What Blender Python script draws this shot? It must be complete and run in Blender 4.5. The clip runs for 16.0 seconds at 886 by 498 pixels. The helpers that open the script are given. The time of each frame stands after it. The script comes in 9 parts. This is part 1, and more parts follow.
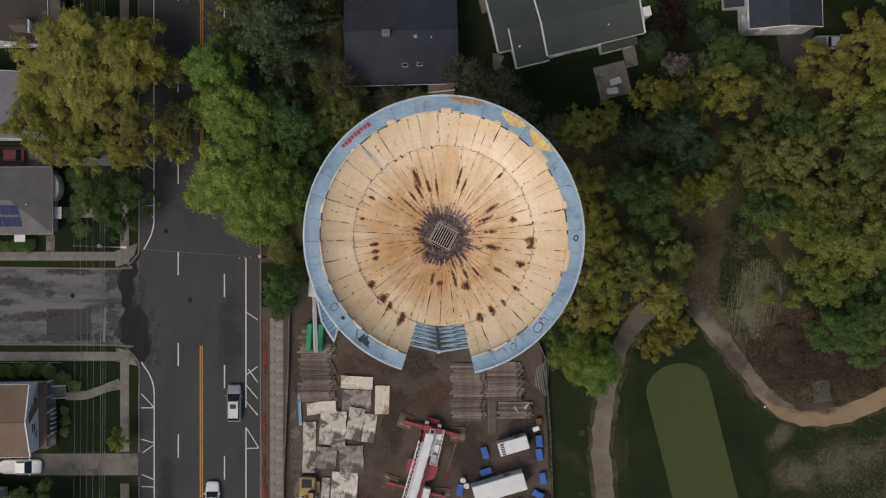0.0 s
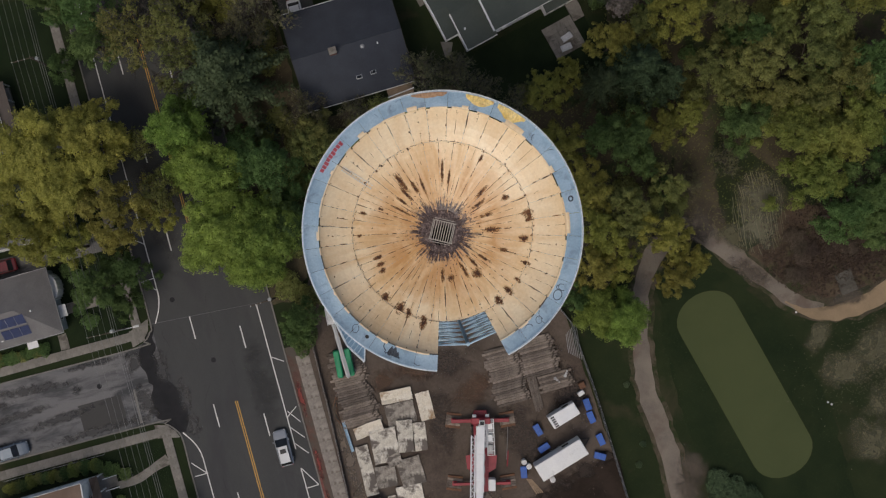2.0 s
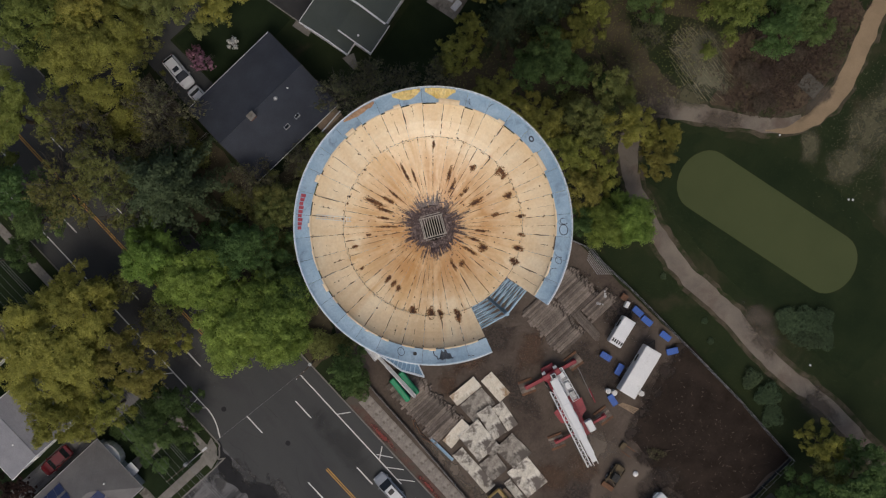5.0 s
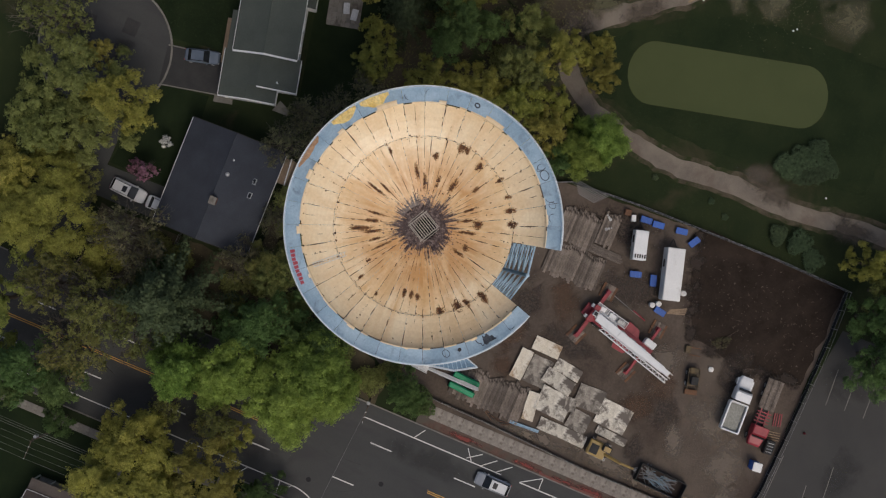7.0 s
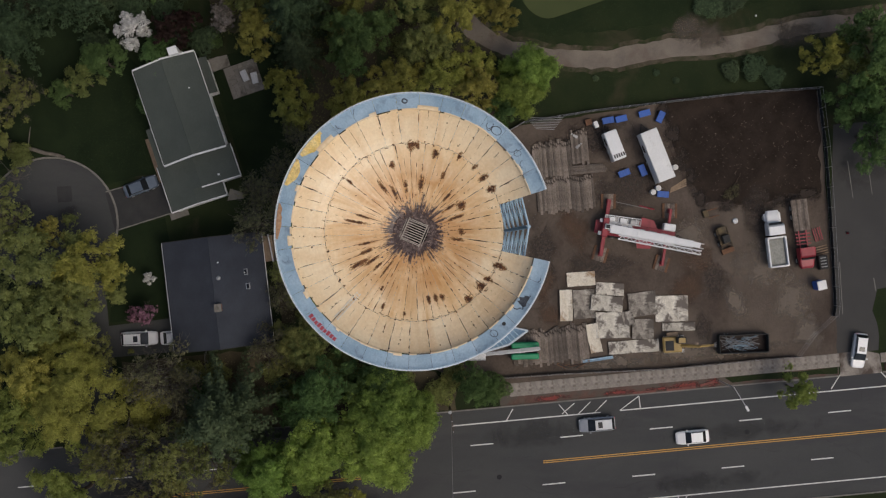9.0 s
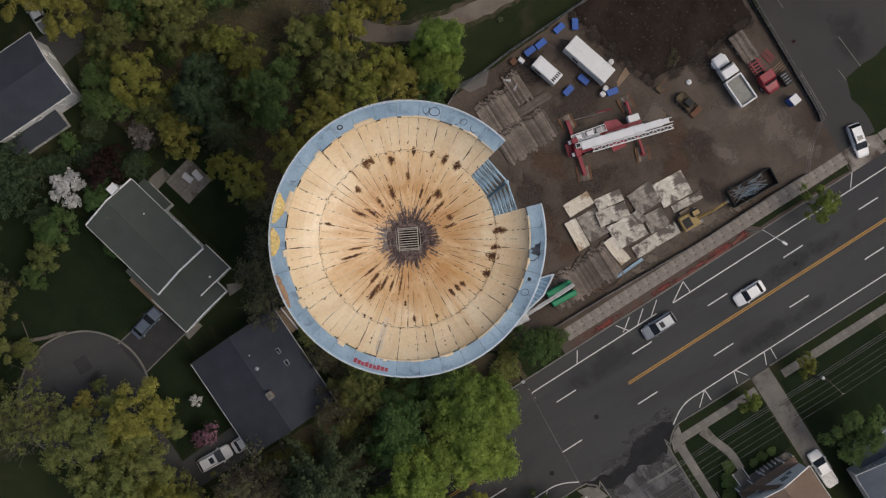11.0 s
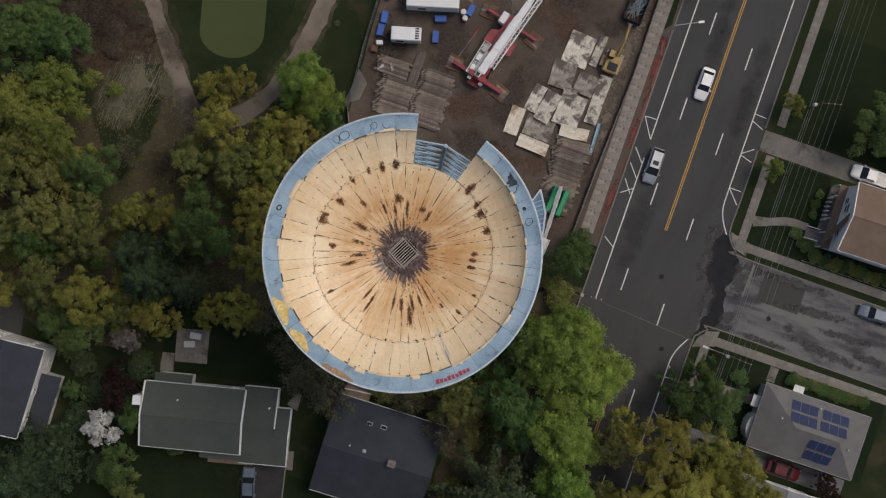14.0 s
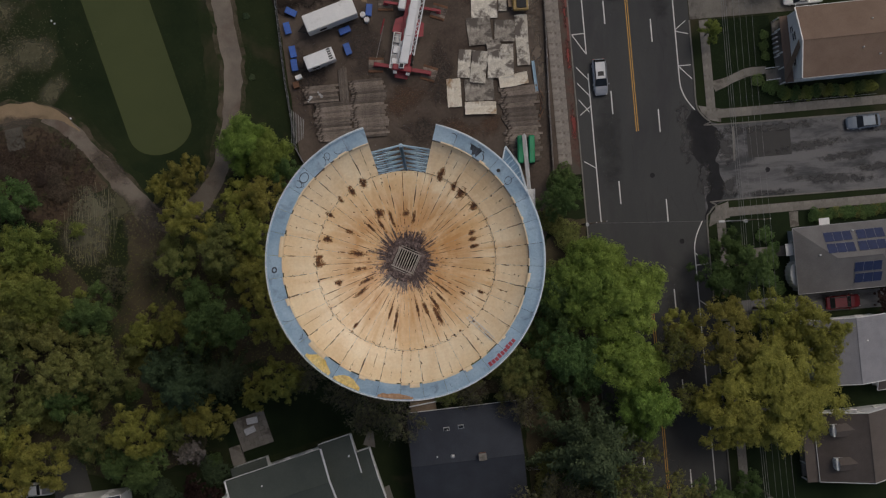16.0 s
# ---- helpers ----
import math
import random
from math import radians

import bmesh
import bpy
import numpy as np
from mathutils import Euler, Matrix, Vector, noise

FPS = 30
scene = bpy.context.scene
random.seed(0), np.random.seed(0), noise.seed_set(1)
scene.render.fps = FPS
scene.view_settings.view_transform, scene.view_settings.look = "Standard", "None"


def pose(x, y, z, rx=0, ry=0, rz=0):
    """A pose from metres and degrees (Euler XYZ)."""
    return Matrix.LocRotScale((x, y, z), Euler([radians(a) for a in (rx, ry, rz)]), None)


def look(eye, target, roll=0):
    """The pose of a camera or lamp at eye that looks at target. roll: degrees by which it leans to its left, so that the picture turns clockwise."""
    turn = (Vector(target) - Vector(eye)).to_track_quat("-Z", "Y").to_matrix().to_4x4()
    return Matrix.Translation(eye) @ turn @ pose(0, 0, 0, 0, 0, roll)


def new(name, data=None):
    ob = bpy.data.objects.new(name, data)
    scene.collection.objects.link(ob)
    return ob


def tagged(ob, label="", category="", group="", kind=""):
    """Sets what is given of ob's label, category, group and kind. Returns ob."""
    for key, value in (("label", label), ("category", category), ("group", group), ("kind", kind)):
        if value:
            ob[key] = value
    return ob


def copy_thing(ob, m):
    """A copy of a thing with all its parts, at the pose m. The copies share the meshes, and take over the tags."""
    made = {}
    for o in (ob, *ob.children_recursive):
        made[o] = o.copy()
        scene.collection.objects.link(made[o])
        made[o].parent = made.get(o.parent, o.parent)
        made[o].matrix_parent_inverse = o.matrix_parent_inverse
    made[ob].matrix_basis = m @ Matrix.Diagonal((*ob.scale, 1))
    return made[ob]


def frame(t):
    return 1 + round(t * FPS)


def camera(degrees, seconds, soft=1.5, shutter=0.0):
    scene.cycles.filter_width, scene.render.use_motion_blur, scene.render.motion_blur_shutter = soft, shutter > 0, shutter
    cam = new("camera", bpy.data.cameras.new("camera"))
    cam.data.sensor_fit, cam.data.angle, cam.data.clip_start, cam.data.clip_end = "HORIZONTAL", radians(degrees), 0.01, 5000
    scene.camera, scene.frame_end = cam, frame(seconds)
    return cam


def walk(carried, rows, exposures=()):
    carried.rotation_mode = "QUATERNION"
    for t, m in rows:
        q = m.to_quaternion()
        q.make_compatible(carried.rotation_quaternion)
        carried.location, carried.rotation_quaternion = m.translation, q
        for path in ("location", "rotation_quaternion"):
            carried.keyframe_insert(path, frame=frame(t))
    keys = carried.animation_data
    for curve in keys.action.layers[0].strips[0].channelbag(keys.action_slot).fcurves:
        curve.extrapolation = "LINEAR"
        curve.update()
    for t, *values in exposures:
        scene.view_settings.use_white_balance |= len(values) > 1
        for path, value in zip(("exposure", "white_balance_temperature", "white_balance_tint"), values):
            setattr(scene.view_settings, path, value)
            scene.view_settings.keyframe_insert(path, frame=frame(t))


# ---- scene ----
EXPO = 0.08
cam = camera(42.0, 16.0, soft=1.2)
PATH = [
    (0, pose(0.812, 0.211, 154.479, -0.151, -0.583, 0.000)),
    (0.5, pose(0.774, 0.181, 154.483, -0.113, -0.603, -3.400)),
    (1, pose(0.689, 0.068, 154.572, -0.087, -0.621, -6.974)),
    (1.5, pose(0.585, -0.118, 154.583, -0.061, -0.639, -11.056)),
    (2, pose(0.390, 0.202, 154.505, -0.179, -0.693, -15.218)),
    (2.5, pose(0.296, 0.494, 154.618, -0.306, -0.785, -19.189)),
    (3, pose(0.223, 0.783, 154.668, -0.434, -0.883, -23.020)),
    (3.5, pose(0.264, 0.990, 154.943, -0.474, -0.931, -27.559)),
    (4, pose(0.205, 1.045, 155.311, -0.541, -1.026, -32.220)),
    (4.2, pose(0.119, 1.054, 155.493, -0.523, -1.058, -34.208)),
    (6.5, pose(0.097, 1.201, 155.050, -0.287, -1.279, -60.279)),
    (7, pose(-0.006, 0.821, 155.073, -0.133, -1.179, -66.858)),
    (7.5, pose(-0.013, 0.387, 155.427, 0.042, -1.013, -73.876)),
    (8, pose(0.177, 0.339, 155.459, -0.038, -0.950, -81.125)),
    (8.5, pose(0.495, 0.397, 155.450, -0.154, -0.968, -88.358)),
    (9, pose(0.518, 0.440, 155.591, -0.126, -0.980, -95.121)),
    (9.2, pose(0.469, 0.427, 155.690, -0.134, -0.992, -97.661)),
    (11.3, pose(0.257, -0.087, 156.161, -0.092, -0.753, -126.720)),
    (11.5, pose(0.192, -0.168, 156.043, -0.096, -0.731, -129.575)),
    (12, pose(0.283, -0.119, 155.720, -0.107, -0.825, -136.333)),
    (12.5, pose(0.381, -0.113, 155.521, -0.089, -0.932, -142.887)),
    (13, pose(0.413, 0.027, 155.231, -0.081, -1.005, -148.770)),
    (13.5, pose(0.463, 0.338, 154.967, 0.039, -1.134, -154.827)),
    (14, pose(0.647, 0.718, 155.120, 0.191, -1.233, -160.842)),
    (14.5, pose(0.527, 0.624, 155.429, 0.162, -1.113, -166.638)),
    (15, pose(0.356, 0.498, 155.455, 0.135, -1.021, -172.579)),
    (15.5, pose(0.268, 0.416, 155.395, 0.078, -0.944, -178.708)),
    (16, pose(0.267, 0.399, 155.064, 0.092, -0.982, -185.094)),
]
walk(cam, PATH, exposures=[(0.0, EXPO, 6750, 10), (15.7, EXPO, 6750, 10), (16.0, EXPO - 0.45, 6750, 10)])

# ---- world and sun: a dull, overcast day with the brighter sky to the south ----
world = bpy.data.worlds.new("world")
scene.world = world
world.use_nodes = True
wn = world.node_tree.nodes
sky = wn.new("ShaderNodeTexSky")
sky.sky_type = "NISHITA"
sky.sun_disc = False
sky.sun_elevation, sky.sun_rotation = radians(60), radians(222)
sky.air_density, sky.dust_density, sky.ozone_density = 1.0, 4.0, 0.6
wn["Background"].inputs["Strength"].default_value = 0.086
world.node_tree.links.new(sky.outputs[0], wn["Background"].inputs["Color"])
sun = new("sun", bpy.data.lights.new("sun", "SUN"))
sun.data.energy, sun.data.angle, sun.data.color = 0.95, radians(28), (1.0, 0.95, 0.88)
sun.matrix_world = look((-38, -43, 100), (0, 0, 0))

# ---- materials ----
def nd(m, kind, **props):
    n = m.node_tree.nodes.new(kind)
    for k, v in props.items():
        n.inputs[k].default_value = v
    return n


def wire(m, a, b):
    m.node_tree.links.new(a, b)


def mixc(m, fac, a, b, mode="MIX"):
    n = m.node_tree.nodes.new("ShaderNodeMix")
    n.data_type, n.blend_type = "RGBA", mode
    for sock, v in ((n.inputs[0], fac), (n.inputs[6], a), (n.inputs[7], b)):
        if isinstance(v, (float, int)):
            sock.default_value = v
        elif isinstance(v, tuple):
            sock.default_value = (*v[:3], 1)
        else:
            wire(m, v, sock)
    return n.outputs[2]


def ramp(m, src, lo, hi):
    n = m.node_tree.nodes.new("ShaderNodeMapRange")
    n.inputs[1].default_value, n.inputs[2].default_value = lo, hi
    wire(m, src, n.inputs[0])
    return n.outputs[0]


def noise_tex(m, vec, scale, detail=6.0, rough=0.6, dist=0.0):
    n = nd(m, "ShaderNodeTexNoise", Scale=scale, Detail=detail, Roughness=rough, Distortion=dist)
    if vec is not None:
        wire(m, vec, n.inputs["Vector"])
    return n.outputs["Fac"]


def surf(name, a, b, big=0.4, small=6.0, rough=0.85, bump=0.25, metal=0.0, spread=(0.35, 0.65), c=None, cbig=0.12, cspread=(0.52, 0.62), vary=0.0, grain=0.35, stretch=None, gloss=0.5):
    """A surface with slow patches from a to b, fine grain, optional stains of colour c, and relief."""
    m = bpy.data.materials.new(name)
    m.use_nodes = True
    p = m.node_tree.nodes["Principled BSDF"]
    co = m.node_tree.nodes.new("ShaderNodeTexCoord").outputs["Object"]
    wide = co
    if stretch:
        st = m.node_tree.nodes.new("ShaderNodeVectorMath")
        st.operation = "MULTIPLY"
        st.inputs[1].default_value = stretch
        wire(m, co, st.inputs[0])
        wide = st.outputs[0]
    n1 = noise_tex(m, wide, big)
    n2 = noise_tex(m, co, small, 8.0, 0.7)
    col = mixc(m, ramp(m, n1, *spread), a, b)
    g = mixc(m, ramp(m, n2, 0.3, 0.7), (1 - grain, 1 - grain, 1 - grain), (1 + grain, 1 + grain, 1 + grain))
    col = mixc(m, 1.0, col, g, "MULTIPLY")
    if c is not None:
        n3 = noise_tex(m, wide, cbig, 7.0, 0.65, 0.4)
        col = mixc(m, ramp(m, n3, *cspread), col, c)
    if vary:
        r = m.node_tree.nodes.new("ShaderNodeObjectInfo").outputs["Random"]
        v = m.node_tree.nodes.new("ShaderNodeMapRange")
        v.inputs[3].default_value, v.inputs[4].default_value = 1 - vary, 1 + vary
        wire(m, r, v.inputs[0])
        h = m.node_tree.nodes.new("ShaderNodeHueSaturation")
        wire(m, v.outputs[0], h.inputs["Value"])
        wire(m, col, h.inputs["Color"])
        col = h.outputs[0]
    wire(m, col, p.inputs["Base Color"])
    p.inputs["Roughness"].default_value, p.inputs["Metallic"].default_value = rough, metal
    p.inputs["Specular IOR Level"].default_value = gloss
    if bump:
        bp = nd(m, "ShaderNodeBump", Strength=bump, Distance=0.05)
        wire(m, n2, bp.inputs["Height"])
        wire(m, bp.outputs[0], p.inputs["Normal"])
    return m


def leafy(name, a, b, light=0.48):
    """Leaves: colour differs from leaf to leaf, clump to clump and tree to tree."""
    m = bpy.data.materials.new(name)
    m.use_nodes = True
    p = m.node_tree.nodes["Principled BSDF"]
    geo = m.node_tree.nodes.new("ShaderNodeNewGeometry").outputs["Random Per Island"]
    co = m.node_tree.nodes.new("ShaderNodeTexCoord").outputs["Object"]
    n1 = noise_tex(m, co, 5.0, 3.0)
    col = mixc(m, ramp(m, n1, 0.34, 0.66), tuple(0.76 * v for v in a), tuple(1.14 * v for v in b))
    g = m.node_tree.nodes.new("ShaderNodeMapRange")
    g.inputs[3].default_value, g.inputs[4].default_value = 0.8, 1.22
    wire(m, geo, g.inputs[0])
    o = m.node_tree.nodes.new("ShaderNodeMapRange")
    o.inputs[3].default_value, o.inputs[4].default_value = 0.8, 1.2
    wire(m, m.node_tree.nodes.new("ShaderNodeObjectInfo").outputs["Random"], o.inputs[0])
    mul = m.node_tree.nodes.new("ShaderNodeMath")
    mul.operation = "MULTIPLY"
    wire(m, g.outputs[0], mul.inputs[0])
    wire(m, o.outputs[0], mul.inputs[1])
    h = m.node_tree.nodes.new("ShaderNodeHueSaturation")
    hue = m.node_tree.nodes.new("ShaderNodeMapRange")
    hue.inputs[3].default_value, hue.inputs[4].default_value = 0.484, 0.518
    swap = m.node_tree.nodes.new("ShaderNodeMath")
    swap.operation = "FRACT"
    tw = m.node_tree.nodes.new("ShaderNodeMath")
    tw.operation = "MULTIPLY"
    tw.inputs[1].default_value = 7.3
    wire(m, m.node_tree.nodes.new("ShaderNodeObjectInfo").outputs["Random"], tw.inputs[0])
    wire(m, tw.outputs[0], swap.inputs[0])
    wire(m, swap.outputs[0], hue.inputs[0])
    wire(m, hue.outputs[0], h.inputs["Hue"])
    wire(m, mul.outputs[0], h.inputs["Value"])
    wire(m, col, h.inputs["Color"])
    wire(m, h.outputs[0], p.inputs["Base Color"])
    p.inputs["Roughness"].default_value = 0.7
    p.inputs["Specular IOR Level"].default_value = 0.2
    tr = m.node_tree.nodes.new("ShaderNodeBsdfTranslucent")
    wire(m, h.outputs[0], tr.inputs[0])
    mx = m.node_tree.nodes.new("ShaderNodeMixShader")
    mx.inputs[0].default_value = light
    wire(m, p.outputs[0], mx.inputs[1])
    wire(m, tr.outputs[0], mx.inputs[2])
    wire(m, mx.outputs[0], m.node_tree.nodes["Material Output"].inputs["Surface"])
    return m


GRASS = surf("grass", (0.0165, 0.025, 0.0105), (0.024, 0.0325, 0.0135), 0.25, 9.0, 0.95, 0.6, c=(0.055, 0.047, 0.028), cbig=0.09, cspread=(0.54, 0.72), gloss=0.12)
# LAWN is darkened: shade from tower, houses and trees is put into its green
LAWN = surf("lawn", (0.010, 0.0175, 0.0075), (0.016, 0.0255, 0.0105), 0.3, 14.0, 0.95, 0.5, gloss=0.12)
LITTER = surf("leaf_litter", (0.055, 0.046, 0.031), (0.085, 0.071, 0.045), 0.5, 9.0, 0.95, 0.8, c=(0.035, 0.05, 0.02), cbig=0.2, gloss=0.12)
ASPHALT = surf("asphalt", (0.046, 0.0475, 0.048), (0.057, 0.0575, 0.0565), 0.12, 12.0, 0.9, 0.15, c=(0.043, 0.043, 0.045), cbig=0.09, cspread=(0.52, 0.62), grain=0.22, stretch=(1.6, 0.5, 1))
OLD_ASPHALT = surf("worn_asphalt", (0.12, 0.12, 0.125), (0.16, 0.155, 0.155), 0.2, 10.0, 0.9, 0.2, c=(0.048, 0.049, 0.052), cbig=0.3, cspread=(0.46, 0.60), stretch=(0.4, 1.5, 1), grain=0.15)
PATCH = surf("fresh_asphalt", (0.017, 0.017, 0.019), (0.025, 0.025, 0.027), 0.6, 10.0, 0.85, 0.2, grain=0.15, gloss=0.2)
REPAIR = surf("repair_asphalt", (0.027, 0.027, 0.028), (0.037, 0.037, 0.037), 0.7, 10.0, 0.9, 0.2, grain=0.2)
LOT = surf("lot_asphalt", (0.041, 0.040, 0.039), (0.052, 0.050, 0.048), 0.12, 12.0, 0.9, 0.15, grain=0.12)
CONCRETE = surf("concrete", (0.16, 0.147, 0.13), (0.22, 0.205, 0.18), 0.5, 7.0, 0.9, 0.2, c=(0.10, 0.088, 0.075), cbig=0.35, vary=0.12, grain=0.15)
KERB = surf("kerb_concrete", (0.15, 0.143, 0.13), (0.20, 0.19, 0.17), 0.8, 6.0, 0.9, 0.2)
WORN = surf("worn_pavement", (0.20, 0.177, 0.154), (0.30, 0.268, 0.236), 0.45, 5.0, 0.95, 0.4, c=(0.075, 0.055, 0.044), cbig=0.3, cspread=(0.48, 0.62), grain=0.25)
RED_KERB = surf("red_dirt", (0.085, 0.046, 0.036), (0.115, 0.068, 0.053), 0.6, 6.0, 0.95, 0.4, c=(0.085, 0.072, 0.058), cbig=0.3, cspread=(0.40, 0.56))
PAINT = surf("road_paint", (0.55, 0.55, 0.53), (0.66, 0.66, 0.64), 1.5, 9.0, 0.7, 0.05, c=(0.3, 0.3, 0.3), cbig=1.2, cspread=(0.62, 0.72), grain=0.12)
YELLOW_PAINT = surf("yellow_road_paint", (0.50, 0.27, 0.05), (0.58, 0.33, 0.07), 1.5, 9.0, 0.7, 0.05, grain=0.12)
DIRT = surf("yard_dirt", (0.060, 0.043, 0.033), (0.100, 0.077, 0.061), 0.22, 3.0, 0.95, 1.0, c=(0.130, 0.104, 0.083), cbig=0.08, cspread=(0.46, 0.70), grain=0.25)
MULCH = surf("dark_soil", (0.020, 0.0145, 0.0115), (0.034, 0.025, 0.0200), 0.3, 4.0, 0.98, 0.7, c=(0.045, 0.033, 0.026), cbig=0.16, cspread=(0.5, 0.75), grain=0.25, gloss=0.12)
TRACK = surf("gravel_track", (0.140, 0.118, 0.097), (0.200, 0.170, 0.138), 0.25, 8.0, 0.95, 0.4, c=(0.12, 0.09, 0.07), cbig=0.18, cspread=(0.5, 0.66), grain=0.2)
SAND = surf("sandy_track", (0.225, 0.162, 0.098), (0.29, 0.21, 0.13), 0.3, 8.0, 0.95, 0.3, grain=0.15)
TRACK_EDGE = surf("trampled_edge", (0.060, 0.050, 0.034), (0.095, 0.078, 0.055), 0.4, 7.0, 0.95, 0.5, c=(0.030, 0.038, 0.016), cbig=0.5, cspread=(0.46, 0.60), gloss=0.12)
OLD_SLAB = surf("mossy_slab", (0.075, 0.070, 0.058), (0.110, 0.102, 0.086), 0.8, 6.0, 0.95, 0.3, gloss=0.2)
PARK_LAWN = surf("park_lawn", (0.0120, 0.0205, 0.0085), (0.0195, 0.029, 0.0120), 0.22, 11.0, 0.95, 0.5, c=(0.026, 0.034, 0.014), cbig=0.10, cspread=(0.5, 0.7), gloss=0.12)
GREEN = surf("mown_green", (0.046, 0.060, 0.017), (0.053, 0.067, 0.020), 0.15, 30.0, 0.9, 0.1, grain=0.1)
BRUSH = surf("brown_brush", (0.07, 0.048, 0.035), (0.10, 0.075, 0.05), 0.5, 6.0, 0.95, 1.0, c=(0.05, 0.055, 0.025), cbig=0.25, grain=0.45, gloss=0.12)
BLUE = surf("faded_blue_paint", (0.22, 0.335, 0.44), (0.33, 0.45, 0.55), 0.45, 5.0, 0.6, 0.1, c=(0.145, 0.21, 0.28), cbig=0.7, cspread=(0.54, 0.70), vary=0.07, grain=0.14)
BLUE_STEEL = surf("pale_blue_steel", (0.32, 0.46, 0.58), (0.40, 0.55, 0.66), 0.6, 7.0, 0.5, 0.05, grain=0.12)
# darkened copy of the tank blue: the landing's shade is put into its colour
SHADED_BLUE = surf("shaded_blue_paint", (0.14, 0.25, 0.36), (0.18, 0.30, 0.42), 0.5, 6.0, 0.55, 0.05)
RAIL_WHITE = surf("rail_paint", (0.6, 0.66, 0.7), (0.7, 0.75, 0.78), 1.0, 8.0, 0.5, 0.05, grain=0.1)
WHITE = surf("white_paint", (0.68, 0.68, 0.68), (0.76, 0.76, 0.75), 0.5, 6.0, 0.5, 0.05, c=(0.5, 0.49, 0.46), cbig=0.8, cspread=(0.6, 0.75), grain=0.08)
TRUCK_WHITE = surf("truck_white", (0.70, 0.71, 0.72), (0.78, 0.78, 0.79), 0.6, 6.0, 0.35, 0.03, grain=0.06)
RED = surf("red_paint", (0.22, 0.016, 0.028), (0.30, 0.026, 0.04), 0.8, 6.0, 0.45, 0.05, grain=0.15)
ORANGE_TAN = surf("weathered_timber", (0.115, 0.092, 0.075), (0.235, 0.195, 0.165), 0.9, 8.0, 0.95, 0.6, vary=0.45, grain=0.35, c=(0.05, 0.038, 0.03), cbig=0.9, cspread=(0.54, 0.68))
PALE_TIMBER = surf("pale_timber", (0.24, 0.17, 0.11), (0.30, 0.22, 0.15), 0.9, 7.0, 0.9, 0.4, vary=0.15)
DARK = surf("dark_rubber", (0.018, 0.018, 0.018), (0.03, 0.03, 0.03), 2.0, 8.0, 0.8, 0.1)
STEEL = surf("dull_steel", (0.25, 0.25, 0.26), (0.36, 0.36, 0.36), 1.0, 8.0, 0.45, 0.05, metal=0.6)
GALV = surf("galvanised_steel", (0.42, 0.43, 0.44), (0.5, 0.5, 0.5), 1.0, 8.0, 0.45, 0.05, metal=0.4)
RUSTY = surf("rusty_steel", (0.10, 0.05, 0.03), (0.17, 0.085, 0.045), 0.8, 6.0, 0.9, 0.3)
LIFT_GREEN = surf("green_enamel", (0.0, 0.20, 0.085), (0.0, 0.26, 0.11), 0.8, 6.0, 0.4, 0.03, grain=0.1)
YELLOW = surf("yellow_enamel", (0.30, 0.20, 0.06), (0.36, 0.25, 0.085), 0.8, 6.0, 0.5, 0.05, c=(0.16, 0.11, 0.06), cbig=0.9, grain=0.15)
CRATE_BLUE = surf("blue_plastic", (0.02, 0.09, 0.38), (0.03, 0.12, 0.45), 0.9, 6.0, 0.45, 0.05, vary=0.15, grain=0.1)
BEAM_BLUE = surf("blue_beam_paint", (0.24, 0.38, 0.50), (0.30, 0.44, 0.56), 0.6, 6.0, 0.5, 0.05)
GLASS = surf("dark_glass", (0.012, 0.014, 0.016), (0.02, 0.022, 0.025), 1.0, 3.0, 0.06, 0.0, grain=0.05)
CUT_BARK = surf("weathered_trunk", (0.12, 0.105, 0.088), (0.18, 0.16, 0.135), 2.0, 10.0, 0.95, 0.6)
BARK = surf("bark", (0.07, 0.052, 0.04), (0.11, 0.085, 0.065), 3.0, 14.0, 0.95, 0.8)
TWIG = surf("twigs", (0.10, 0.088, 0.072), (0.145, 0.127, 0.105), 3.0, 14.0, 0.95, 0.3)
WHITE_SIDING = surf("white_siding", (0.78, 0.78, 0.78), (0.84, 0.84, 0.83), 0.6, 5.0, 0.7, 0.05, grain=0.08)
GREY_SIDING = surf("grey_siding", (0.34, 0.37, 0.40), (0.40, 0.43, 0.46), 0.6, 5.0, 0.7, 0.05, grain=0.1)
BRICK_RED = surf("brick_wall", (0.20, 0.09, 0.07), (0.26, 0.12, 0.09), 1.0, 8.0, 0.9, 0.3)


def shingles(name, a, b):
    """Roof shingles: courses as fine relief and slight tone changes."""
    m = surf(name, a, b, 0.35, 9.0, 0.9, 0.3, grain=0.22)
    return m


ROOF_NAVY = shingles("navy_shingles", (0.026, 0.031, 0.043), (0.036, 0.042, 0.056))
ROOF_GREEN = shingles("green_grey_shingles", (0.060, 0.072, 0.062), (0.072, 0.084, 0.072))
ROOF_BROWN = shingles("tan_shingles", (0.165, 0.112, 0.082), (0.20, 0.14, 0.105))
ROOF_GREY = shingles("grey_shingles", (0.13, 0.125, 0.125), (0.165, 0.16, 0.158))
ROOF_PALE = shingles("pale_grey_shingles", (0.20, 0.20, 0.22), (0.25, 0.25, 0.27))
ROOF_TAUPE = shingles("taupe_shingles", (0.085, 0.07, 0.063), (0.11, 0.092, 0.083))
ROOF_BLUE = shingles("blue_grey_shingles", (0.10, 0.12, 0.15), (0.13, 0.15, 0.18))
SOLAR = surf("solar_cells", (0.016, 0.024, 0.07), (0.022, 0.032, 0.09), 1.5, 6.0, 0.15, 0.0, grain=0.1)


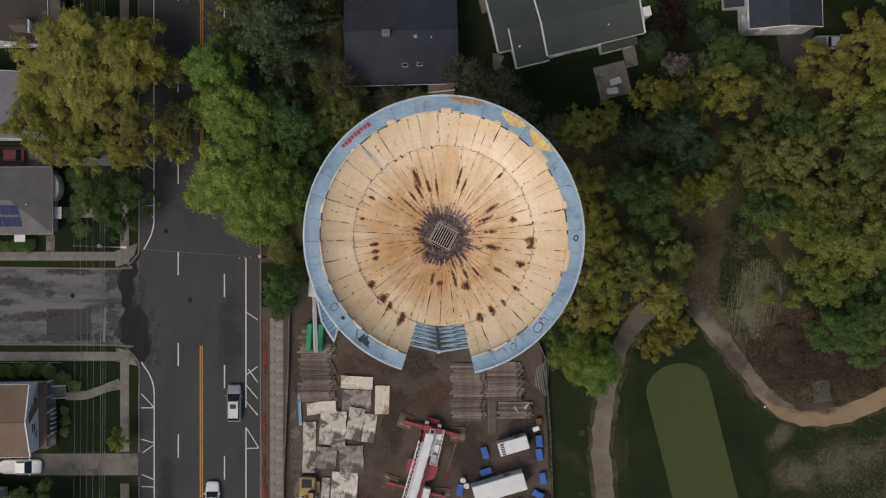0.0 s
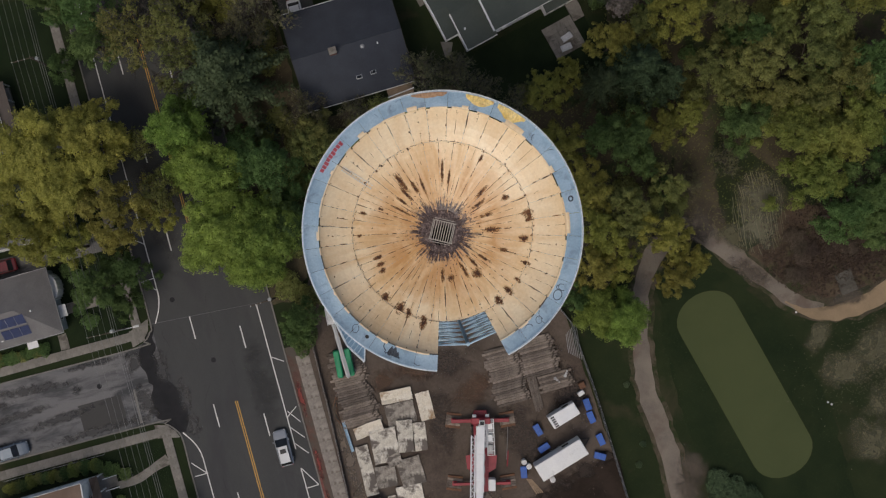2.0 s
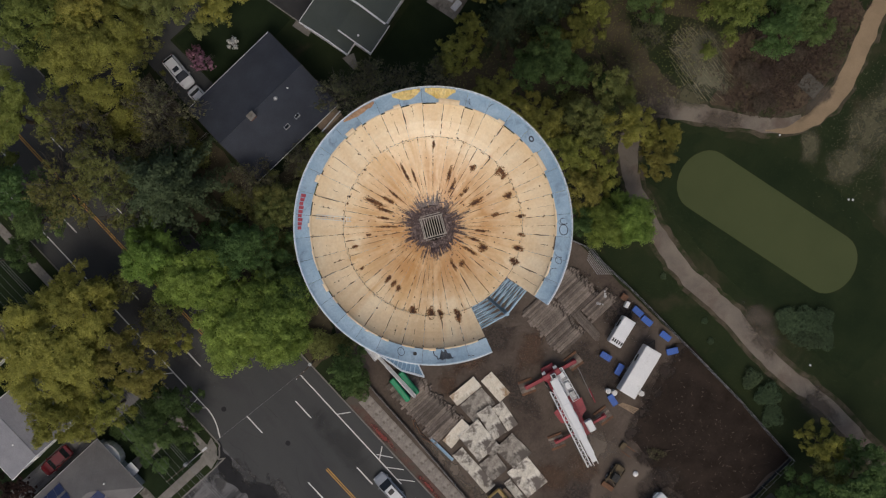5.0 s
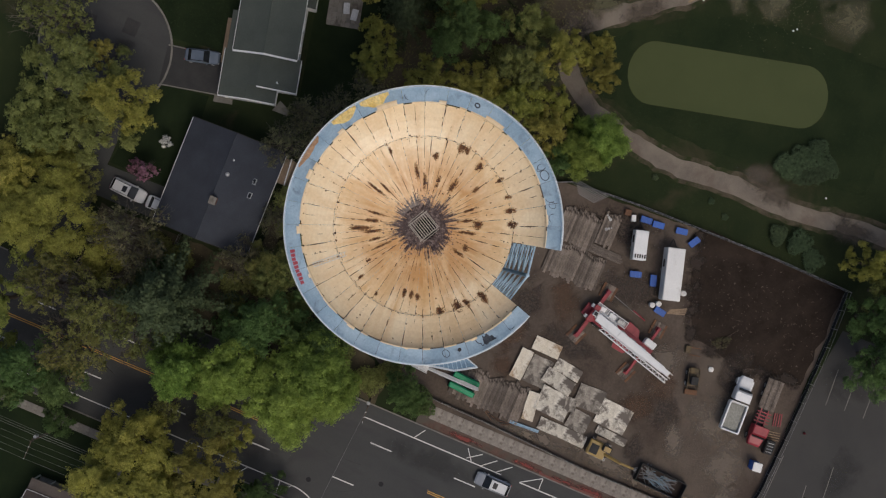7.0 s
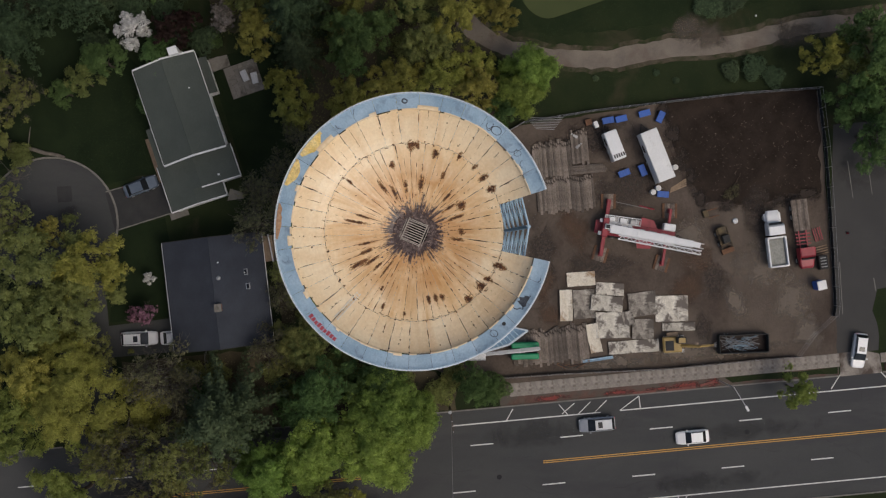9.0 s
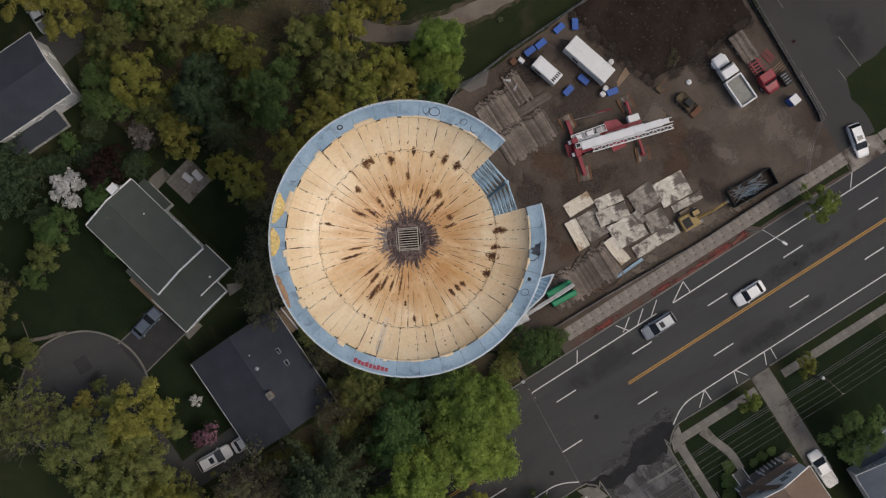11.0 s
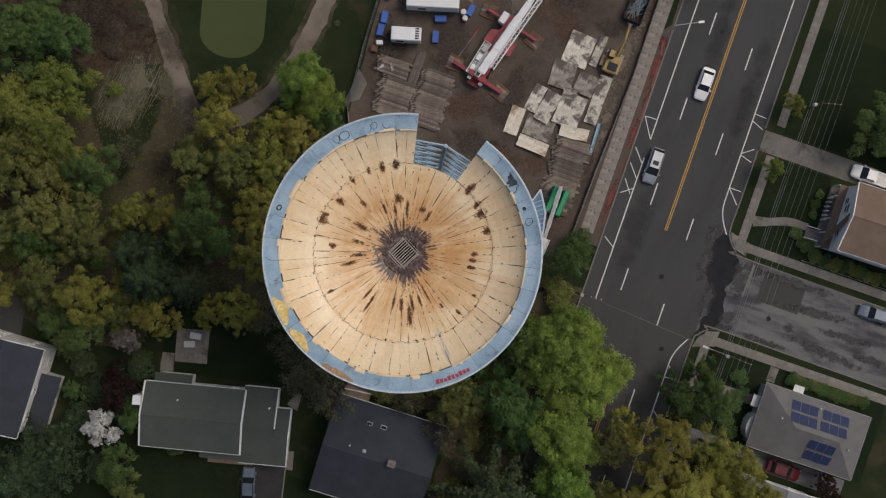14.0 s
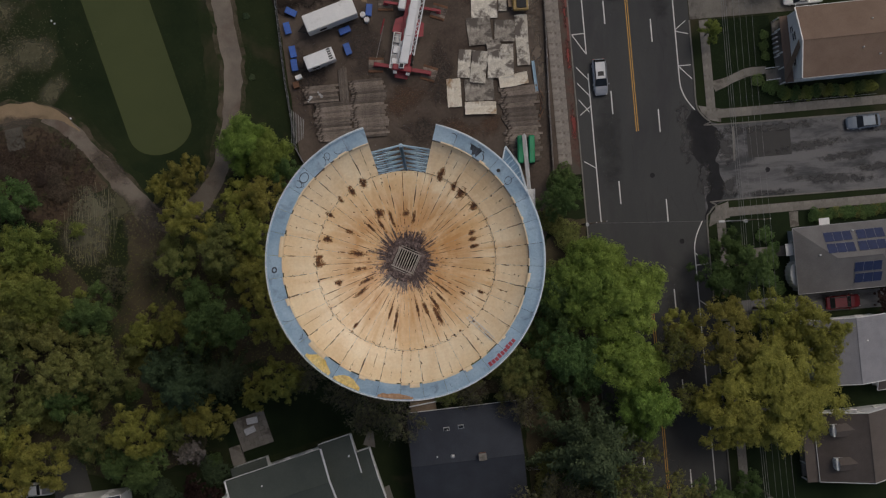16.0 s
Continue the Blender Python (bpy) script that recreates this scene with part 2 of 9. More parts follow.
# ---- mesh helpers ----
def finish(name, bm, material):
    me = bpy.data.meshes.new(name)
    bm.normal_update()
    bm.to_mesh(me)
    bm.free()
    me.materials.append(material)
    return me


def thing(name, label, category, group="", kind="", at=(0, 0, 0), rz=0):
    ob = new(name)
    ob.empty_display_size = 0.2
    ob.matrix_world = pose(*at, 0, 0, rz)
    return tagged(ob, label, category, group, kind)


def part(name, bm, material, parent, label="", smooth=False):
    me = finish(name, bm, material)
    if smooth:
        me.polygons.foreach_set("use_smooth", [True] * len(me.polygons))
    ob = new(name, me)
    ob.parent = parent
    return tagged(ob, label)


def solid(name, bm, material, label, category, group="", kind="", smooth=False):
    me = finish(name, bm, material)
    if smooth:
        me.polygons.foreach_set("use_smooth", [True] * len(me.polygons))
    return tagged(new(name, me), label, category, group, kind)


def box(bm, x, y, z, sx, sy, sz, rz=0.0, rx=0.0, ry=0.0, bev=0.0):
    """A box centred on (x, y) with its foot at z."""
    m = pose(x, y, z + sz / 2, rx, ry, rz) @ Matrix.Diagonal((sx, sy, sz, 1))
    vs = bmesh.ops.create_cube(bm, size=1, matrix=m)["verts"]
    if bev:
        es = list({e for v in vs for e in v.link_edges})
        bmesh.ops.bevel(bm, geom=es, offset=bev, segments=1, affect="EDGES", profile=0.5)
    return bm


def tube(bm, p, q, r, seg=8, r2=None):
    p, q = Vector(p), Vector(q)
    d = q - p
    m = Matrix.Translation((p + q) / 2) @ d.to_track_quat("Z", "Y").to_matrix().to_4x4()
    bmesh.ops.create_cone(bm, cap_ends=True, segments=seg, radius1=r, radius2=r if r2 is None else r2, depth=d.length, matrix=m)
    return bm


def prism(bm, pts, z0, z1):
    """A closed outline between two heights."""
    lo = [bm.verts.new((x, y, z0)) for x, y in pts]
    hi = [bm.verts.new((x, y, z1)) for x, y in pts]
    n = len(pts)
    bm.faces.new(hi)
    bm.faces.new(lo[::-1])
    for i in range(n):
        j = (i + 1) % n
        bm.faces.new((lo[i], lo[j], hi[j], hi[i]))
    return bm


def wavy(pts, step=0.8, amp=0.25, seed=0):
    """An outline with uneven edges."""
    out = []
    n = len(pts)
    for i in range(n):
        a, b = Vector(pts[i]), Vector(pts[(i + 1) % n])
        k = max(1, int((b - a).length / step))
        for j in range(k):
            p = a.lerp(b, j / k)
            q = Vector((p.x * 0.6 + seed, p.y * 0.6, seed * 3.1))
            out.append((p.x + amp * noise.noise(q), p.y + amp * noise.noise(q + Vector((9, 5, 2)))))
    return out


def ribbon(bm, pts, widths, z0, z1, sub=8, amp=0.0):
    """A band that winds through pts."""
    pts = [Vector(p) for p in pts]
    line, ws = [], []
    for i in range(len(pts) - 1):
        p0, p1, p2, p3 = pts[max(i - 1, 0)], pts[i], pts[i + 1], pts[min(i + 2, len(pts) - 1)]
        for j in range(sub):
            u = j / sub
            line.append(0.5 * ((2 * p1) + (p2 - p0) * u + (2 * p0 - 5 * p1 + 4 * p2 - p3) * u * u + (3 * p1 - p0 - 3 * p2 + p3) * u ** 3))
            ws.append(widths[i] * (1 - u) + widths[i + 1] * u)
    line.append(pts[-1])
    ws.append(widths[-1])
    left, right = [], []
    for i, p in enumerate(line):
        d = (line[min(i + 1, len(line) - 1)] - line[max(i - 1, 0)]).normalized()
        nrm = Vector((-d.y, d.x))
        a = ws[i] / 2 + amp * noise.noise(Vector((p.x * 0.7, p.y * 0.7, 3)))
        b = ws[i] / 2 + amp * noise.noise(Vector((p.x * 0.7, p.y * 0.7, 8)))
        left.append(p + nrm * a)
        right.append(p - nrm * b)
    quads = []
    for i in range(len(line)):
        quads.append([bm.verts.new((*left[i], z1)), bm.verts.new((*right[i], z1)), bm.verts.new((*right[i], z0)), bm.verts.new((*left[i], z0))])
    for a, b in zip(quads, quads[1:]):
        for k in range(4):
            bm.faces.new((a[k], a[(k + 1) % 4], b[(k + 1) % 4], b[k]))
    bm.faces.new(quads[0][::-1])
    bm.faces.new(quads[-1])
    return bm


def flat(name, pts, z, material, label, category, kind="structure", thick=0.03):
    return solid(name, prism(bmesh.new(), pts, z - thick, z), material, label, category, kind=kind)


def rect(x0, y0, x1, y1):
    return [(x0, y0), (x1, y0), (x1, y1), (x0, y1)]

# ---- ground, roads and yard surfaces ----
bm = bmesh.new()
prism(bm, rect(-2500, -2500, 2500, 2500), -0.5, 0.0)
solid("ground", bm, GRASS, "rough dark green grass with bare brown patches", "ground", kind="structure")
flat("road", rect(-38.2, -400, -22.1, 400), 0.02, ASPHALT, "dark grey asphalt main road with four lanes", "road")
side = [(-38.1, -0.2), (-38.6, -1.3), (-39.6, -2.3), (-41.2, -2.75), (-140, -2.2), (-140, -12.6), (-41.2, -13.1), (-39.8, -13.5), (-38.7, -14.6), (-38.1, -16.0)]
flat("side_street", side, 0.016, OLD_ASPHALT, "pale worn side street with dark repair patches", "road")
flat("asphalt_patch", wavy([(-38.1, -0.6), (-40.8, -3.0), (-41.0, -5.6), (-40.2, -8.0), (-41.6, -11.2), (-41.0, -13.0), (-39.2, -14.2), (-37.2, -15.8), (-36.6, -13.0), (-36.7, -10.2), (-37.8, -7.8), (-38.6, -4.2)], 0.25, 0.8, 3), 0.027, PATCH, "black fresh asphalt patch at the junction", "road")
flat("asphalt_patch", rect(-50.5, -12.4, -44.6, -8.2), 0.022, LOT, "square grey asphalt patch in the side street", "road")
flat("asphalt_patch", rect(-32.3, -26.2, -27.6, -21.4), 0.026, ASPHALT, "square patch of asphalt in the main road", "road")
flat("asphalt_patch", rect(-29.6, -7.4, -24.4, 3.2), 0.025, ASPHALT, "dark repaired stretch of the main road", "road")

# cul-de-sac behind the houses with its short street
cul = [(8.0 + 8.7 * math.cos(a * math.pi / 24), 49.8 + 8.7 * math.sin(a * math.pi / 24)) for a in range(48)]
flat("cul_de_sac", cul, 0.02, ASPHALT, "round grey asphalt turning place", "road")
flat("cul_de_sac_street", rect(-22.2, 43.4, 6.0, 50.2), 0.015, ASPHALT, "short asphalt street under trees", "road")
bm = bmesh.new()
ribbon(bm, [(8.0 + 8.85 * math.cos(a), 49.8 + 8.85 * math.sin(a)) for a in [-2.4 + 0.2 * k for k in range(26)]], [0.25] * 26, 0.0, 0.12, 3)
solid("kerb", bm, KERB, "pale concrete kerb round the turning place", "kerb", kind="structure")
for x, y, sx, sy, r in ((11.8, 47.7, 2.1, 1.9, 0), (9.65, 53.5, 3.4, 2.5, 4), (7.4, 48.35, 3.3, 1.5, 10)):
    flat("asphalt_patch", wavy([(x + a * sx / 2 * math.cos(radians(r)) - b * sy / 2 * math.sin(radians(r)), y + a * sx / 2 * math.sin(radians(r)) + b * sy / 2 * math.cos(radians(r))) for a, b in ((-1, -1), (1, -1), (1, 1), (-1, 1))], 0.4, 0.08, 8), 0.028, REPAIR, "dark patch in the turning place", "road")

# driveways
flat("driveway", [(11.7, 42.3), (13.3, 33.9), (8.2, 32.8), (6.3, 41.4)], 0.022, REPAIR, "dark asphalt driveway with pale edging", "driveway")
for e0, e1 in (((11.6, 42.2), (13.1, 34.7)), ((6.3, 41.3), (8.0, 33.7))):
    bm = bmesh.new()
    ribbon(bm, [(e0[0] + (e1[0] - e0[0]) * k / 6, e0[1] + (e1[1] - e0[1]) * k / 6) for k in range(7)], [0.16] * 7, 0.0, 0.06, 2)
    solid("edging", bm, KERB, "pale stone edging along a driveway", "edging", kind="structure")
flat("path", [(7.0, 33.8), (7.9, 34.0), (8.5, 31.6), (7.6, 31.3)], 0.03, CONCRETE, "concrete apron beside a garage", "path")
flat("path", [(9.1, 23.9), (9.9, 24.0), (10.6, 25.6), (9.0, 26.1)], 0.03, CONCRETE, "concrete pad behind a garage", "path")
flat("driveway", [(-10.6, 41.6), (-10.6, 33.6), (-6.0, 33.6), (-6.4, 44.6), (-10.6, 44.6)], 0.022, ASPHALT, "dark asphalt driveway", "driveway")
flat("driveway", [(46.9, 29.6), (52.2, 29.6), (51.8, 24.3), (49.1, 23.8), (47.8, 24.9)], 0.022, ASPHALT, "dark asphalt driveway by a white house", "driveway")
flat("driveway", rect(-54.6, -30.4, -38.3, -27.5), 0.04, CONCRETE, "cracked pinkish concrete driveway", "driveway")
flat("driveway", rect(-64, 10.9, -38.3, 13.4), 0.022, OLD_ASPHALT, "narrow asphalt driveway between houses", "driveway")

# lawns on the street's west side
for r in (rect(-49.0, -27.2, -40.8, -15.3), rect(-66, -46, -40.8, -30.7), rect(-66, 14, -40.8, 46), rect(-66, -1.1, -40.8, 10.6)):
    flat("lawn", r, 0.03, LAWN, "short dark green front lawn", "lawn")
flat("lawn", [(-5.9, 33.4), (7.4, 34.6), (6.4, 41.6), (-5.9, 43.2)], 0.012, LAWN, "dark mown back lawn", "lawn")
flat("lawn", wavy([(14, 33.5), (28, 36.5), (34, 40), (36, 50), (33, 62), (20, 64), (15.5, 58), (16.5, 50), (15.5, 46), (12.6, 42)], 1.2, 0.4, 31), 0.013, LAWN, "dark mown lawn beside a house", "lawn")
flat("lawn", [(9, 15), (30, 17.5), (28, 27), (10, 23)], 0.011, LAWN, "dark shaded back lawn", "lawn")

# construction yard
yard = wavy([(-19.2, -4), (-19.2, -30), (-19.2, -54.2), (-14.9, -54.5), (16.6, -54.8), (16.9, -33), (15.6, -14), (13, -4), (-2, 3), (-12, 6)], 0.9, 0.3, 1)
flat("yard", yard, 0.03, DIRT, "trodden brown earth of a demolition yard", "ground")
flat("soil_bed", wavy([(17.3, -33.0), (8.5, -35.4), (3.1, -37.6), (2.2, -45.0), (3.2, -53.9), (17.3, -54.6)], 0.8, 0.45, 5), 0.036, MULCH, "dark soft soil with chips and twigs", "ground")
flat("verge", [(-19.2, -8), (-21.95, -8), (-21.95, -54.2), (-19.2, -54.2)], 0.024, RED_KERB, "reddish worn earth verge along the street", "verge")
flat("grass_strip", [(-20.8, -38.6), (-21.6, -39.6), (-21.5, -43.0), (-21.7, -47.0), (-21.5, -51.0), (-21.7, -54.0), (-20.75, -54.1), (-20.9, -49.0), (-20.75, -44.0)], 0.03, GRASS, "grassy strip along the pavement", "verge")
flat("grass_strip", [(-20.8, -60.4), (-21.8, -60.4), (-21.8, -120), (-20.8, -120)], 0.03, MULCH, "bare earth strip along the pavement", "verge")
flat("lawn", wavy([(-10.75, -60.2), (-10.3, -64.6), (-9.4, -80), (-19.3, -80), (-19.3, -66), (-19.2, -59.9), (-16.2, -60.1), (-13.5, -59.6)], 0.9, 0.4, 15), 0.03, GRASS, "dark rough lawn beside the car park", "lawn")

# parking lot to the south
flat("parking_lot", [(-19.0, -54.1), (-12.2, -54.3), (3.5, -55.4), (12.0, -56.4), (12.0, -120), (-19.0, -120)], 0.022, LOT, "smooth grey asphalt parking lot", "parking lot")
flat("driveway", [(-22.1, -60.1), (-19.5, -59.9), (-18.9, -58.0), (-18.9, -54.4), (-20.3, -54.5), (-22.1, -54.3)], 0.026, WORN, "asphalt drive to the street", "driveway")

# park tracks and greens
for pts, wd in (([(26.3, -75), (25.6, -54), (24.1, -43.6), (24.2, -34), (23.5, -26.5), (24.6, -18.4), (26.7, -12.4), (29.6, -8.6), (34.2, -6.6)], 3.7), ([(36.6, -7.0), (39.1, -11.2), (42.9, -16.4), (46.6, -20.6), (52.3, -22.8), (57, -22.2), (62.5, -19.8), (70, -17)], 3.2)):
    bm = bmesh.new()
    ribbon(bm, pts, [wd] * len(pts), 0.0, 0.012, 8, 0.5)
    solid("track_edge", bm, TRACK_EDGE, "trampled earth and thin grass beside a track", "path", kind="structure")
bm = bmesh.new()
ribbon(bm, [(26.3, -75), (25.6, -64.8), (25.6, -54), (24.1, -43.6), (24.2, -34), (23.5, -26.5), (24.6, -18.4), (26.7, -12.4), (29.6, -8.6), (34.2, -6.6), (37.0, -8.6)], [2.4, 2.2, 2.2, 2.3, 2.5, 2.5, 2.2, 2.3, 2.6, 3.0, 2.6], 0.0, 0.02, 8, 0.35)
solid("track", bm, TRACK, "pale trodden gravel track through the park", "path", kind="structure")
bm = bmesh.new()
ribbon(bm, [(36.6, -7.9), (39.1, -11.2), (42.9, -16.4), (46.6, -20.6), (49, -22.3)], [3.2, 2.4, 2.0, 2.0, 2.1], 0.0, 0.018, 8, 0.3)
solid("track", bm, TRACK, "brown earth track bending round the green", "path", kind="structure")
bm = bmesh.new()
ribbon(bm, [(44.6, -19.6), (46.6, -21.5), (49.2, -22.6), (52.3, -22.9), (57, -22.2), (62.5, -19.8), (70, -17), (90, -14)], [0.3, 0.9, 1.7, 2.3, 2.4, 2.4, 2.4, 2.4], 0.0, 0.022, 8, 0.25)
solid("track", bm, SAND, "sandy orange track", "path", kind="structure")
flat("bare_earth", wavy([(35, -9), (33.6, -3), (35, 3.4), (40, 9), (43, 8), (40.6, 3), (39.4, -3), (39.6, -10.5)], 0.8, 0.7, 21), 0.014, LITTER, "bare dark brown earth under the trees", "ground")
gr = []
ca, cb, hw = Vector((33.9, -18.95)), Vector((38.95, -38.95)), 4.3
d = (cb - ca).normalized()
for k in range(13):
    a = math.pi * k / 12
    gr.append(tuple(ca + Vector((-d.y, d.x)) * hw * math.cos(a) * -1 - d * 3.4 * math.sin(a)))
for k in range(13):
    a = math.pi * k / 12
    gr.append(tuple(cb + Vector((-d.y, d.x)) * hw * math.cos(a) + d * 3.4 * math.sin(a)))
flat("putting_green", gr, 0.02, GREEN, "long rounded smooth mown green", "green")
flat("lawn", wavy([(28.5, -12), (34, -11.5), (38.2, -14), (44.6, -24), (46.6, -33), (47, -52), (30, -52), (27.4, -38), (27.2, -24)], 1.2, 0.8, 22), 0.008, PARK_LAWN, "dark green mown grass round the green", "lawn")
flat("brush_ground", wavy([(41, -12.5), (46, -9), (49, -6), (58, -12), (66, -12), (66, -17.5), (57, -20.4), (50, -20.6), (45, -18.6)], 0.9, 0.9, 25), 0.010, BRUSH, "brown scrubby undergrowth", "ground")
flat("forest_floor", wavy([(14, 14), (31, 17), (32, 26), (44, 27), (70, 24), (90, 10), (90, -10), (58, -8), (49, -3), (44, 2), (38, 9), (33, -2), (28, -7), (24, -10), (19, -13.4), (16.6, -12), (17, 0)], 1.2, 1.0, 26), 0.007, LITTER, "dark leaf litter under the trees", "ground")
flat("forest_floor", wavy([(-21.8, -2), (-21.8, 42), (-11.5, 42), (-11.2, 20.5), (9, 20), (12, 17), (12, 8), (-10, 10), (-18.6, -2)], 1.0, 0.5, 27), 0.007, LITTER, "dark leaf litter beneath trees round the tower", "ground")
flat("stone_slab", [(51.9, -18.0), (54.2, -17.6), (54.5, -20.6), (52.2, -20.9)], 0.12, OLD_SLAB, "weathered square concrete pad in the brush", "slab", kind="")

# kerbs, pavements
def kerb_line(pts, label="pale concrete kerb along the street"):
    bm = bmesh.new()
    ribbon(bm, pts, [0.18] * len(pts), 0.0, 0.14, 3)
    return solid("kerb", bm, KERB, label, "kerb", kind="structure")


kerb_line([(-38.2, -400), (-38.2, -100), (-38.2, -30.6)])
kerb_line([(-38.2, -27.4), (-38.2, -20), (-38.15, -16.2), (-38.7, -14.7), (-39.9, -13.5), (-41.4, -13.05), (-70, -12.85), (-140, -12.5)])
kerb_line([(-140, -2.3), (-70, -2.55), (-41.4, -2.8), (-39.7, -2.3), (-38.6, -1.2), (-38.2, 0.2), (-38.2, 10.6)])
kerb_line([(-38.2, 13.6), (-38.2, 60), (-38.2, 400)])
kerb_line([(-22.0, 400), (-22.0, 51)])
kerb_line([(-22.0, 42.8), (-22.0, 0), (-22.0, -54.2)])
kerb_line([(-22.0, -60.2), (-22.0, -100), (-22.0, -400)])


def pavement(name, x0, y0, x1, y1, along, label, step=1.5, material=None):
    """A run of concrete flags with joints between them."""
    base = thing(name, label, "pavement", kind="structure")
    n = int((y1 - y0 if along == "y" else x1 - x0) / step)
    bm = bmesh.new()
    sx, sy = (x1 - x0, step) if along == "y" else (step, y1 - y0)
    box(bm, 0, 0, 0, sx - 0.014, sy - 0.014, 0.10)
    me = finish("flag", bm, material or CONCRETE)
    for i in range(n):
        f = new("flag", me)
        f.parent = base
        f.location = ((x0 + x1) / 2, y0 + (i + 0.5) * step, 0.012) if along == "y" else (x0 + (i + 0.5) * step, (y0 + y1) / 2, 0.012)
        f.rotation_euler = (radians(random.uniform(-0.3, 0.3)), radians(random.uniform(-0.3, 0.3)), 0)
    return base


for pts in ([(-40.7, -15.3), (-38.4, -15.8), (-38.8, -14.8), (-39.8, -13.75), (-41.3, -13.3), (-41.3, -15.2)], [(-40.7, -0.3), (-38.4, 0.6), (-38.8, -1.0), (-39.8, -2.1), (-41.3, -2.6), (-41.3, -0.4)]):
    flat("pavement_corner", pts, 0.108, CONCRETE, "rounded concrete pavement corner at the side street", "pavement")


# ---- road markings ----
def mark(pts, material, label):
    solid("road_marking", prism(bmesh.new(), pts, 0.028, 0.034), material, label, "road marking", kind="structure")


def stripe(x0, y0, x1, y1, w, material=PAINT, label="white painted road line"):
    d = Vector((x1 - x0, y1 - y0)).normalized() * w / 2
    n = (-d.y, d.x)
    mark([(x0 - n[0], y0 - n[1]), (x1 - n[0], y1 - n[1]), (x1 + n[0], y1 + n[1]), (x0 + n[0], y0 + n[1])], material, label)


for k in range(-12, 14):
    y = -3.66 + 12.19 * k
    stripe(-32.98, y, -32.98, y + 3.1, 0.16, label="white lane dash")
    if y < 0 or y > 25:
        y -= 2.95
        stripe(-26.82, y, -26.82, y + 3.1, 0.16, label="white lane dash")
for dx in (-0.13, 0.13):
    stripe(-29.92 + dx, -13.1, -29.92 + dx, -300, 0.11, YELLOW_PAINT, "yellow double centre line")
    stripe(-29.82 + dx, 11.0, -29.82 + dx, 300, 0.11, YELLOW_PAINT, "yellow double centre line")
stripe(-23.95, -1.4, -23.95, -21.4, 0.15)
stripe(-23.95, -24.05, -23.95, -300, 0.15)
stripe(-36.2, -19.2, -36.2, -300, 0.15)
stripe(-36.2, 4.2, -36.2, 300, 0.15)
bm = bmesh.new()
ribbon(bm, [(-36.2, -19.4), (-36.35, -18.2), (-36.9, -16.8), (-37.9, -15.3)], [0.15] * 4, 0.028, 0.034, 5)
solid("road_marking", bm, PAINT, "white edge line curving into the side street", "road marking", kind="structure")
bm = bmesh.new()
ribbon(bm, [(-36.2, 4.4), (-36.25, 3.0), (-36.7, 1.4), (-37.6, -0.3)], [0.15] * 4, 0.028, 0.034, 5)
solid("road_marking", bm, PAINT, "white edge line curving out of the side street", "road marking", kind="structure")
for a in ((-23.9, -8.65, -22.4, -9.65), (-23.9, -17.0, -22.4, -15.9), (-23.7, -16.2, -22.4, -18.0), (-23.9, -18.4, -22.4, -20.2), (-23.9, -20.6, -22.4, -22.4), (-23.9, -24.1, -22.25, -26.75), (-23.95, -26.85, -22.25, -26.8), (-21.9, -54.3, -23.7, -52.9), (-22.0, -59.9, -23.5, -61.1), (-21.85, -62.45, -23.5, -61.1), (-22.3, -64.7, -23.66, -63.3),
          (-36.2, -21.38, -37.9, -19.5), (-36.2, -21.4, -37.9, -21.4), (-36.2, -26.1, -37.9, -25.6), (-36.2, -26.3, -37.7, -27.4), (-36.2, -31.0, -37.9, -30.3), (-36.2, -32.0, -37.9, -31.9), (-36.2, 10.3, -37.6, 11.4), (-36.3, 4.0, -37.9, 5.55), (-36.3, 5.6, -37.9, 5.55)):
    stripe(*a, 0.12, label="white parking bay mark")
stripe(-42.66, -8.0, -42.85, -12.6, 0.3, KERB, label="worn white stop line")
for x0, y0, x1, y1 in ((6.95, -57.9, 1.8, -58.2), (7.1, -60.6, 2.1, -60.85), (7.2, -63.4, 2.2, -63.6), (-5.5, -62.5, -10.5, -62.9), (-9.2, -60.05, -11.0, -60.2), (-6.66, -55.6, -13.7, -55.4)):
    stripe(x0, y0, x1, y1, 0.1, KERB, label="thin worn parking bay line")
for x, y in ((-31.4, -7.0), (-25.3, -19.6), (-34.6, 2.2), (-28.4, -41.0), (6.0, 52.4), (-47.0, -6.4)):
    solid("manhole_cover", tube(bmesh.new(), (x, y, 0.026), (x, y, 0.036), 0.34, 20), PATCH, "round iron manhole cover in the road", "manhole cover", "manhole covers")
rt = random.Random(61)
for k in range(26):
    x, y = rt.uniform(-37.4, -22.6), rt.uniform(-58, 40)
    n_, ang_ = rt.randint(4, 8), rt.choice((0, 90, 90, 90)) + rt.uniform(-14, 14)
    pts_ = [(x, y)]
    for j in range(n_):
        ang_ += rt.uniform(-22, 22)
        pts_.append((pts_[-1][0] + rt.uniform(0.6, 1.4) * math.cos(radians(ang_)), pts_[-1][1] + rt.uniform(0.6, 1.4) * math.sin(radians(ang_))))
    pts_ = [(min(max(a, -37.9), -22.4), b) for a, b in pts_]
    bm = bmesh.new()
    ribbon(bm, pts_, [rt.uniform(0.02, 0.055) for _ in pts_], 0.018, 0.0235, 3)
    solid("tar_seam", bm, REPAIR, "dark tar line sealing a crack in the road", "tar seam", kind="structure")
RED_SPRAY = surf("red_marking_paint", (0.15, 0.055, 0.046), (0.19, 0.078, 0.062), 2.0, 8.0, 0.9, 0.0)
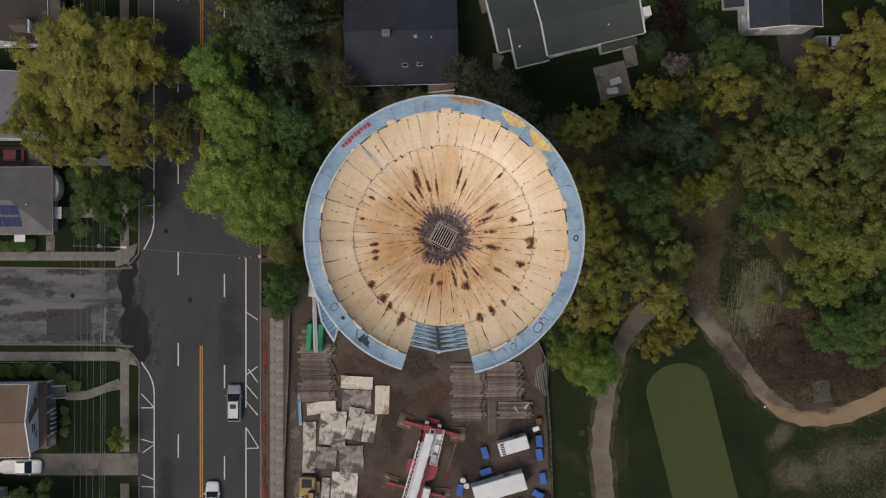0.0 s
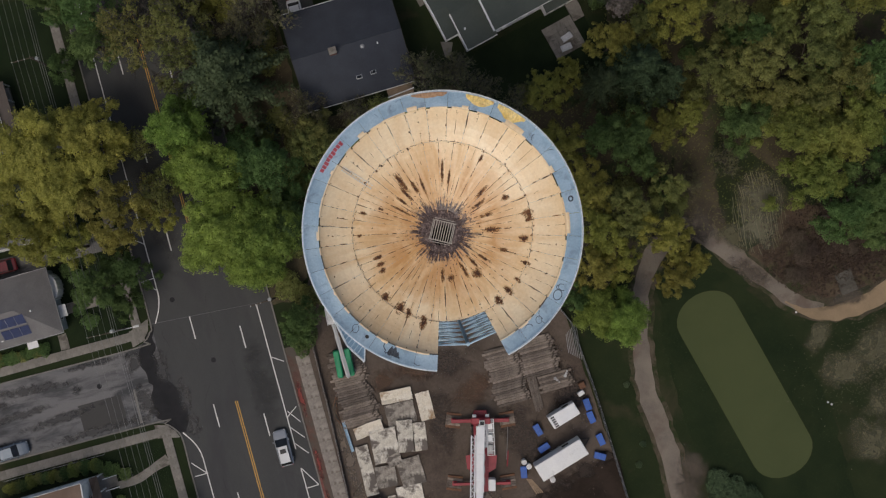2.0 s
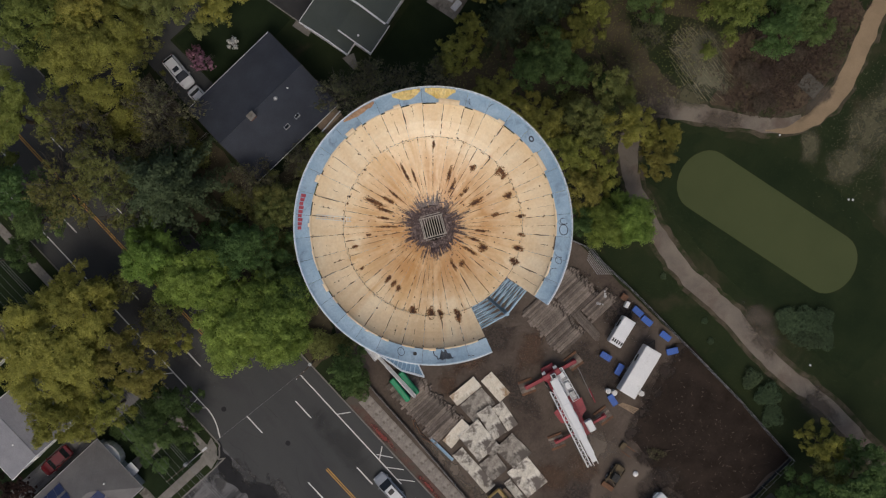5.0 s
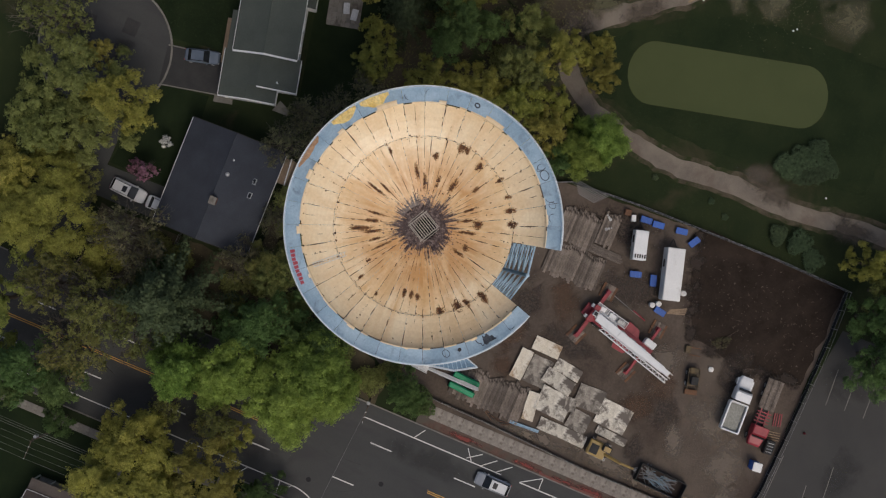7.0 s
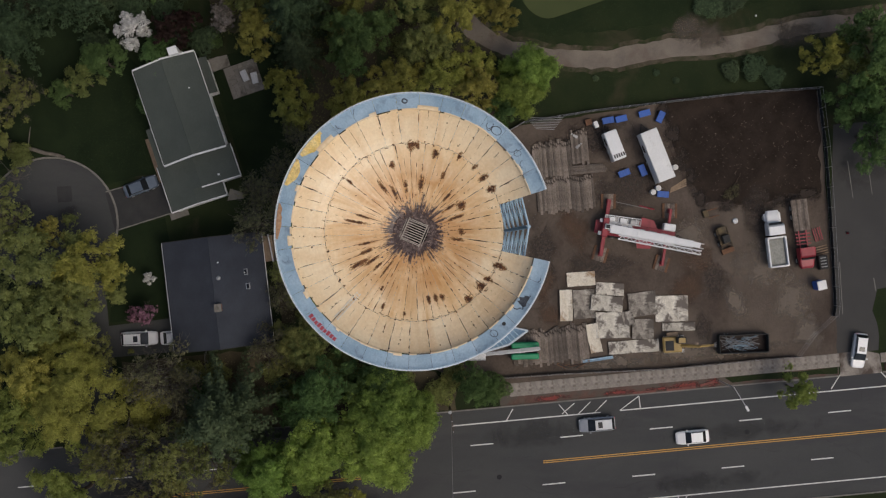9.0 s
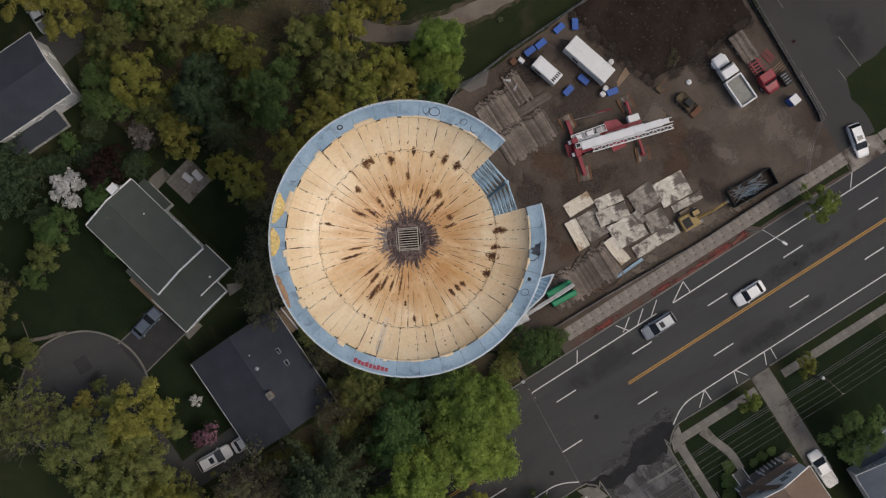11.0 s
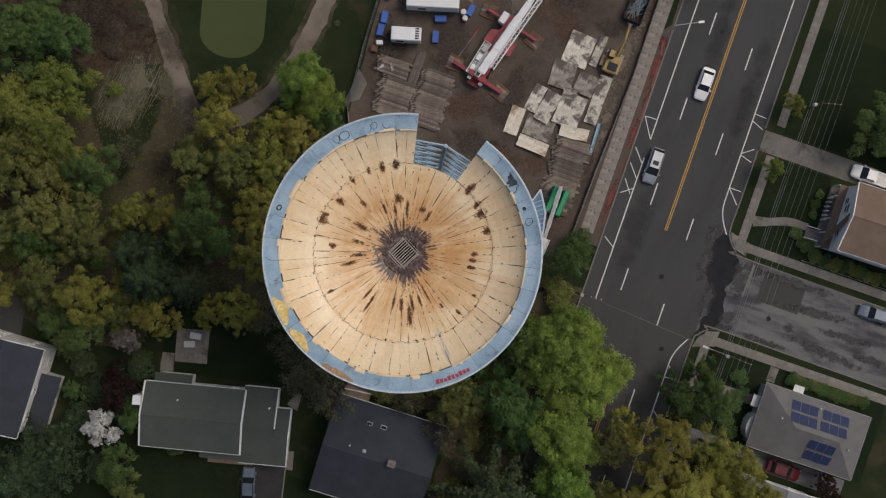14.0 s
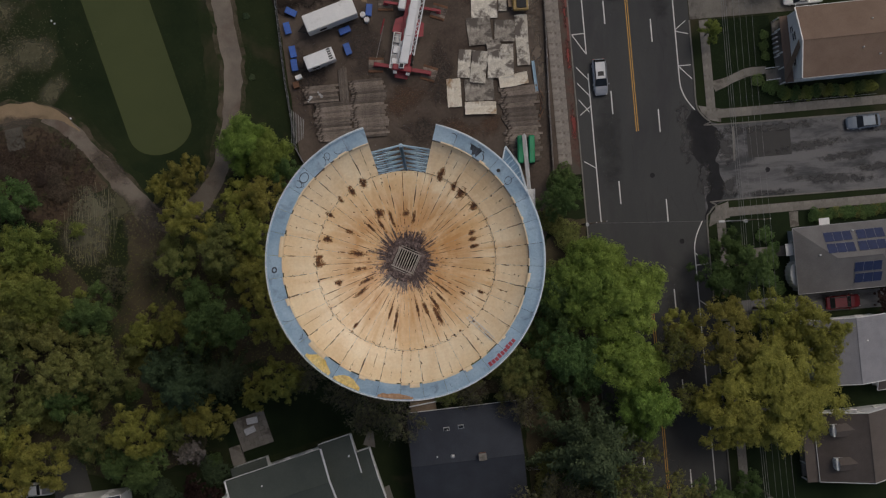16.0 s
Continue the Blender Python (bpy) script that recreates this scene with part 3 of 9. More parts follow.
for x0, y0, x1, y1 in ((-21.8, -30.6, -21.7, -34.6), (-21.75, -26.0, -21.8, -29.2), (-21.6, -35.2, -21.2, -37.2)):
    d_ = Vector((x1 - x0, y1 - y0)).normalized() * 0.16
    solid("survey_mark", prism(bmesh.new(), [(x0 + d_.y, y0 - d_.x), (x1 + d_.y, y1 - d_.x), (x1 - d_.y, y1 + d_.x), (x0 - d_.y, y0 + d_.x)], 0.115, 0.12), RED_SPRAY, "red sprayed utility mark on the pavement", "survey mark", kind="structure")


# ---- soft-edged stains on the ground ----
def stain(name, a, b, scale=0.9, rough=0.95, full=1.0):
    """Colour that thins out towards its edge in ragged patches; the patch is a unit disc."""
    m = bpy.data.materials.new(name)
    m.use_nodes = True
    p = m.node_tree.nodes["Principled BSDF"]
    co = m.node_tree.nodes.new("ShaderNodeTexCoord").outputs["Object"]
    ln = m.node_tree.nodes.new("ShaderNodeVectorMath")
    ln.operation = "LENGTH"
    wire(m, co, ln.inputs[0])
    geo = m.node_tree.nodes.new("ShaderNodeNewGeometry").outputs["Position"]
    n1 = noise_tex(m, geo, scale, 8.0, 0.7, 0.5)
    n2 = noise_tex(m, geo, scale * 7, 6.0, 0.7)
    s_ = m.node_tree.nodes.new("ShaderNodeMath")
    s_.operation = "MULTIPLY_ADD"
    wire(m, n1, s_.inputs[0])
    s_.inputs[1].default_value, s_.inputs[2].default_value = 2.6, -0.75
    d_ = m.node_tree.nodes.new("ShaderNodeMath")
    d_.operation = "SUBTRACT"
    wire(m, s_.outputs[0], d_.inputs[0])
    wire(m, ln.outputs["Value"], d_.inputs[1])
    r_ = m.node_tree.nodes.new("ShaderNodeMapRange")
    r_.inputs[1].default_value, r_.inputs[2].default_value, r_.inputs[4].default_value = -0.28, 0.3, full
    wire(m, d_.outputs[0], r_.inputs[0])
    edge_ = m.node_tree.nodes.new("ShaderNodeMath")
    edge_.operation = "MULTIPLY"
    wire(m, r_.outputs[0], edge_.inputs[0])
    wire(m, ramp(m, ln.outputs["Value"], 1.0, 0.72), edge_.inputs[1])
    wire(m, edge_.outputs[0], p.inputs["Alpha"])
    wire(m, mixc(m, ramp(m, n2, 0.3, 0.7), a, b), p.inputs["Base Color"])
    p.inputs["Roughness"].default_value = rough
    return m


DISC = bmesh.new()
bmesh.ops.create_circle(DISC, cap_ends=True, segments=28, radius=1.0)
DISC_MESH = {}


def soft_patch(material, x, y, sx, sy, rz, z, name, label, category="ground"):
    if material.name not in DISC_MESH:
        DISC_MESH[material.name] = finish(name, DISC.copy(), material)
    ob = new(name, DISC_MESH[material.name])
    ob.matrix_world = pose(x, y, z, 0, 0, rz) @ Matrix.Diagonal((sx, sy, 1, 1))
    tagged(ob, label, category, kind="structure")


TURF_STAIN = stain("pale_turf_stain", (0.070, 0.068, 0.036), (0.125, 0.115, 0.070), 0.28, 0.95, 0.8)
for q, (x, y, sx, sy, rz) in enumerate(((57, -28.5, 8, 4.2, 8), (50, -31, 5, 3.4, -30), (63, -34, 7, 4, 30), (55, -36.5, 5, 4, 10), (51, -41, 4, 5, 0), (60, -43, 7, 4, -20), (47.5, -25.5, 3.4, 2, 40), (66, -27, 6, 3.4, 0), (45.2, -5.6, 4.6, 6.2, 0), (40, -9.5, 3, 3, 0))):
    soft_patch(TURF_STAIN, x, y, sx, sy, rz, 0.0382 + 0.0003 * q, "dry_turf", "pale dry turf thinning out into the grass")
HAY = stain("raked_dry_grass", (0.10, 0.098, 0.060), (0.165, 0.155, 0.105), 0.5, 0.95, 0.9)
for q, (x, y, sx, sy, rz) in enumerate(((44.3, -7.4, 4.0, 6.4, 0), (45.2, -5.2, 3.6, 4.2, 20), (43.6, -9.6, 3.0, 4.2, -15))):
    soft_patch(HAY, x, y, sx, sy, rz, 0.0425 + 0.0003 * q, "dry_patch", "pale raked dry grass mound")
EARTH_STAIN = stain("trodden_earth_stain", (0.070, 0.056, 0.041), (0.118, 0.096, 0.074), 0.4, 0.95, 0.75)
for q, (x, y, sx, sy, rz) in enumerate(((25.6, -40.5, 3.6, 2.4, 80), (27.0, -38.0, 2.4, 4.4, 20), (36.6, -6.5, 4.2, 3.4, 30), (24.8, -52, 2.6, 5, 0), (33.6, -7.2, 4, 2.6, 10), (41, -14.5, 4, 1.8, -52), (53, -21.2, 5, 1.6, 5))):
    soft_patch(EARTH_STAIN, x, y, sx, sy, rz, 0.033 + 0.0003 * q, "trodden_earth", "trodden bare earth beside the track")
DAMP = stain("damp_dirt", (0.036, 0.025, 0.019), (0.060, 0.043, 0.033), 0.35, 0.8, 0.85)
PALE_DIRT = stain("dry_pale_dirt", (0.142, 0.114, 0.090), (0.195, 0.162, 0.132), 0.45, 0.95, 0.8)
RUST_DIRT = stain("rusty_dirt", (0.085, 0.048, 0.030), (0.125, 0.078, 0.052), 0.4, 0.95, 0.7)
q = 0
for m_, lb, spots in ((DAMP, "damp dark patch in the trodden yard", ((-2, -15.5, 6, 2.6, 5), (6, -28, 4, 7, 20), (-4, -23, 2.6, 6, -10), (13.5, -24, 3, 7, 5), (-7.5, -38, 4, 3, 30), (1, -45.5, 5, 3.4, 10), (-14, -36.5, 3, 1.6, 0), (12, -19, 3, 4, 0))),
                      (PALE_DIRT, "pale dry dirt on the yard", ((-17.3, -38, 1.7, 12, 0), (-16.9, -33, 1.5, 7, 0), (-17.4, -23, 1.2, 8, 0), (-11, -48.5, 5, 3.6, 20), (-6, -45, 4, 5, 0), (-15.5, -50.5, 3.4, 3, 0), (-1, -35.5, 3, 4, 40), (-10.5, -41, 3.6, 2, 10))),
                      (RUST_DIRT, "rust-tinted dirt where plates were cut", ((-6, -15.2, 3.4, 2.2, 0), (-4.2, -36.5, 2.6, 3.4, 0), (1, -20, 4, 3, 20), (-8.4, -34.5, 2.6, 3, 0), (-10.3, -15.5, 2, 2.4, 0)))):
    for x, y, sx, sy, rz in spots:
        soft_patch(m_, x, y, sx, sy, rz, 0.0375 + 0.0004 * q, "dirt_patch", lb)
        q += 1
SOIL = stain("spread_soil", (0.022, 0.016, 0.0125), (0.042, 0.031, 0.025), 0.5, 0.98, 0.95)
for q, (x, y, sx, sy, rz) in enumerate(((16.0, -33.4, 2.2, 1.6, 0), (12.6, -34.2, 2.6, 1.8, 0), (9.2, -35.2, 2.4, 1.7, 0), (6.2, -36.4, 2.4, 1.6, 0), (3.6, -37.8, 2.0, 1.8, 0), (2.7, -41.0, 1.5, 2.6, 0), (2.2, -44.6, 1.4, 2.4, 0), (2.5, -48.2, 1.4, 2.4, 0), (3.0, -52.0, 1.5, 2.6, 0))):
    soft_patch(SOIL, x, y, sx, sy, rz, 0.0405 + 0.0003 * q, "dirt_patch", "dark soil spilling onto the yard")
RED_SMEAR = stain("red_dye", (0.17, 0.040, 0.034), (0.23, 0.062, 0.050), 0.7, 0.9, 0.8)
for x, y, sx, sy in ((-21.4, -33.5, 0.6, 3.6), (-21.3, -37.0, 0.9, 1.6), (-21.5, -29.5, 0.5, 2.6), (-21.5, -24, 0.5, 3), (-21.4, -15, 0.6, 4)):
    soft_patch(RED_SMEAR, x, y, sx, sy, 0, 0.0335, "red_dye_stain", "faded red marking dye on the verge", "stain")
WET = stain("black_road_stain", (0.020, 0.020, 0.022), (0.034, 0.034, 0.036), 0.8, 0.6, 0.9)
for q, (x, y, sx, sy, rz) in enumerate(((-41.6, -9.8, 1.6, 3.4, 10), (-43, -12.0, 3, 1.1, 0), (-41.8, -4.6, 1.6, 2, 0), (-36.2, -14.8, 1.2, 2.4, 0), (-36.4, -10.6, 1.2, 3.2, 0), (-50, -12.1, 8, 0.8, 1), (-53, -9.2, 7, 0.9, 4), (-56, -4.4, 8, 0.9, -3), (-58, -7.4, 6, 0.8, 2), (-47, -3.3, 5, 0.6, 0), (-61, -11.2, 5, 1.2, 0), (-50, -6.0, 1.1, 0.9, 0), (-38.4, -6.2, 1.4, 3.2, 0), (-62, -5.6, 5, 0.8, 0))):
    soft_patch(WET, x, y, sx, sy, rz, 0.0292 + 0.0003 * q, "road_stain", "black damp stain on worn asphalt", "stain")
DUSK = stain("darker_asphalt", (0.036, 0.0365, 0.037), (0.045, 0.0455, 0.0455), 0.3, 0.9, 0.35)
for q, (x, y, sx, sy, rz) in enumerate(((-26, -12, 2.4, 9, 0), (-34.5, -34, 1.6, 12, 0), (-28.2, -40, 1.6, 14, 0), (-33, 16, 3, 12, 0), (7, 51.2, 1.4, 1.0, 0), (9.6, 47.6, 0.9, 2.0, 0), (4.6, 46.5, 1.2, 1.4, 0), (-6, -64, 6, 3, 0), (6, -60, 4, 5, 0))):
    soft_patch(DUSK, x, y, sx, sy, rz, 0.0262 + 0.0001 * q, "road_stain", "slightly darker worn asphalt", "stain")

# ---- the elevated water tank, opened up for demolition ----
TX, TY = 2.06, 1.22
NOTCH0, NOTCH1 = -107.6, -77.2
RIM, LIP, CREASE = 13.72, 12.15, 9.05
ZB = 41.0


def bowl_z(r):
    """Height of the bowl's inner face at radius r."""
    if r > CREASE:
        u = (r - CREASE) / (LIP - CREASE)
        return 38.85 + 0.75 * u + 1.0 * u ** 2.3
    return 37.2 + 1.55 * (r / CREASE) ** 1.2


def lining():
    """Cream tank lining with rust that ran in along the seams, darker towards the middle."""
    m = bpy.data.materials.new("rusted_cream_lining")
    m.use_nodes = True
    p = m.node_tree.nodes["Principled BSDF"]
    co = m.node_tree.nodes.new("ShaderNodeTexCoord").outputs["Object"]
    sep = m.node_tree.nodes.new("ShaderNodeSeparateXYZ")
    wire(m, co, sep.inputs[0])

    def fn(op, a, b=None):
        n = m.node_tree.nodes.new("ShaderNodeMath")
        n.operation = op
        for i, v in enumerate((a, b)):
            if v is None:
                continue
            if isinstance(v, (int, float)):
                n.inputs[i].default_value = v
            else:
                wire(m, v, n.inputs[i])
        return n.outputs[0]

    flat_co = m.node_tree.nodes.new("ShaderNodeCombineXYZ")
    wire(m, sep.outputs[0], flat_co.inputs[0])
    wire(m, sep.outputs[1], flat_co.inputs[1])
    ln = m.node_tree.nodes.new("ShaderNodeVectorMath")
    ln.operation = "LENGTH"
    wire(m, flat_co.outputs[0], ln.inputs[0])
    r = ln.outputs["Value"]
    nrm = m.node_tree.nodes.new("ShaderNodeVectorMath")
    nrm.operation = "NORMALIZE"
    wire(m, flat_co.outputs[0], nrm.inputs[0])
    # polar coordinates: quick change round the tank, slow change outwards
    sc = m.node_tree.nodes.new("ShaderNodeVectorMath")
    sc.operation = "SCALE"
    sc.inputs["Scale"].default_value = 12.0
    wire(m, nrm.outputs[0], sc.inputs[0])
    s2 = m.node_tree.nodes.new("ShaderNodeSeparateXYZ")
    wire(m, sc.outputs[0], s2.inputs[0])
    pol = m.node_tree.nodes.new("ShaderNodeCombineXYZ")
    wire(m, s2.outputs[0], pol.inputs[0])
    wire(m, s2.outputs[1], pol.inputs[1])
    wire(m, fn("MULTIPLY", r, 0.28), pol.inputs[2])
    streak = noise_tex(m, pol.outputs[0], 1.0, 5.0, 0.65)
    cloud = noise_tex(m, co, 0.28, 6.0, 0.6, 0.5)
    fine = noise_tex(m, co, 3.5, 8.0, 0.7)
    col = mixc(m, ramp(m, cloud, 0.35, 0.65), (0.80, 0.585, 0.335), (0.86, 0.715, 0.50))
    # orange rust in a broad ring round the middle
    ring = fn("SUBTRACT", 1.0, ramp(m, fn("ADD", r, fn("MULTIPLY", fn("SUBTRACT", cloud, 0.5), 6.0)), 5.6, 8.4))
    o = fn("MULTIPLY", ring, ramp(m, fn("ADD", fn("MULTIPLY", streak, 0.40), fn("MULTIPLY", cloud, 0.75)), 0.42, 0.60))
    warm = noise_tex(m, pol.outputs[0], 0.42, 5.0, 0.6, 0.6)
    col = mixc(m, fn("MULTIPLY", ramp(m, warm, 0.46, 0.70), 0.75), col, (0.66, 0.40, 0.165))
    col = mixc(m, fn("MULTIPLY", o, 0.80), col, (0.56, 0.275, 0.085))
    col = mixc(m, fn("MULTIPLY", ramp(m, r, 8.8, 9.4), 0.4), col, (0.83, 0.71, 0.51))
    # thin dark runs
    run = fn("MULTIPLY", fn("SUBTRACT", 1.0, ramp(m, r, 3.0, 7.6)), ramp(m, streak, 0.63, 0.78))
    col = mixc(m, fn("MULTIPLY", run, 0.38), col, (0.14, 0.055, 0.025))
    # the crusted middle
    edge = fn("ADD", fn("ADD", r, fn("MULTIPLY", fn("SUBTRACT", fine, 0.5), 2.4)), fn("MULTIPLY", fn("SUBTRACT", streak, 0.5), 6.6))
    mid = fn("SUBTRACT", 1.0, ramp(m, fn("ADD", edge, fn("MULTIPLY", fn("SUBTRACT", cloud, 0.5), 3.0)), 2.4, 3.1))
    col = mixc(m, mid, col, mixc(m, ramp(m, fine, 0.4, 0.6), (0.045, 0.026, 0.025), (0.088, 0.056, 0.052)))
    g = mixc(m, ramp(m, fine, 0.25, 0.75), (0.88, 0.85, 0.81), (1.08, 1.08, 1.08))
    col = mixc(m, 1.0, col, g, "MULTIPLY")
    oi = m.node_tree.nodes.new("ShaderNodeObjectInfo").outputs["Random"]
    v = m.node_tree.nodes.new("ShaderNodeMapRange")
    v.inputs[3].default_value, v.inputs[4].default_value = 0.97, 1.03
    wire(m, oi, v.inputs[0])
    h = m.node_tree.nodes.new("ShaderNodeHueSaturation")
    wire(m, v.outputs[0], h.inputs["Value"])
    wire(m, col, h.inputs["Color"])
    wire(m, h.outputs[0], p.inputs["Base Color"])
    gl = m.node_tree.nodes.new("ShaderNodeMapRange")
    gl.inputs[3].default_value, gl.inputs[4].default_value = 0.18, 0.46
    wire(m, fine, gl.inputs[0])
    wire(m, gl.outputs[0], p.inputs["Roughness"])
    bp = nd(m, "ShaderNodeBump", Strength=0.15, Distance=0.05)
    wire(m, fine, bp.inputs["Height"])
    wire(m, bp.outputs[0], p.inputs["Normal"])
    return m


LINING = lining()
SEAM = surf("rusted_seam", (0.028, 0.017, 0.013), (0.062, 0.033, 0.022), 1.5, 8.0, 0.9, 0.3)
sp = SEAM.node_tree.nodes["Principled BSDF"]
wire(SEAM, mixc(SEAM, ramp(SEAM, SEAM.node_tree.nodes.new("ShaderNodeNewGeometry").outputs["Random Per Island"], 0.25, 1.0), sp.inputs["Base Color"].links[0].from_socket, (0.24, 0.125, 0.058)), sp.inputs["Base Color"])


def blotch():
    """A soft-edged rust stain: dark in the middle, orange where it thins out."""
    m = bpy.data.materials.new("deep_rust")
    m.use_nodes = True
    p = m.node_tree.nodes["Principled BSDF"]
    co = m.node_tree.nodes.new("ShaderNodeTexCoord").outputs["Object"]
    flat_ = m.node_tree.nodes.new("ShaderNodeVectorMath")
    flat_.operation = "MULTIPLY"
    flat_.inputs[1].default_value = (1, 1, 0)
    wire(m, co, flat_.inputs[0])
    ln = m.node_tree.nodes.new("ShaderNodeVectorMath")
    ln.operation = "LENGTH"
    wire(m, flat_.outputs[0], ln.inputs[0])
    geo = m.node_tree.nodes.new("ShaderNodeNewGeometry").outputs["Position"]
    n1 = noise_tex(m, geo, 2.6, 6.0, 0.75, 0.8)
    s = m.node_tree.nodes.new("ShaderNodeMath")
    s.operation = "MULTIPLY_ADD"
    wire(m, n1, s.inputs[0])
    s.inputs[1].default_value, s.inputs[2].default_value = -3.2, 2.55
    d = m.node_tree.nodes.new("ShaderNodeMath")
    d.operation = "SUBTRACT"
    wire(m, s.outputs[0], d.inputs[0])
    wire(m, ln.outputs["Value"], d.inputs[1])
    wire(m, mixc(m, ramp(m, d.outputs[0], 0.2, 0.75), (0.34, 0.15, 0.05), (0.055, 0.024, 0.014)), p.inputs["Base Color"])
    wire(m, ramp(m, d.outputs[0], 0.0, 0.55), p.inputs["Alpha"])
    p.inputs["Roughness"].default_value = 0.9
    return m


RUST_SPOT = blotch()

tank = thing("water_tower", "blue elevated steel water tank cut open, with a rusted cream bowl", "water tower", at=(TX, TY, 0))


def sector(bm, prof, a0, a1, steps=3):
    """A plate between two angles; prof is a closed outline of (r, z)."""
    rings = []
    for k in range(steps + 1):
        a = radians(a0 + (a1 - a0) * k / steps)
        rings.append([bm.verts.new((r * math.cos(a), r * math.sin(a), z)) for r, z in prof])
    n = len(prof)
    for p, q in zip(rings, rings[1:]):
        for i in range(n):
            j = (i + 1) % n
            bm.faces.new((p[i], q[i], q[j], p[j]))
    bm.faces.new(rings[0])
    bm.faces.new(rings[-1][::-1])
    return bm


def in_notch(a):
    a = (a + 180) % 360 - 180
    return NOTCH0 - 0.5 < a < NOTCH1 + 0.5


def profile(rs, thick, lift=0.0):
    top = [(r, bowl_z(r) + lift) for r in rs]
    return top + [(r, z - thick) for r, z in top[::-1]]


N = 36
STEP = 360 / N
rng = random.Random(4)
outer_rs = [CREASE + 0.006, 9.8, 10.6, 11.2, 11.7, LIP]
inner_rs = [2.2, 4.0, 6.0, 7.6, CREASE - 0.006]
NOTCH_MID = (NOTCH0 + NOTCH1) / 2
for i in range(N):
    a0 = NOTCH_MID + STEP * (i - 1.5)
    a1 = a0 + STEP
    gap = 0.055
    if not 0 <= i <= 2:
        bm = sector(bmesh.new(), profile(outer_rs, 0.05, rng.uniform(-0.012, 0.012)), a0 + gap, a1 - gap, 4)
        part("bowl_plate", bm, LINING, tank, smooth=False)
        # the stub of wall left standing where the torch cut it
        h = rng.choice((0.10, 0.14, 0.2, 0.26)) * rng.uniform(0.8, 1.3)
        z = bowl_z(LIP)
        bm = sector(bmesh.new(), [(LIP, z - 0.3), (LIP, ZB + 0.3 * h), (LIP + 0.06 + h * 0.3, ZB + 0.3 * h + 0.01), (LIP + 0.06, z - 0.3)], a0 + gap * 0.5, a0 + (a1 - a0) * rng.choice((0.35, 0.6, 0.8, 0.97)), 3)
        part("wall_stub", bm, LINING, tank, "ragged cut wall edge")
        # balcony floor outside the wall
        bm = sector(bmesh.new(), [(LIP + 0.08, ZB - 0.06), (RIM, ZB - 0.06), (RIM, ZB), (LIP + 0.08, ZB)], a0 + 0.06, a1 - 0.06, 4)
        part("balcony_plate", bm, BLUE, tank, "faded blue balcony plate")
    bm = sector(bmesh.new(), profile(inner_rs, 0.05, rng.uniform(-0.01, 0.01)), a0 + gap + 5, a1 - gap + 5, 3)
    part("bowl_plate", bm, LINING, tank)
# cut pieces of wall bent out over the balcony
for a, w_, ext in ((-11.5, 9.6, 0.42), (14.3, 3.4, 0.34), (40.2, 9.6, 0.52), (64.5, 3.0, 0.36), (89, 4.6, 0.42), (115.2, 3.4, 0.40), (137, 1.8, 0.26), (167.2, 4.0, 0.26), (-165, 1.6, 0.2), (-133, 3.0, 0.24), (-64.3, 4.4, 0.2), (-38, 6.0, 0.16), (102, 4.0, 0.16), (152, 6.0, 0.14)):
    bm = sector(bmesh.new(), [(LIP - 0.03, ZB - 0.3), (LIP - 0.01, ZB + 0.07), (LIP + ext * 0.6, ZB + 0.10), (LIP + ext, ZB + 0.05), (LIP + ext, ZB + 0.02), (LIP + 0.05, ZB + 0.03), (LIP + 0.04, ZB - 0.3)], a - w_ / 2, a + w_ / 2, 4)
    part("wall_remnant", bm, LINING, tank, "bent remnant of the cut wall")

# seams: broken dark rust lines along the joints and the crease
seams = bmesh.new()
for i in range(N * 2):
    a = NOTCH_MID + STEP * (i / 2 - 1.5)
    fine_seam = i % 2
    for r0, r1, off in ((2.9, CREASE - 0.1, 5.0), (CREASE + 0.1, LIP - 0.1, 0.0)):
        if off == 0.0 and in_notch(a) and NOTCH0 + 1 < (a + 180) % 360 - 180 < NOTCH1 - 1:
            continue
        worn = rng.uniform(0.25, 0.6) if fine_seam else rng.uniform(0.55, 1.0)
        drift = rng.uniform(-0.5, 0.5)
        r = r0 + rng.uniform(0, 0.9)
        while r < r1:
            ln = rng.choice((rng.uniform(0.15, 0.5), rng.uniform(0.5, 2.2)))
            if rng.random() < worn:
                rr = [min(r1, r + ln * k / 4) for k in range(5)]
                wd = rng.uniform(0.012, 0.036) * (0.7 if fine_seam else 1.25)
                aa = radians(a + off + drift * (r - r0) / (r1 - r0) + rng.uniform(-0.2, 0.2))
                row = []
                for j_, q in enumerate(rr):
                    ab = aa + rng.uniform(-0.0022, 0.0022)
                    ca_, sa_ = math.cos(ab), math.sin(ab)
                    z = bowl_z(q) + 0.022
                    w_ = wd * (0.35, 1.0, rng.uniform(0.6, 1.7), 0.9, 0.3)[j_]
                    row.append((seams.verts.new((q * ca_ - w_ * sa_, q * sa_ + w_ * ca_, z)), seams.verts.new((q * ca_ + w_ * sa_, q * sa_ - w_ * ca_, z))))
                for p, q in zip(row, row[1:]):
                    seams.faces.new((p[0], p[1], q[1], q[0]))
            r += ln + rng.uniform(0.02, 0.5)
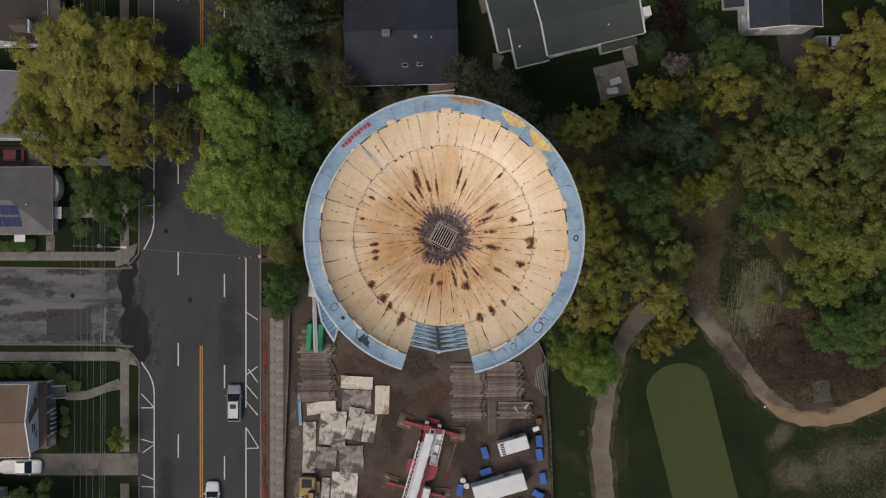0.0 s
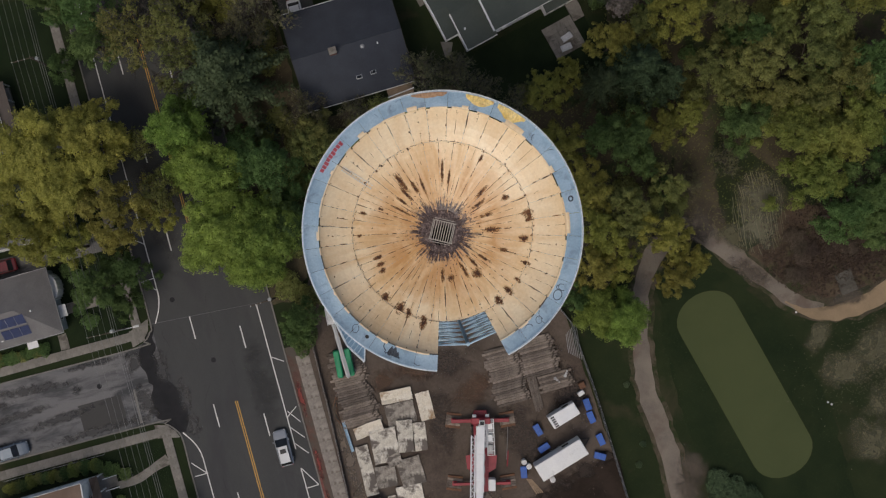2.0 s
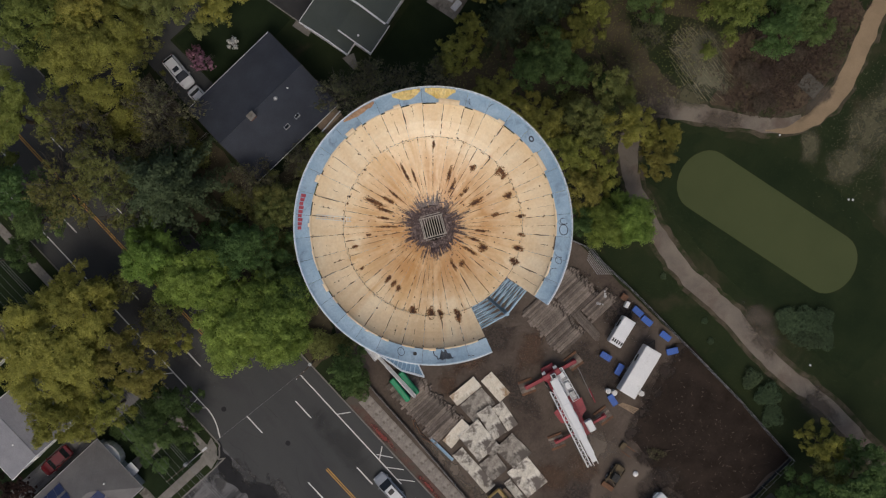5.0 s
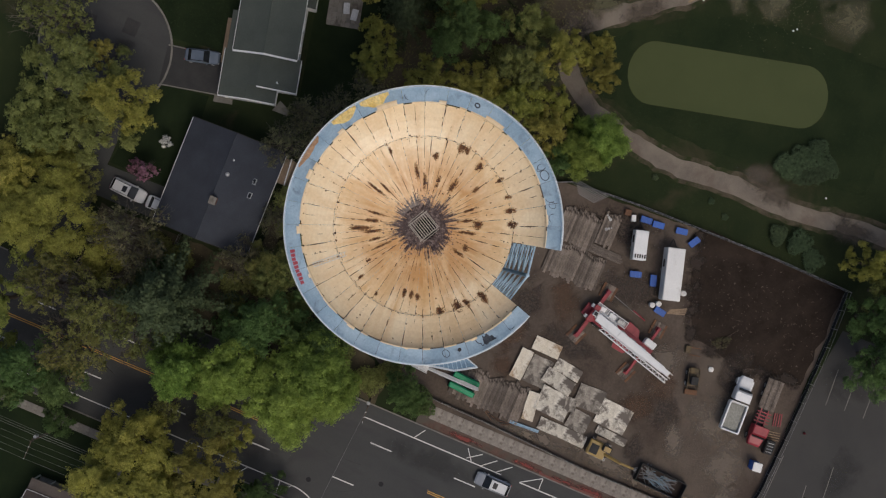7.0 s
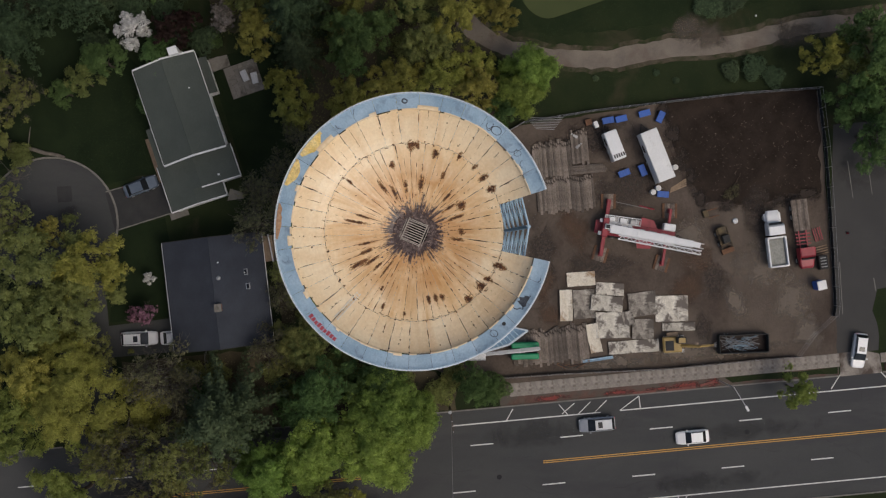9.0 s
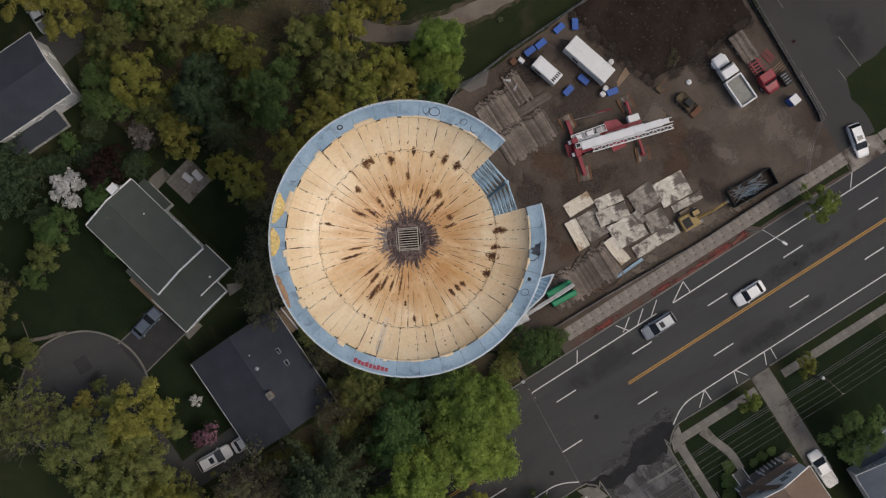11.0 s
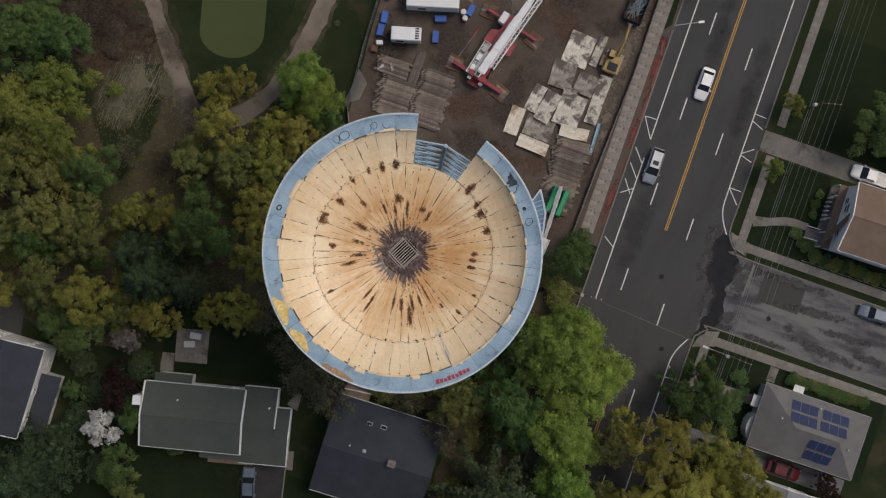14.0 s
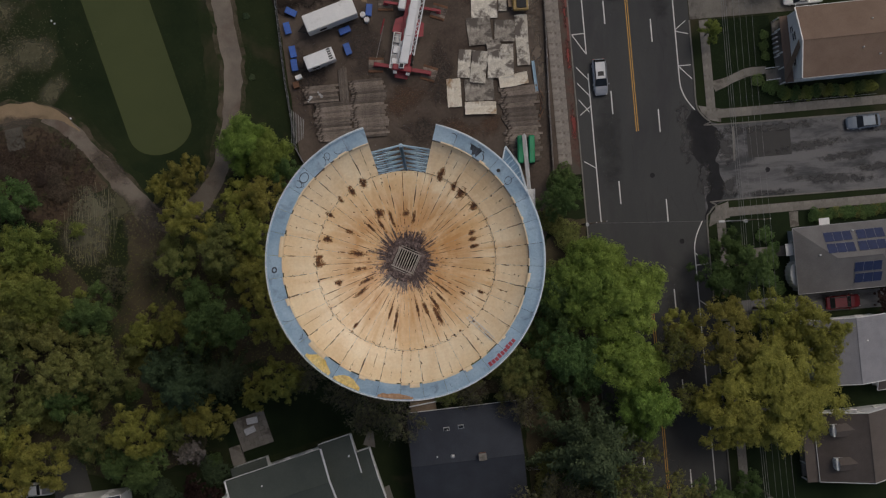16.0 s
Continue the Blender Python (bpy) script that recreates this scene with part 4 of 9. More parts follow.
for k in range(240):
    a = k * 1.5
    if rng.random() < 0.72:
        q0, q1 = radians(a), radians(a + rng.uniform(0.8, 1.6))
        rr = CREASE + rng.choice((-0.16, 0.0, 0.0)) + rng.uniform(-0.04, 0.04)
        z = 38.93
        w_ = rng.uniform(0.012, 0.032)
        seams.faces.new([seams.verts.new((s * math.cos(q), s * math.sin(q), z)) for s, q in ((rr - w_, q0), (rr + w_, q0), (rr + w_, q1), (rr - w_, q1))])
ob = part("seam", seams, SEAM, tank, "dark broken rust lines along the joints")
tagged(ob, kind="stuff")

# rust specks along joints and round the crease; those under the lip paint its shadow
specks = bmesh.new()
for k in range(230):
    kind_ = k % 4
    a = radians(NOTCH_MID + STEP * (rng.randrange(72) / 2 - 1.5) + (5.0 if kind_ < 2 else 0.0)) + rng.gauss(0, 0.006)
    q = CREASE + rng.gauss(0, 0.12) if kind_ == 0 else (rng.uniform(3.2, 8.9) if kind_ == 1 else (rng.uniform(9.2, 12.0) if kind_ == 2 else LIP - abs(rng.gauss(0, 0.1))))
    if kind_ != 1 and in_notch(math.degrees(a)) and q > CREASE - 0.1:
        continue
    s_ = rng.uniform(0.03, 0.09) * (1.3 if kind_ == 0 else 1)
    ring_ = []
    for j in range(7):
        b_ = 6.283 * j / 7
        l_ = s_ * rng.uniform(0.6, 1.3)
        x_, y_ = q * math.cos(a) + l_ * math.cos(b_), q * math.sin(a) + l_ * math.sin(b_)
        ring_.append(specks.verts.new((x_, y_, max(bowl_z(math.hypot(x_, y_)), bowl_z(q)) + 0.026)))
    specks.faces.new(ring_)
ob = part("rust_speck", specks, SEAM, tank, "small dark rust specks, with painted shade under the lip")
tagged(ob, kind="stuff")

# deep rust blotches: angle, radius, length outwards, width
for a, r, ln, wd in ((115, 6.3, 1.5, 0.28), (119, 5.2, 1.3, 0.18), (128, 5.0, 1.1, 0.15), (107, 5.2, 1.0, 0.2), (75, 6.0, 1.7, 0.16), (68, 5.4, 1.1, 0.14), (98, 4.9, 1.2, 0.14), (138, 4.6, 1.4, 0.14), (-3, 8.75, 0.7, 0.4), (-7, 8.8, 0.6, 0.3), (13, 7.1, 0.6, 0.36), (-20, 8.2, 0.6, 0.38), (-13, 5.0, 1.1, 0.26), (22, 4.5, 1.0, 0.2), (30, 5.6, 1.1, 0.22), (193, 7.0, 0.5, 0.24), (198, 7.2, 0.5, 0.26), (187, 7.0, 0.7, 0.2),
                       (214, 8.7, 0.7, 0.4), (226, 8.75, 0.8, 0.45), (232, 8.9, 0.6, 0.3), (243, 9.3, 0.9, 0.35), (-66, 8.9, 0.7, 0.4), (-57, 8.9, 0.8, 0.28), (-48, 9.0, 0.5, 0.25), (-36, 8.95, 0.6, 0.2), (-66, 5.5, 0.6, 0.45), (-95, 4.8, 0.5, 0.35), (-76, 4.6, 1.2, 0.18), (-60, 4.4, 1.3, 0.16), (-105, 4.4, 0.9, 0.16), (-48, 5.0, 1.0, 0.14), (47, 8.3, 0.5, 0.2), (152, 8.2, 0.5, 0.2), (168, 8.3, 0.4, 0.16), (-32, 6.4, 0.5, 0.25), (5, 4.8, 0.8, 0.2), (145, 6.6, 0.4, 0.14)):
    ca_, sa_ = math.cos(radians(a)), math.sin(radians(a))
    L2, W2 = ln * 0.95, wd * 1.2
    cx_, cy_, cz_ = r * ca_, r * sa_, bowl_z(r)
    bm = bmesh.new()
    mid = bm.verts.new((0, 0, 0.024))
    rings = [[mid] * 17]
    for q_ in (0.35, 0.7, 1.0):
        row = []
        for k in range(16):
            b_ = 2 * math.pi * k / 16
            u, v = q_ * math.cos(b_), q_ * math.sin(b_)
            X, Y = cx_ + u * L2 * ca_ - v * W2 * sa_, cy_ + u * L2 * sa_ + v * W2 * ca_
            row.append(bm.verts.new((u, v, bowl_z(math.hypot(X, Y)) - cz_ + 0.024)))
        rings.append(row + row[:1])
    for p_, q_ in zip(rings, rings[1:]):
        for k in range(16):
            vs = [p_[k], q_[k], q_[k + 1], p_[k + 1]]
            bm.faces.new(vs if p_[0] is not mid else vs[:3])
    ob = part("rust_blotch", bm, RUST_SPOT, tank, "dark rust blotch")
    ob.matrix_basis = Matrix.Translation((cx_, cy_, cz_)) @ Matrix.Rotation(radians(a), 4, "Z") @ Matrix.Diagonal((L2, W2, 1, 1))

# a pale ladder lying up the slope of the bowl
LAD = radians(132.8)
ladder = bmesh.new()
rails_ = []
for s_ in (-0.2, 0.2):
    pts_ = [Vector((q * math.cos(LAD) - s_ * math.sin(LAD), q * math.sin(LAD) + s_ * math.cos(LAD), bowl_z(q) + 0.09)) for q in (8.3, 9.2, 10.2, 11.0, 11.7)]
    rails_.append(pts_)
    for p, q in zip(pts_, pts_[1:]):
        tube(ladder, p, q, 0.028, 5)
for i in range(4):
    for k in range(3):
        tube(ladder, rails_[0][i].lerp(rails_[0][i + 1], (k + 0.5) / 3), rails_[1][i].lerp(rails_[1][i + 1], (k + 0.5) / 3), 0.02, 4)
part("ladder", ladder, RAIL_WHITE, tank, "pale ladder lying up the bowl's slope")

PIT_SHADE = surf("painted_pit_shade", (0.004, 0.004, 0.004), (0.006, 0.006, 0.006), 2.0, 8.0, 1.0, 0.0, gloss=0.0)
# middle: floor, riser hole with its grate, loose crust
bm = bmesh.new()
bmesh.ops.create_cone(bm, cap_ends=True, segments=40, radius1=2.3, radius2=2.3, depth=0.06, matrix=pose(0, 0, 37.3))
part("bowl_floor", bm, LINING, tank)
# flat near-black disc on the floor: the riser's inner shade as colour
bm = bmesh.new()
bmesh.ops.create_cone(bm, cap_ends=True, segments=32, radius1=1.12, radius2=1.12, depth=0.02, matrix=pose(-0.12, -0.38, 37.36))
part("riser_mouth", bm, PIT_SHADE, tank, "black disc painted as the dark of the riser's mouth")
GR = -28
bm = bmesh.new()
for s in (-1, 1):
    box(bm, 0, 1.0 * s, 37.42, 2.5, 0.10, 0.16)
    box(bm, 0, 1.22 * s, 37.42, 2.1, 0.06, 0.12)
    box(bm, 1.12 * s, 0, 37.42, 0.08, 2.0, 0.16)
bmesh.ops.rotate(bm, verts=bm.verts, matrix=Matrix.Rotation(radians(GR), 3, "Z"))
GRATE_STEEL = surf("grate_steel", (0.34, 0.30, 0.26), (0.44, 0.40, 0.35), 1.5, 8.0, 0.7, 0.1)
grate = part("grate", bm, GRATE_STEEL, tank, "pale rusty grate over the riser")
for k in range(9):
    bm = bmesh.new()
    box(bm, -0.98 + 1.96 * k / 8, 0, 37.45, 0.085, 1.95, 0.08)
    bmesh.ops.rotate(bm, verts=bm.verts, matrix=Matrix.Rotation(radians(GR), 3, "Z"))
    part("grate_bar", bm, GRATE_STEEL, grate)
crust = bmesh.new()
for k in range(760):
    a = rng.uniform(0, 360) if k % 3 else rng.choice((rng.gauss(-115, 22), rng.gauss(-60, 12), rng.gauss(150, 16), rng.gauss(35, 14)))
    r = 1.35 + abs(rng.gauss(0, 0.75 + 0.45 * math.sin(radians(a * 5)) * math.sin(radians(a * 2 + 40))))
    if r > 4.6:
        continue
    s = rng.uniform(0.03, 0.15)
    x, y = r * math.cos(radians(a)), r * math.sin(radians(a))
    bmesh.ops.create_cone(crust, cap_ends=True, segments=4, radius1=s, radius2=s * 0.3, depth=s * 0.5, matrix=pose(x, y, max(37.34, bowl_z(r)) + s * 0.2, rng.uniform(-25, 25), rng.uniform(-25, 25), rng.uniform(0, 360)))
tagged(part("crust", crust, surf("rust_crust", (0.045, 0.027, 0.026), (0.27, 0.205, 0.185), 2.6, 9.0, 0.95, 0.4), tank, "loose flakes of rust and sediment"), kind="stuff")

# the outside of the bowl, riser, legs and bracing
for a0, a1, rs in ((NOTCH1, NOTCH0 + 360, [CREASE, 9.8, 10.6, 11.4, 11.8, LIP]), (-180, 180, [1.45, 4, 6.5, CREASE])):
    bm = bmesh.new()
    n = 60
    prev = None
    for k in range(n + 1):
        a = radians(a0 + (a1 - a0) * k / n)
        cur = [bm.verts.new((r * math.cos(a), r * math.sin(a), bowl_z(r) - 0.22)) for r in rs]
        if prev:
            for i in range(len(rs) - 1):
                bm.faces.new((prev[i], prev[i + 1], cur[i + 1], cur[i]))
        prev = cur
    part("bowl_underside", bm, BLUE, tank, "blue painted outside of the bowl", smooth=True)
bm = tube(bmesh.new(), (0, 0, 0), (0, 0, 37.25), 1.45, 32)
part("riser_pipe", bm, BLUE, tank, "thick blue central riser pipe", smooth=False)
LEGS, LR = 16, 11.62
LEVELS = [0.6, 7.0, 13.4, 19.8, 26.2, 32.6, 38.9]
spots = [radians(NOTCH_MID + 360 / LEGS * k) for k in range(LEGS)]
for k, a in enumerate(spots):
    c_, s_ = LR * math.cos(a), LR * math.sin(a)
    top = 38.9 if k == 0 else bowl_z(LR) - 0.25
    part("leg", tube(bmesh.new(), (c_, s_, 0), (c_, s_, top), 0.2, 14), BLUE_STEEL, tank, smooth=False)
    bm = bmesh.new()
    box(bm, c_, s_, 0, 1.6, 1.6, 0.5, math.degrees(a))
    part("footing", bm, CONCRETE, tank, "concrete leg footing")
    b = spots[(k + 1) % LEGS]
    d_, e_ = LR * math.cos(b), LR * math.sin(b)
    for z0, z1 in zip(LEVELS, LEVELS[1:]):
        part("strut", tube(bmesh.new(), (c_, s_, z1), (d_, e_, z1), 0.10, 6), BLUE_STEEL, tank)
        part("brace", tube(bmesh.new(), (c_, s_, z0), (d_, e_, z1), 0.075, 5), BLUE_STEEL, tank)
        part("brace", tube(bmesh.new(), (c_, s_, z1), (d_, e_, z0), 0.075, 5), BLUE_STEEL, tank)

# balcony girder and railing
for a0, a1 in ((NOTCH1, NOTCH0 + 360),):
    bm = bmesh.new()
    sector(bm, [(RIM - 0.06, ZB - 0.4), (RIM + 0.02, ZB - 0.4), (RIM + 0.02, ZB + 0.06), (RIM - 0.06, ZB + 0.06)], a0, a1, 110)
    part("edge_band", bm, BLUE_STEEL, tank, "blue edge band of the balcony")
    for h in (0.55, 1.05):
        bm = bmesh.new()
        sector(bm, [(RIM - 0.03, ZB + h), (RIM + 0.02, ZB + h), (RIM + 0.02, ZB + h + 0.05), (RIM - 0.03, ZB + h + 0.05)], a0, a1, 110)
        part("rail", bm, RAIL_WHITE, tank, "pale steel handrail")
n = 66
for k in range(n + 1):
    a = radians(NOTCH1 + (NOTCH0 + 360 - NOTCH1) * k / n)
    part("rail_post", tube(bmesh.new(), ((RIM - 0.02) * math.cos(a), (RIM - 0.02) * math.sin(a), ZB - 0.3), ((RIM - 0.02) * math.cos(a), (RIM - 0.02) * math.sin(a), ZB + 1.08), 0.028, 5), RAIL_WHITE, tank)


def patch_on_balcony(name, a0, a1, r0, r1, material, label, seed, lift=0.02, amp=0.10):
    bm = bmesh.new()
    n = 18
    lo, hi = [], []
    for k in range(n + 1):
        a = a0 + (a1 - a0) * k / n
        e = 1 if 0 < k < n else 0.3
        bow = max(0.12, math.sin(math.pi * min(1.0, max(0.0, k / n)))) ** 0.55
        ra = r1 - (r1 - r0) * bow + 2.0 * amp * e * noise.noise(Vector((k * 0.25, seed, 1)))
        rb = r1 + 0.3 * amp * e * noise.noise(Vector((k * 0.25, seed, 5)))
        lo.append(bm.verts.new((ra * math.cos(radians(a)), ra * math.sin(radians(a)), ZB + lift + 0.02 * math.sin(k * 1.7))))
        hi.append(bm.verts.new((rb * math.cos(radians(a)), rb * math.sin(radians(a)), ZB + lift + 0.10 + 0.04 * math.sin(k * 2.3))))
    for k in range(n):
        bm.faces.new((lo[k], hi[k], hi[k + 1], lo[k + 1]))
    return part(name, bm, material, tank, label)


TARP = surf("yellow_sheeting", (0.66, 0.44, 0.10), (0.78, 0.62, 0.28), 0.8, 5.0, 0.6, 0.5, c=(0.5, 0.33, 0.12), cbig=1.2)
patch_on_balcony("sheeting", 53, 65, 12.72, 13.66, TARP, "crumpled yellow sheeting", 2)
patch_on_balcony("sheeting", 38, 51, 12.6, 13.66, TARP, "crumpled yellow sheeting", 7)
patch_on_balcony("sheeting", 73, 88, 13.15, 13.68, surf("brown_sheeting", (0.30, 0.17, 0.09), (0.38, 0.23, 0.13), 0.8, 5.0, 0.7, 0.4), "rust brown sheeting", 9)
INK = surf("black_spray", (0.03, 0.035, 0.045), (0.06, 0.07, 0.085), 2.0, 9.0, 0.8, 0.0)
FAINT = surf("faint_spray", (0.13, 0.19, 0.25), (0.19, 0.27, 0.34), 2.0, 9.0, 0.8, 0.0)
RED_INK = surf("red_spray", (0.30, 0.035, 0.055), (0.40, 0.07, 0.09), 2.0, 9.0, 0.7, 0.0)
for k in range(9):
    a = 123.5 + k * 1.75
    bm = bmesh.new()
    sector(bm, [(12.95 + 0.05 * (k % 3), ZB + 0.008), (13.42, ZB + 0.008), (13.42, ZB + 0.012), (12.95 + 0.05 * (k % 3), ZB + 0.012)], a, a + 1.45, 1)
    part("spray_bar", bm, RED_INK, tank, "red sprayed bars")


def loop_mark(a, r, rad, wd, arc=360, start=0, mat=INK):
    bm = bmesh.new()
    cx, cy = r * math.cos(radians(a)), r * math.sin(radians(a))
    n = 20
    prev = None
    for k in range(n + 1):
        b = radians(start + arc * k / n)
        q = rad * (1 + 0.12 * math.sin(2 * b + a))
        cur = [bm.verts.new((cx + (q + s * wd) * math.cos(b), cy + (q + s * wd) * math.sin(b), ZB + 0.010)) for s in (-0.5, 0.5)]
        if prev:
            bm.faces.new((prev[0], prev[1], cur[1], cur[0]))
        prev = cur
    part("spray_mark", bm, mat, tank, "black sprayed loop")


for args in ((-44.3, 12.95, 0.46, 0.08), (-40.5, 13.0, 0.34, 0.07, 250, 40), (-41, 12.75, 0.25, 0.06, 200, 90), (97, 13.0, 0.3, 0.05, 200, 100, FAINT), (94, 13.05, 0.5, 0.04, 70, 60, FAINT), (107, 12.9, 0.5, 0.05, 50, 10, FAINT), (-58, 12.9, 0.32, 0.05), (-64, 12.95, 0.5, 0.06, 120, 30), (-54, 13.0, 0.6, 0.05, 90, 140), (213, 12.85, 0.36, 0.06), (230, 12.6, 0.5, 0.1, 150, 60), (-1, 13.0, 0.22, 0.14), (20, 12.9, 0.6, 0.05, 60, 40), (29, 12.9, 0.5, 0.05, 80, 100), (244, 12.9, 0.5, 0.06, 70, 200)):
    loop_mark(*args)
patch_on_balcony("scorch", 229, 236, 12.55, 13.25, INK, "burnt black smear", 14, 0.006, 0.5)
# no opening here: a black disc paints the shade inside the hole
bm = bmesh.new()
a = radians(219.2)
bmesh.ops.create_cone(bm, cap_ends=True, segments=16, radius1=0.19, radius2=0.19, depth=0.02, matrix=pose(12.78 * math.cos(a), 12.78 * math.sin(a), ZB + 0.012))
part("drain_hole", bm, DARK, tank, "round black disc painted as the dark of a balcony hole")

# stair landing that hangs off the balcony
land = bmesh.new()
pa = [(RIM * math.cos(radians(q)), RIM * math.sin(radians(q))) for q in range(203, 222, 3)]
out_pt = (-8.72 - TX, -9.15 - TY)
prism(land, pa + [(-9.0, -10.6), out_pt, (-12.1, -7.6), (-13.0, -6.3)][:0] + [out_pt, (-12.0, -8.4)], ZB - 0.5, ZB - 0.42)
landing = part("landing", land, SHADED_BLUE, tank, "blue steel stair landing")
for k in range(9):
    q = radians(206 + k * 1.75)
    r1 = RIM + 0.15 + 0.13 * k
    bm = bmesh.new()
    tube(bm, (RIM * math.cos(q), RIM * math.sin(q), ZB - 0.36), (r1 * math.cos(q), r1 * math.sin(q), ZB - 0.36), 0.05, 5)
    part("tread", bm, BLUE_STEEL, landing)
rim_a = (RIM * math.cos(radians(203)), RIM * math.sin(radians(203)))
rim_b = (RIM * math.cos(radians(221)), RIM * math.sin(radians(221)))
for p, q in ((rim_a, (-12.0, -8.4)), ((-12.0, -8.4), out_pt), (out_pt, rim_b)):
    for h in (-0.3, 0.25, 0.7):
        part("landing_rail", tube(bmesh.new(), (*p, ZB + h), (*q, ZB + h), 0.045, 5), RAIL_WHITE, landing)

# ---- houses ----
def window_on(parent, x, y, z, turn, w, h, frame_mat=WHITE):
    """A framed window on a wall; turn: degrees of the wall's outward way."""
    n = Vector((math.cos(radians(turn)), math.sin(radians(turn)), 0))
    bm = bmesh.new()
    for dx, dz, sx, sz in ((0, h / 2, w + 0.16, 0.1), (0, -h / 2, w + 0.24, 0.12), (-w / 2, 0, 0.1, h), (w / 2, 0, 0.1, h), (0, 0, w, 0.05)):
        box(bm, dx, 0, dz - sz / 2, sx, 0.09, sz)
    bmesh.ops.rotate(bm, verts=bm.verts, matrix=Matrix.Rotation(radians(turn + 90), 3, "Z"))
    bmesh.ops.translate(bm, verts=bm.verts, vec=Vector((x, y, z)) + n * 0.05)
    fr = part("window", bm, frame_mat, parent, "white framed window")
    bm = bmesh.new()
    box(bm, 0, 0, -h / 2, w, 0.02, h)
    bmesh.ops.rotate(bm, verts=bm.verts, matrix=Matrix.Rotation(radians(turn + 90), 3, "Z"))
    bmesh.ops.translate(bm, verts=bm.verts, vec=Vector((x, y, z)) + n * 0.02)
    part("pane", bm, GLASS, fr, "dark window glass")


def slope(bm, pts, thick=0.16):
    """A roof slab from its upper outline."""
    hi = [bm.verts.new(p) for p in pts]
    lo = [bm.verts.new((p[0], p[1], p[2] - thick)) for p in pts]
    n = len(pts)
    bm.faces.new(hi)
    bm.faces.new(lo[::-1])
    for i in range(n):
        j = (i + 1) % n
        bm.faces.new((lo[i], lo[j], hi[j], hi[i]))
    return bm


def gable(parent, cx, cy, L, W, eave, ridge, roof_mat, wall_mat, axis="x", over=0.4, end=0.3, rows=1, trim=WHITE, wins=True, foot=0.0, barge=None, bw=0.09):
    """A gabled block under parent: walls, two roof slopes, ridge cap, barge boards, gutters and windows."""
    t = (lambda u, v: (cx + u, cy + v)) if axis == "x" else (lambda u, v: (cx - v, cy + u))
    turn0 = 0 if axis == "x" else 90
    bm = bmesh.new()
    a = [(-W / 2, foot), (W / 2, foot), (W / 2, eave), (0, ridge - 0.05), (-W / 2, eave)]
    f0 = [bm.verts.new((*t(-L / 2, v), z)) for v, z in a]
    f1 = [bm.verts.new((*t(L / 2, v), z)) for v, z in a]
    bm.faces.new(f0[::-1])
    bm.faces.new(f1)
    for i in range(5):
        j = (i + 1) % 5
        bm.faces.new((f0[i], f0[j], f1[j], f1[i]))
    part("wall", bm, wall_mat, parent)
    k = (ridge - eave) / (W / 2)
    for s in (-1, 1):
        ev = s * (W / 2 + over)
        ze = eave - k * over + 0.16
        bm = slope(bmesh.new(), [(*t(-L / 2 - end, ev), ze), (*t(L / 2 + end, ev), ze), (*t(L / 2 + end, 0), ridge + 0.16), (*t(-L / 2 - end, 0), ridge + 0.16)][::s])
        roof = part("roof", bm, roof_mat, parent, "shingled roof slope")
        bm = bmesh.new()
        tube(bm, (*t(-L / 2 - end, ev + s * 0.05), ze - 0.1), (*t(L / 2 + end, ev + s * 0.05), ze - 0.1), 0.05, 6)
        part("gutter", bm, trim, roof, "white eaves gutter")
        for e in (-1, 1):
            bm = slope(bmesh.new(), [(*t(e * (L / 2 + end), ev), ze + 0.02), (*t(e * (L / 2 + end + bw), ev), ze + 0.02), (*t(e * (L / 2 + end + bw), 0), ridge + 0.18), (*t(e * (L / 2 + end), 0), ridge + 0.18)], 0.22)
            part("barge_board", bm, barge or trim, roof, "painted barge board")
    bm = bmesh.new()
    tube(bm, (*t(-L / 2 - end, 0), ridge + 0.15), (*t(L / 2 + end, 0), ridge + 0.15), 0.09, 6)
    part("ridge_cap", bm, roof_mat, parent)
    if wins:
        for r in range(rows):
            z = foot + 1.55 + 2.7 * r
            if z + 0.7 > eave + 0.2:
                continue
            n = max(1, int(L / 3))
            for i in range(n):
                u = -L / 2 + L * (i + 0.5) / n
                for s in (-1, 1):
                    x, y = t(u, s * W / 2)
                    window_on(parent, x, y, z, turn0 + 90 * s, 0.95, 1.25)
            m = max(1, int(W / 3.2))
            for i in range(m):
                v = -W / 2 + W * (i + 0.5) / m
                for s in (-1, 1):
                    x, y = t(s * L / 2, v)
                    window_on(parent, x, y, z, turn0 + (0 if s > 0 else 180), 0.95, 1.25)
        if ridge - eave > 1.6:
            for s in (-1, 1):
                x, y = t(s * L / 2, 0)
                window_on(parent, x, y, eave + 0.75, turn0 + (0 if s > 0 else 180), 0.8, 1.0)


def stack(parent, x, y, z0, z1, sx, sy, material, label, cap=WHITE):
    bm = bmesh.new()
    box(bm, x, y, z0, sx, sy, z1 - z0, bev=0.02)
    c = part("chimney", bm, material, parent, label)
    bm = bmesh.new()
    box(bm, x, y, z1, sx + 0.12, sy + 0.12, 0.1)
    part("cap", bm, cap, c)


def vents(parent, spots):
    for x, y, z, r in spots:
        part("vent_pipe", tube(bmesh.new(), (x, y, z - 0.3), (x, y, z + 0.35), r, 10), WHITE, parent, "white roof vent pipe")


